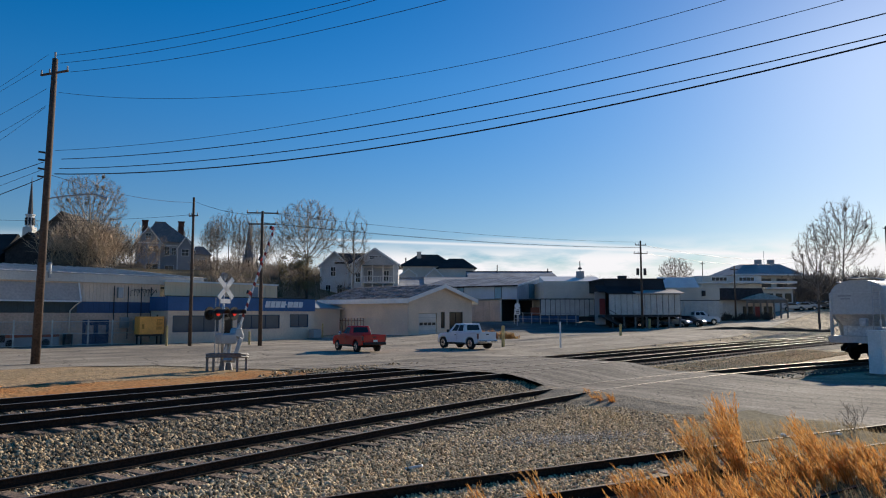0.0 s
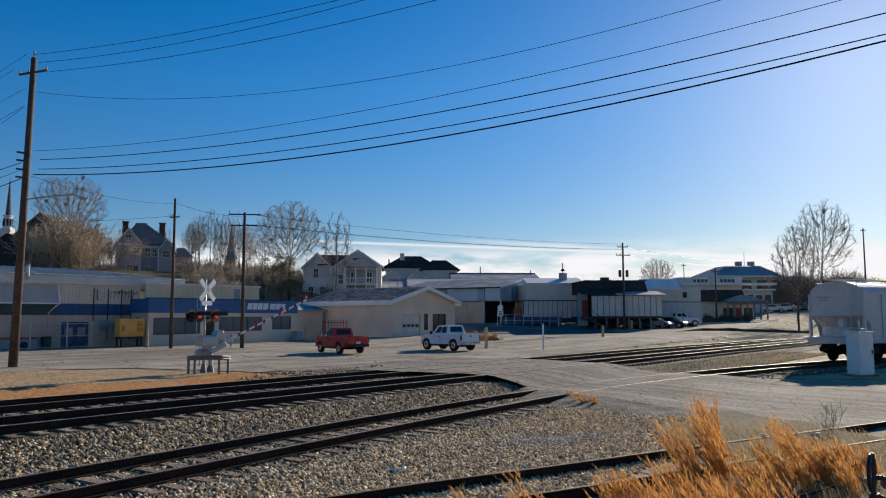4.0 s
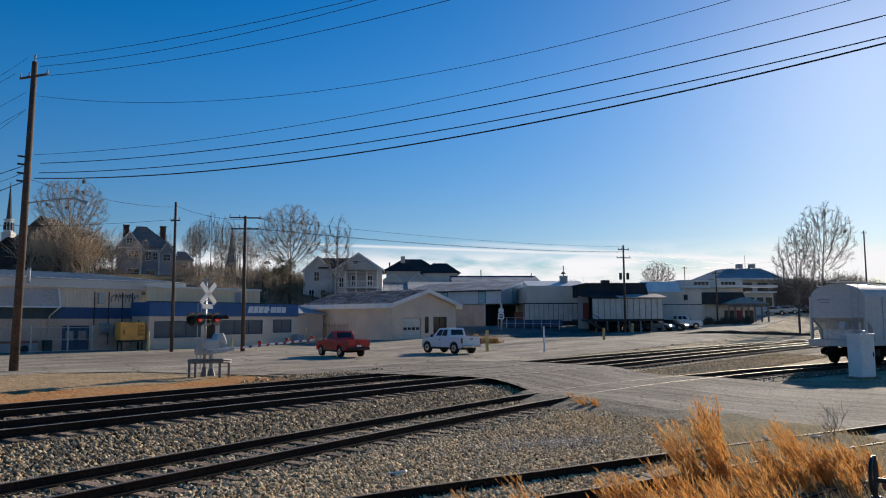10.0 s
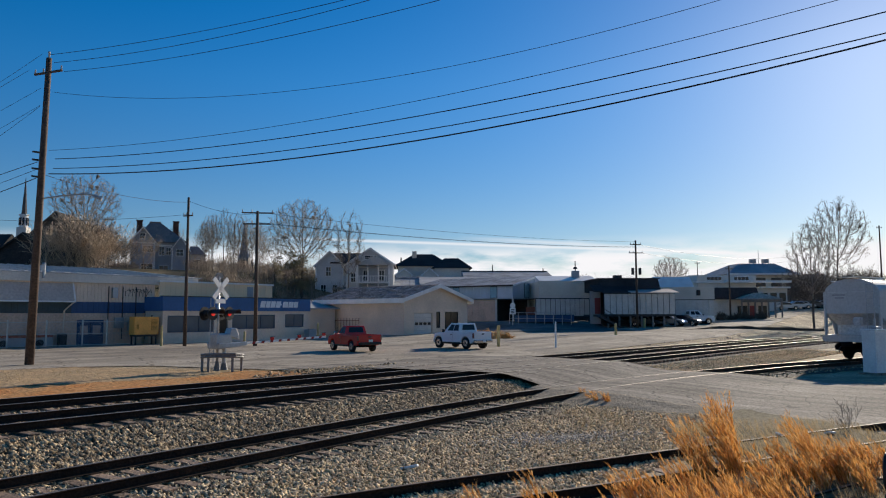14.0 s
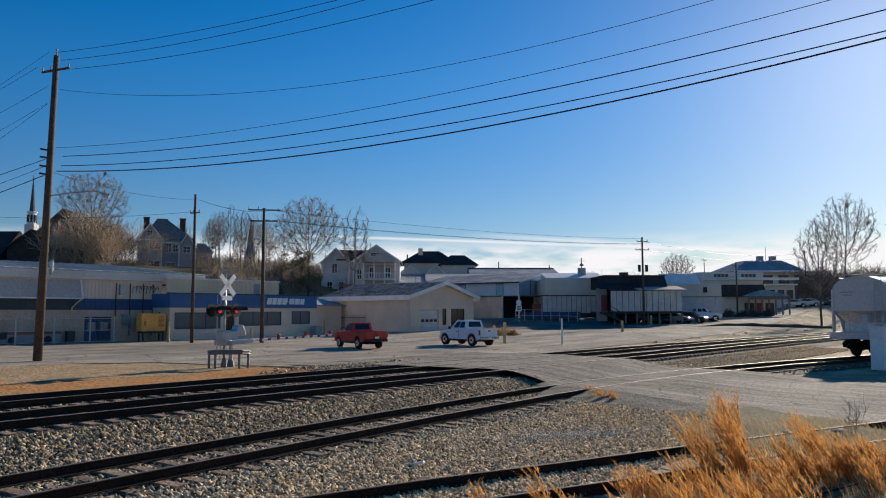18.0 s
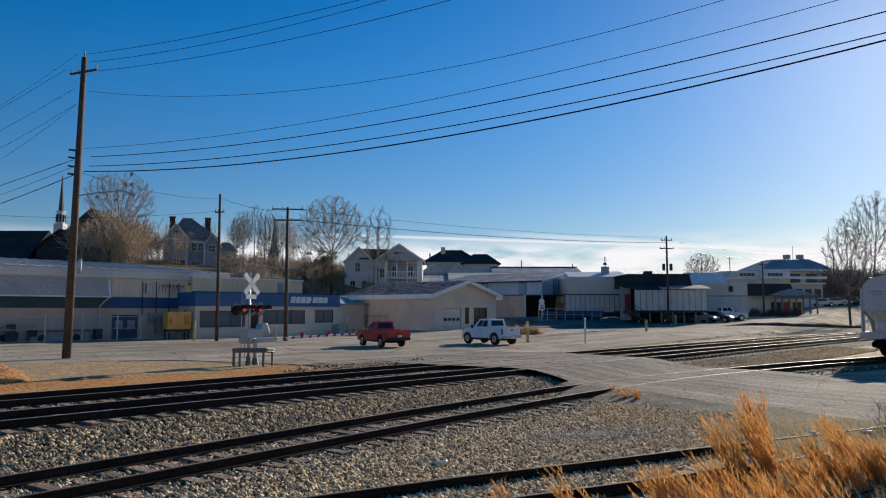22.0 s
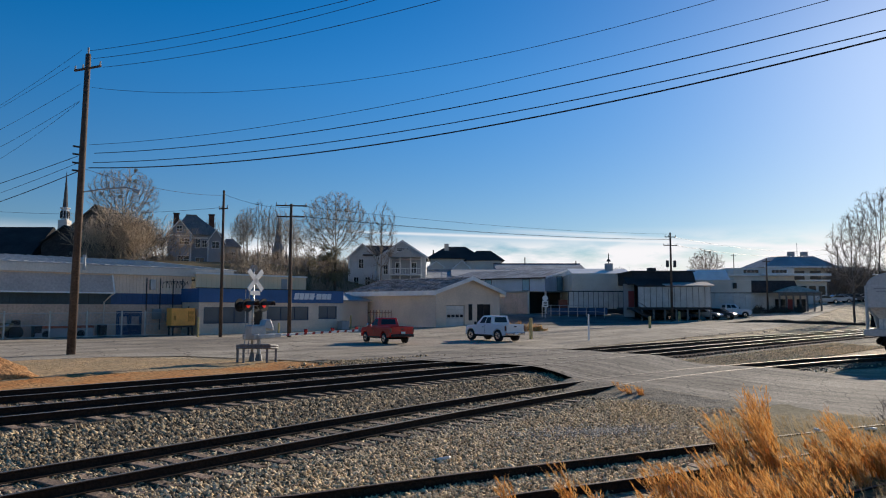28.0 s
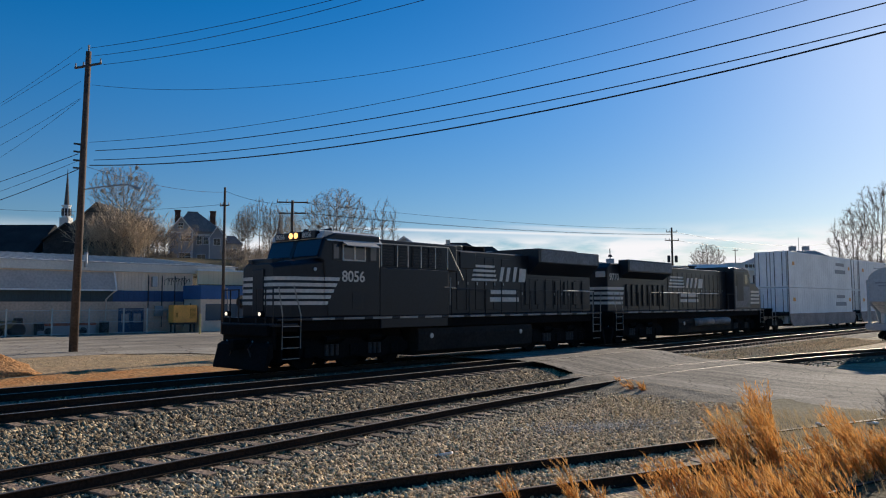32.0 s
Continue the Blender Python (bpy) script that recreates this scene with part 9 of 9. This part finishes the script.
M["stone_pieces"] = island_mat("pale crushed stone", [(0.24, 0.19, 0.13), (0.46, 0.375, 0.27), (0.62, 0.52, 0.39), (0.82, 0.70, 0.54)])
stones("grey_stones", 1300, on_patch, 0.034, "patch of pale grey crushed stone spilt on the gravel", 57)


# golden broomsedge: stems with feathery tops
def ahead(X, d):
    """Metres to the right and ahead of where the viewer stands."""
    return X * 0.669 + d * 0.743, -X * 0.743 + d * 0.669


M["grass_blades"] = island_mat("golden dry grass blades", [(0.30, 0.135, 0.038), (0.62, 0.285, 0.07), (0.84, 0.43, 0.125), (0.62, 0.41, 0.20)], 0.75, 0.5)
M["dull_blades"] = island_mat("dull dry grass blades", [(0.30, 0.21, 0.10), (0.46, 0.34, 0.18), (0.55, 0.42, 0.24), (0.36, 0.27, 0.14)], 0.8, 0.4)


def sedge(name, patches, seed, label, material, fluffy=True):
    # patch: bounds to the right and ahead, count, least and greatest height, lean
    rs = random.Random(seed)
    V, F = [], []

    def ribbon(pts, w):
        side = Vector((rs.uniform(-1, 1), rs.uniform(-1, 1), 0)).normalized()
        b = len(V)
        n = len(pts)
        for i, p in enumerate(pts):
            k = w * (1 - 0.85 * i / (n - 1))
            V.append(tuple(p - side * k))
            V.append(tuple(p + side * k))
        for i in range(n - 1):
            F.append((b + 2 * i, b + 2 * i + 1, b + 2 * i + 3, b + 2 * i + 2))

    for X0, X1, d0, d1, count, h0, h1, *tip in patches:
        for i in range(count):
            X, d = rs.uniform(X0, X1), rs.uniform(d0, d1)
            x, y = ahead(X, d)
            z = float(ground(x, y)) - 0.02 + (0.12 * float(step(4.9, 6.1, X)) if d < 20 else 0)
            h = rs.uniform(h0, h1) * (1.0 if rs.random() < 0.6 else rs.uniform(0.5, 0.9))
            s = -(tip[0] if tip else 0.4) + rs.gauss(0, 0.07)
            if fluffy:
                s += 0.22 * (X - (X0 + X1) / 2) / (X1 - X0)
            lean = Vector((s * 0.669 + rs.gauss(0, 0.05), -s * 0.743 + rs.gauss(0, 0.05), 0))
            p = Vector((x, y, z))
            pts = [p + Vector((0, 0, h * t)) + lean * (h * t * t) for t in (0, 0.35, 0.7, 1.0)]
            ribbon(pts, 0.006)
            if fluffy:
                for j in range(rs.randint(9, 15)):
                    t = 1 - 0.72 * rs.random() ** 1.3
                    q = p + Vector((0, 0, h * t)) + lean * (h * t * t)
                    e = q + (Vector((rs.gauss(0, 0.34), rs.gauss(0, 0.34), rs.uniform(0.7, 1.3))) + lean * t * 1.6) * rs.uniform(0.05, 0.125)
                    ribbon([q, q.lerp(e, 0.55) + Vector((0, 0, 0.014)), e - Vector((0, 0, 0.006))], 0.0065)
    ob = new(name, fast_mesh(name, np.array(V), np.array(F), material))
    return tagged(ob, label, "grass", "", "stuff")


CLUMPS = random.Random(60)


def clump(X, d, r, count, h0, h1, tip=0.4):
    return (X - r, X + r, d - r, d + r, count, h0, h1, tip)


tufts = [clump(4.97, 12.65, 0.14, 70, 0.7, 1.12, 0.45), clump(4.85, 12.2, 0.12, 40, 0.5, 0.85, 0.45), clump(5.75, 13.3, 0.15, 70, 0.6, 1.02, 0.5), clump(5.45, 12.6, 0.14, 46, 0.45, 0.8),
         clump(6.2, 14.6, 0.13, 80, 0.75, 1.17, 0.2), clump(5.95, 13.9, 0.16, 50, 0.5, 0.85, 0.3),
         clump(7.35, 14.0, 0.12, 26, 0.5, 0.85), clump(7.15, 13.3, 0.14, 36, 0.5, 0.85, 0.5), clump(6.95, 12.65, 0.16, 44, 0.5, 0.8, 0.5), clump(6.95, 11.9, 0.18, 44, 0.4, 0.75, 0.5), clump(7.1, 11.5, 0.14, 26, 0.35, 0.6),
         clump(3.2, 10.6, 0.22, 60, 0.35, 0.62, 0.45), clump(3.7, 10.5, 0.2, 46, 0.35, 0.6, 0.45), clump(4.25, 11.2, 0.2, 50, 0.4, 0.75, 0.45),
         clump(0.95, 10.4, 0.08, 16, 0.3, 0.5), clump(1.8, 10.5, 0.08, 22, 0.3, 0.65), clump(2.1, 9.9, 0.06, 14, 0.3, 0.5)]
for X0, X1, d0, d1, n, h in ((2.6, 3.4, 9.2, 10.0, 7, 0.45), (3.3, 4.6, 9.2, 10.9, 20, 0.6), (4.5, 5.6, 9.7, 11.6, 17, 0.62), (5.5, 6.4, 11.6, 13.0, 8, 0.6), (6.0, 6.9, 10.8, 12.0, 7, 0.6), (6.8, 7.6, 12.0, 13.2, 4, 0.5), (7.1, 7.9, 11.8, 13.0, 9, 0.62), (5.5, 6.5, 22.5, 24.5, 7, 0.3)):
    for i in range(n):
        tufts.append(clump(CLUMPS.uniform(X0, X1), CLUMPS.uniform(d0, d1), CLUMPS.uniform(0.05, 0.13), CLUMPS.randint(9, 22), h * 0.5, h * CLUMPS.uniform(0.8, 1.2), CLUMPS.uniform(0.3, 0.55)))
sedge("broomsedge", tufts, 61, "golden broomsedge grass growing over the spur track", M["grass_blades"])
sedge("verge_grass", [(2.6, 6.5, 14.5, 19.0, 260, 0.06, 0.2), (6.0, 10.5, 12.0, 17.5, 3200, 0.08, 0.26), (6.2, 9.5, 9.8, 12.2, 1800, 0.08, 0.26), (4.9, 9.5, 10.5, 15.0, 2300, 0.08, 0.3), (4.2, 5.6, 18.0, 21.5, 350, 0.08, 0.25), (6.4, 10.5, 14.0, 18.5, 3000, 0.06, 0.22), (-18, -3, 28.5, 34, 2600, 0.05, 0.18)],
      62, "short dull winter grass beside the road", M["dull_blades"], False)

# ---- yard clutter ----
def chain_fence():
    f = thing("chain_link_fence", pose(0, 61.0, G + 0.02), "grey chain-link fence along the works yard", "fence")
    xs = [16.5, 19.4, 22.6, 25.4, 28.2, 30.2, 32.6, 34.1]
    for x in xs:
        p = part("post", rd((x, 0, 0), (x, 0, 2.05), 0.07, n=8), M["fence_pipe"], f)
        part("post_cap", rd((x, 0, 2.05), (x, 0, 2.12), 0.08, 0.02, 8), M["fence_pipe"], p)
    for z in (0.1, 1.0, 1.95):
        part("rail", rd((xs[0], 0, z), (xs[-1], 0, z), 0.026, n=6), M["fence_pipe"], f)
    bm = bmesh.new()
    x = xs[0]
    while x < xs[-1] - 1.9:
        rod(bm, (x, 0, 0.08), (x + 1.85, 0, 1.93), 0.0035, n=3, caps=False)
        rod(bm, (x + 1.85, 0.01, 0.08), (x, 0.01, 1.93), 0.0035, n=3, caps=False)
        x += 0.14
    tagged(part("mesh", bm, M["steel"], f), kind="stuff")


chain_fence()


def generator():
    g = thing("generator", pose(32.95, 60.1, G + 0.02), "yellow standby generator on a raised frame", "generator")
    part("case", bx(-1.1, -0.45, 0.85, 1.1, 0.45, 2.35, 0.04), M["yellow"], g)
    lv = part("louvre_panel", bx(0.42, -0.475, 1.2, 0.94, -0.45, 2.1), M["dull_yellow"], g, "dull louvred grille")
    for k in range(8):
        part("louvre", bx(0.44, -0.5, 1.23 + k * 0.11, 0.92, -0.475, 1.28 + k * 0.11), M["yellow"], lv)
    part("panel", bx(-0.9, -0.47, 1.3, -0.7, -0.45, 1.7), M["dull_yellow"], g)
    part("skid", bx(-1.0, -0.4, 0.68, 1.0, 0.4, 0.85), M["dark_steel"], g)
    for x in (-0.95, 0.85):
        for y in (-0.38, 0.28):
            part("leg", bx(x, y, 0, x + 0.1, y + 0.1, 0.68), M["dark_steel"], g)
    part("exhaust", rd((0.7, 0, 2.35), (0.7, 0, 2.5), 0.06), M["dark_steel"], g)


generator()


def post(x, y, h, r, material, label, category="post"):
    z = float(ground(x, y))
    p = thing("bollard", pose(x, y, z), label, category, "posts")
    part("shaft", rd((0, 0, -0.1), (0, 0, h), r, r * 0.95, 12), material, p)
    part("cap", rd((0, 0, h), (0, 0, h + 0.05), r * 0.95, r * 0.4, 12), material, p)


M["tan_post"] = mat("sun-bleached yellow post", (0.52, 0.40, 0.17), 0.7, 0, 0.25, 0.5, 0.1, 9.0, 0.2)
post(46.6, 33.0, 1.6, 0.13, M["tan_post"], "faded yellow post at the yard's edge")
post(48.1, 28.9, 1.9, 0.07, M["white"], "slim pale post at the yard's edge")
post(68.6, 34.3, 1.15, 0.14, M["tan_post"], "short faded post by the street")
post(89.6, 40.8, 1.2, 0.16, M["tan_post"], "short yellow guard post by the pole")
post(32.0, 55.6, 1.6, 0.1, M["tan_post"], "short pale post beside the office")
post(37.6, 52.4, 1.1, 0.09, M["tan_post"], "short pale post beside the pole")
post(51.2, 58.9, 1.5, 0.09, M["tan_post"], "short pale post at the office corner")


def street_sign(x, y):
    s = thing("road_sign", pose(x, y, float(ground(x, y)), 0, 0, -48), "white road sign on a steel post", "sign")
    part("post", rd((0, 0, -0.1), (0, 0, 2.9), 0.05), M["steel"], s)
    part("plate", bx(-0.38, -0.09, 1.5, 0.38, -0.05, 2.3, 0.02, 1), M["white"], s)
    part("plate", rd((0, -0.09, 2.62), (0, -0.05, 2.62), 0.36, n=16), M["white"], s)
    for k in range(3):
        part("lettering_bar", bx(-0.22, -0.097, 1.65 + k * 0.2, 0.22, -0.091, 1.75 + k * 0.2), M["dark_steel"], s)


street_sign(80.0, 54.4)


def dumpster(x, y, turn, k):
    d = thing("dumpster", pose(x, y, float(ground(x, y)) + 0.03, 0, 0, turn), "blue steel dumpster beside the loading ramp", "dumpster", "dumpsters")
    part("body", pr([(-0.8, 0.15), (0.8, 0.15), (1.0, 0.95), (-1.0, 1.05)], "x", -1.2, 1.2, 0.02), M["bin_blue"], d)
    part("lid", bx(-1.2, -1.0, 1.0, 1.2, 1.0, 1.08, 0.02), M["black"], d)
    for xx in (-0.8, 0.0, 0.8):
        part("rib", bx(xx - 0.05, -1.02, 0.3, xx + 0.05, -0.86, 0.92), M["bin_blue"], d)


M["bin_blue"] = mat("faded blue steel", (0.04, 0.095, 0.20), 0.6, 0, 0.3, 1.0, 0.1, 9.0, 0.1)
for k in range(3):
    X, d = 15.2 + k * 2.55, 99.5 - k * 0.4
    dumpster(X * 0.669 + d * 0.743, -X * 0.743 + d * 0.669, -48, k)


def handrail_fence():
    f = thing("ramp_railing", pose(0, 0, 0), "grey pipe railing along the loading ramp", "railing")
    line = [((13.0 + k * 1.1) * 0.669 + (98.0 - k * 0.3) * 0.743, -(13.0 + k * 1.1) * 0.743 + (98.0 - k * 0.3) * 0.669) for k in range(8)]
    pts = [(x, y, float(ground(x, y))) for x, y in line]
    for x, y, z in pts:
        part("post", rd((x, y, z - 0.1), (x, y, z + 1.6), 0.05, n=6), M["steel"], f)
    for h in (0.8, 1.55):
        part("rail", tube([(x, y, z + h) for x, y, z in pts], 0.04, 6), M["steel"], f)


handrail_fence()
apron_near, apron_far = [], []
for k in range(13):
    X = 7.5 + k * 1.5
    for d, out in ((87.0 - k * 0.25, apron_near), (104.0, apron_far)):
        out.append((X * 0.669 + d * 0.743, -X * 0.743 + d * 0.669))
strip("dock_apron", apron_near, apron_far, 10, lift(0.09), paved("dark asphalt apron", (0.20, 0.19, 0.17), (0.12, 0.115, 0.105), (0.6, 0.6), 2.2, 0.4), "dark asphalt apron in front of the loading bays", 0.1, 15)


def iron_gate():
    f = thing("iron_fence", pose(60.0, 0, 0.0), "rusty iron picket fence against the garage wall", "fence")
    for k in range(9):
        y = 62.0 + k * 0.5
        part("picket", rd((0, y, 0.0), (0, y, 1.9), 0.03, n=6), M["brick"], f)
    for z in (0.4, 1.6):
        part("rail", rd((0, 62.0, z), (0, 66.0, z), 0.03, n=6), M["brick"], f)


iron_gate()


def heap(name, x, y, r, h, material, label, category, seed):
    """A low heap of earth with a rough skin."""
    rnd = random.Random(seed)
    bm = bmesh.new()
    bmesh.ops.create_icosphere(bm, subdivisions=4, radius=1.0)
    for v in bm.verts:
        k = 1 + 0.35 * noise.noise(v.co * 2.3 + Vector((seed, 0, 0))) + 0.16 * noise.noise(v.co * 6)
        rho = min(1.0, math.hypot(v.co.x, v.co.y))
        up = -0.06 if v.co.z < 0 else h * (1 - rho) ** 0.85 * (0.75 + 0.25 * k) + 0.05 * noise.noise(v.co * 9) * (1 - rho)
        v.co = Vector((v.co.x * r * (0.6 + 0.4 * k), v.co.y * r * 0.8 * (0.6 + 0.4 * k), up))
    ob = part(name, bm, material, smooth=True)
    ob.matrix_basis = pose(x, y, float(ground(x, y)), 0, 0, -40)
    return tagged(ob, label, category)


# darker clay: the heaps' backlit shade is put into the colour
M["shaded_clay"] = mat("clay darkened for the backlit heaps", (0.30, 0.135, 0.05), 0.95, 0, 0.4, 0.5, 0.3, 9.0, 1.0, stain=(0.40, 0.22, 0.10), spec=0.1)
heap("earth_heap", 8.5, 29.3, 1.9, 1.0, M["shaded_clay"], "heap of dug orange clay beside the track", "earth", 3)
heap("earth_heap", 6.4, 30.8, 1.9, 0.8, M["shaded_clay"], "second low heap of orange clay", "earth", 5)
brush("dry_shrub", [(56.3, 42.3, 0.9), (57.0, 41.6, 1.0), (57.7, 40.9, 0.9), (58.3, 40.3, 0.7)], 71, "tan dry shrub behind the parked truck", M["straw"], 60, 1.5, 1.0)
# dark shrubs; their mass also stands in for the shade under the porch
shrubs = [(47.0 + 0.75 * k, 112.4 + 0.9 * math.sin(k * 2.1), 0.75 + 0.35 * math.sin(k * 1.7)) for k in range(11)]
brush("shop_shrubs", [(X * 0.669 + d * 0.743, -X * 0.743 + d * 0.669, k) for X, d, k in shrubs], 73, "dark leafless shrubs in front of the shop, also filling in porch shade", M["shaded_bark"], 70, 1.9, 0.9)
brush("yard_weeds", [(58 + k * 5, 26.0 + (k % 3) * 0.5, 0.5) for k in range(14)], 72, "low dark weeds between the yard and the ballast", M["twig"], 26, 0.7, 2.2)


def stored_goods():
    a = thing("orange_trailer", pose(24.0, 62.0, G + 0.02), "low orange flat trailer against the works wall", "trailer")
    part("bed", bx(-2.2, -0.4, 0.75, 2.2, 0.3, 0.95, 0.02), M["orange_dull"], a)
    for x in (-1.4, 1.2):
        part("wheel", rd((x, -0.42, 0.3), (x, -0.25, 0.3), 0.3, n=14), M["tyre"], a)
    part("side_panel", bx(-2.2, -0.38, 0.05, 2.2, -0.3, 0.75, 0.02), M["grey_wall"], a)
    b = thing("tractor_mower", pose(19.7, 62.0, G + 0.02), "dark green yard machine with a loader arm", "machine")
    part("hood", bx(-1.0, -0.5, 0.6, 0.6, 0.4, 1.2, 0.08), M["cedar"], b)
    part("seat", bx(0.6, -0.3, 0.7, 1.1, 0.3, 1.4, 0.06), M["black"], b)
    for x, r in ((-0.7, 0.35), (0.7, 0.5)):
        for y in (-0.62, 0.42):
            part("wheel", rd((x, y, r), (x, y + 0.2, r), r, n=16), M["tyre"], b)
    part("loader_arm", tube([(0.2, -0.55, 1.1), (-0.6, -0.6, 0.9), (-1.6, -0.6, 0.25)], 0.06), M["steel"], b)
    part("bucket", bx(-1.9, -0.7, 0.05, -1.5, 0.6, 0.5, 0.04), M["dark_steel"], b)
    for k, x in enumerate((22.0, 27.0)):
        c = thing("waste_bin", pose(x, 61.9, G + 0.02), "black wheeled waste bin by the works wall", "bin", "bins")
        part("body", pr([(-0.25, 0.0), (0.25, 0.0), (0.32, 0.95), (-0.32, 0.95)], "x", -0.28, 0.28, 0.03), M["black"], c)
        part("lid", bx(-0.32, -0.36, 0.95, 0.32, 0.36, 1.02, 0.02), M["black"], c)


M["orange_dull"] = mat("dull orange paint", (0.40, 0.11, 0.05), 0.7, 0, 0.25, 0.8, 0.1, 9.0, 0.1)
stored_goods()


def air_unit(x, y):
    u = thing("air_conditioner", pose(x, y, float(ground(x, y)) + 0.02), "grey outdoor air conditioner beside the office", "air conditioner", "air units")
    part("case", bx(-0.45, -0.4, 0.1, 0.45, 0.4, 0.95, 0.03), M["grey_wall"], u)
    part("fan_guard", rd((0, 0, 0.95), (0, 0, 0.98), 0.34, n=16), M["dark_steel"], u)
    part("pad", bx(-0.55, -0.5, 0, 0.55, 0.5, 0.1), M["asphalt"], u)


air_unit(50.1, 58.8)

# dead sapling and scraps by the road
sapling = bare_tree(17, 0.95, 1.0, 0.5, "small leafless sapling beside the road", 3, 0.014, (7, 4, 3), 0.5, 0.004, (0.4, 0.8))
plant(sapling, 19.2, 3.85)
turf_a, turf_b = [], []
for k in range(25):
    d = 9.6 + k * 0.42
    turf_a.append(ahead(4.7 + 0.13 * k + 0.2 * math.sin(k * 1.7), d))
    turf_b.append(ahead(12.0 - 0.11 * k, d + 1.2))
strip("dry_turf", turf_a, turf_b, 14, lambda x, y: max(float(ground(x, y)) + 0.03 + 0.125 * float(step(4.9, 6.1, 0.669 * x - 0.743 * y)), spill(x, y, 21.4 - x) + 0.01 if x < 21.4 else -9), M["earth"], "brown trodden winter turf beside the spur", 0.25, 16)
for k, (x, y) in enumerate(((17.5, 4.9), (18.4, 4.1), (16.2, 5.9), (10.2, 9.2))):
    s = part("scrap", bx(-0.16, -0.06, 0, 0.16, 0.06, 0.05, 0.015), M["white"])
    s.matrix_basis = pose(x, y, float(ground(x, y)) + 0.03 + 0.125 * float(step(4.9, 6.1, 0.669 * x - 0.743 * y)), 8, 12, 40 * k)
    tagged(s, "pale broken scrap lying in the verge", "litter", "litter")


# ---- what moves ----
SPEED, NOSE_END = 20.55, 13.1     # metres a second; where the leading nose stands at the clip's end


def motions():
    def nose(t):
        s = 32.0 - t                                   # it gathers speed a little
        k = min(s, 6.0)
        return NOSE_END + SPEED * s - 0.15 * k * k - 1.8 * (s - k)

    offsets = [(lead, 0.0, 21.0), (trail, 20.95, 22.8), *[(c, 47.7 + 18.3 * k, 18.3) for k, c in enumerate(cars)]]
    times = [0.0, 12.0, 24.0, 26.0] + [26.5 + 0.25 * k for k in range(23)]
    for ob, off, long in offsets:
        rows = []
        for t in times:
            x = nose(t) + off
            y0, y1 = float(bend(x)), float(bend(x + long))
            rows.append((t, pose(x, A_Y + y0, 0, 0, 0, math.degrees(math.atan2(y1 - y0, long)))))
        walk(ob, rows)
    # wheels roll: a key for every frame in the seconds near the camera, a plain stand before
    for axle, r in [(a, 0.53) for a in lead_sets] + [(a, 0.51) for a in trail_sets]:
        x, _, z = axle.location
        first = round(28.0 * FPS)
        rows = [(0.0, Matrix.Translation((x, 0, z)))]
        for k in range(first, 32 * FPS + 1):
            rows.append((k / FPS, Matrix.Translation((x, 0, z)) @ Matrix.Rotation((nose(k / FPS) - nose(first / FPS)) / r, 4, "Y")))
        walk(axle, rows)
    walk(gate_arm, [(t, gate_pose(a)) for t, a in GATE])


motions()
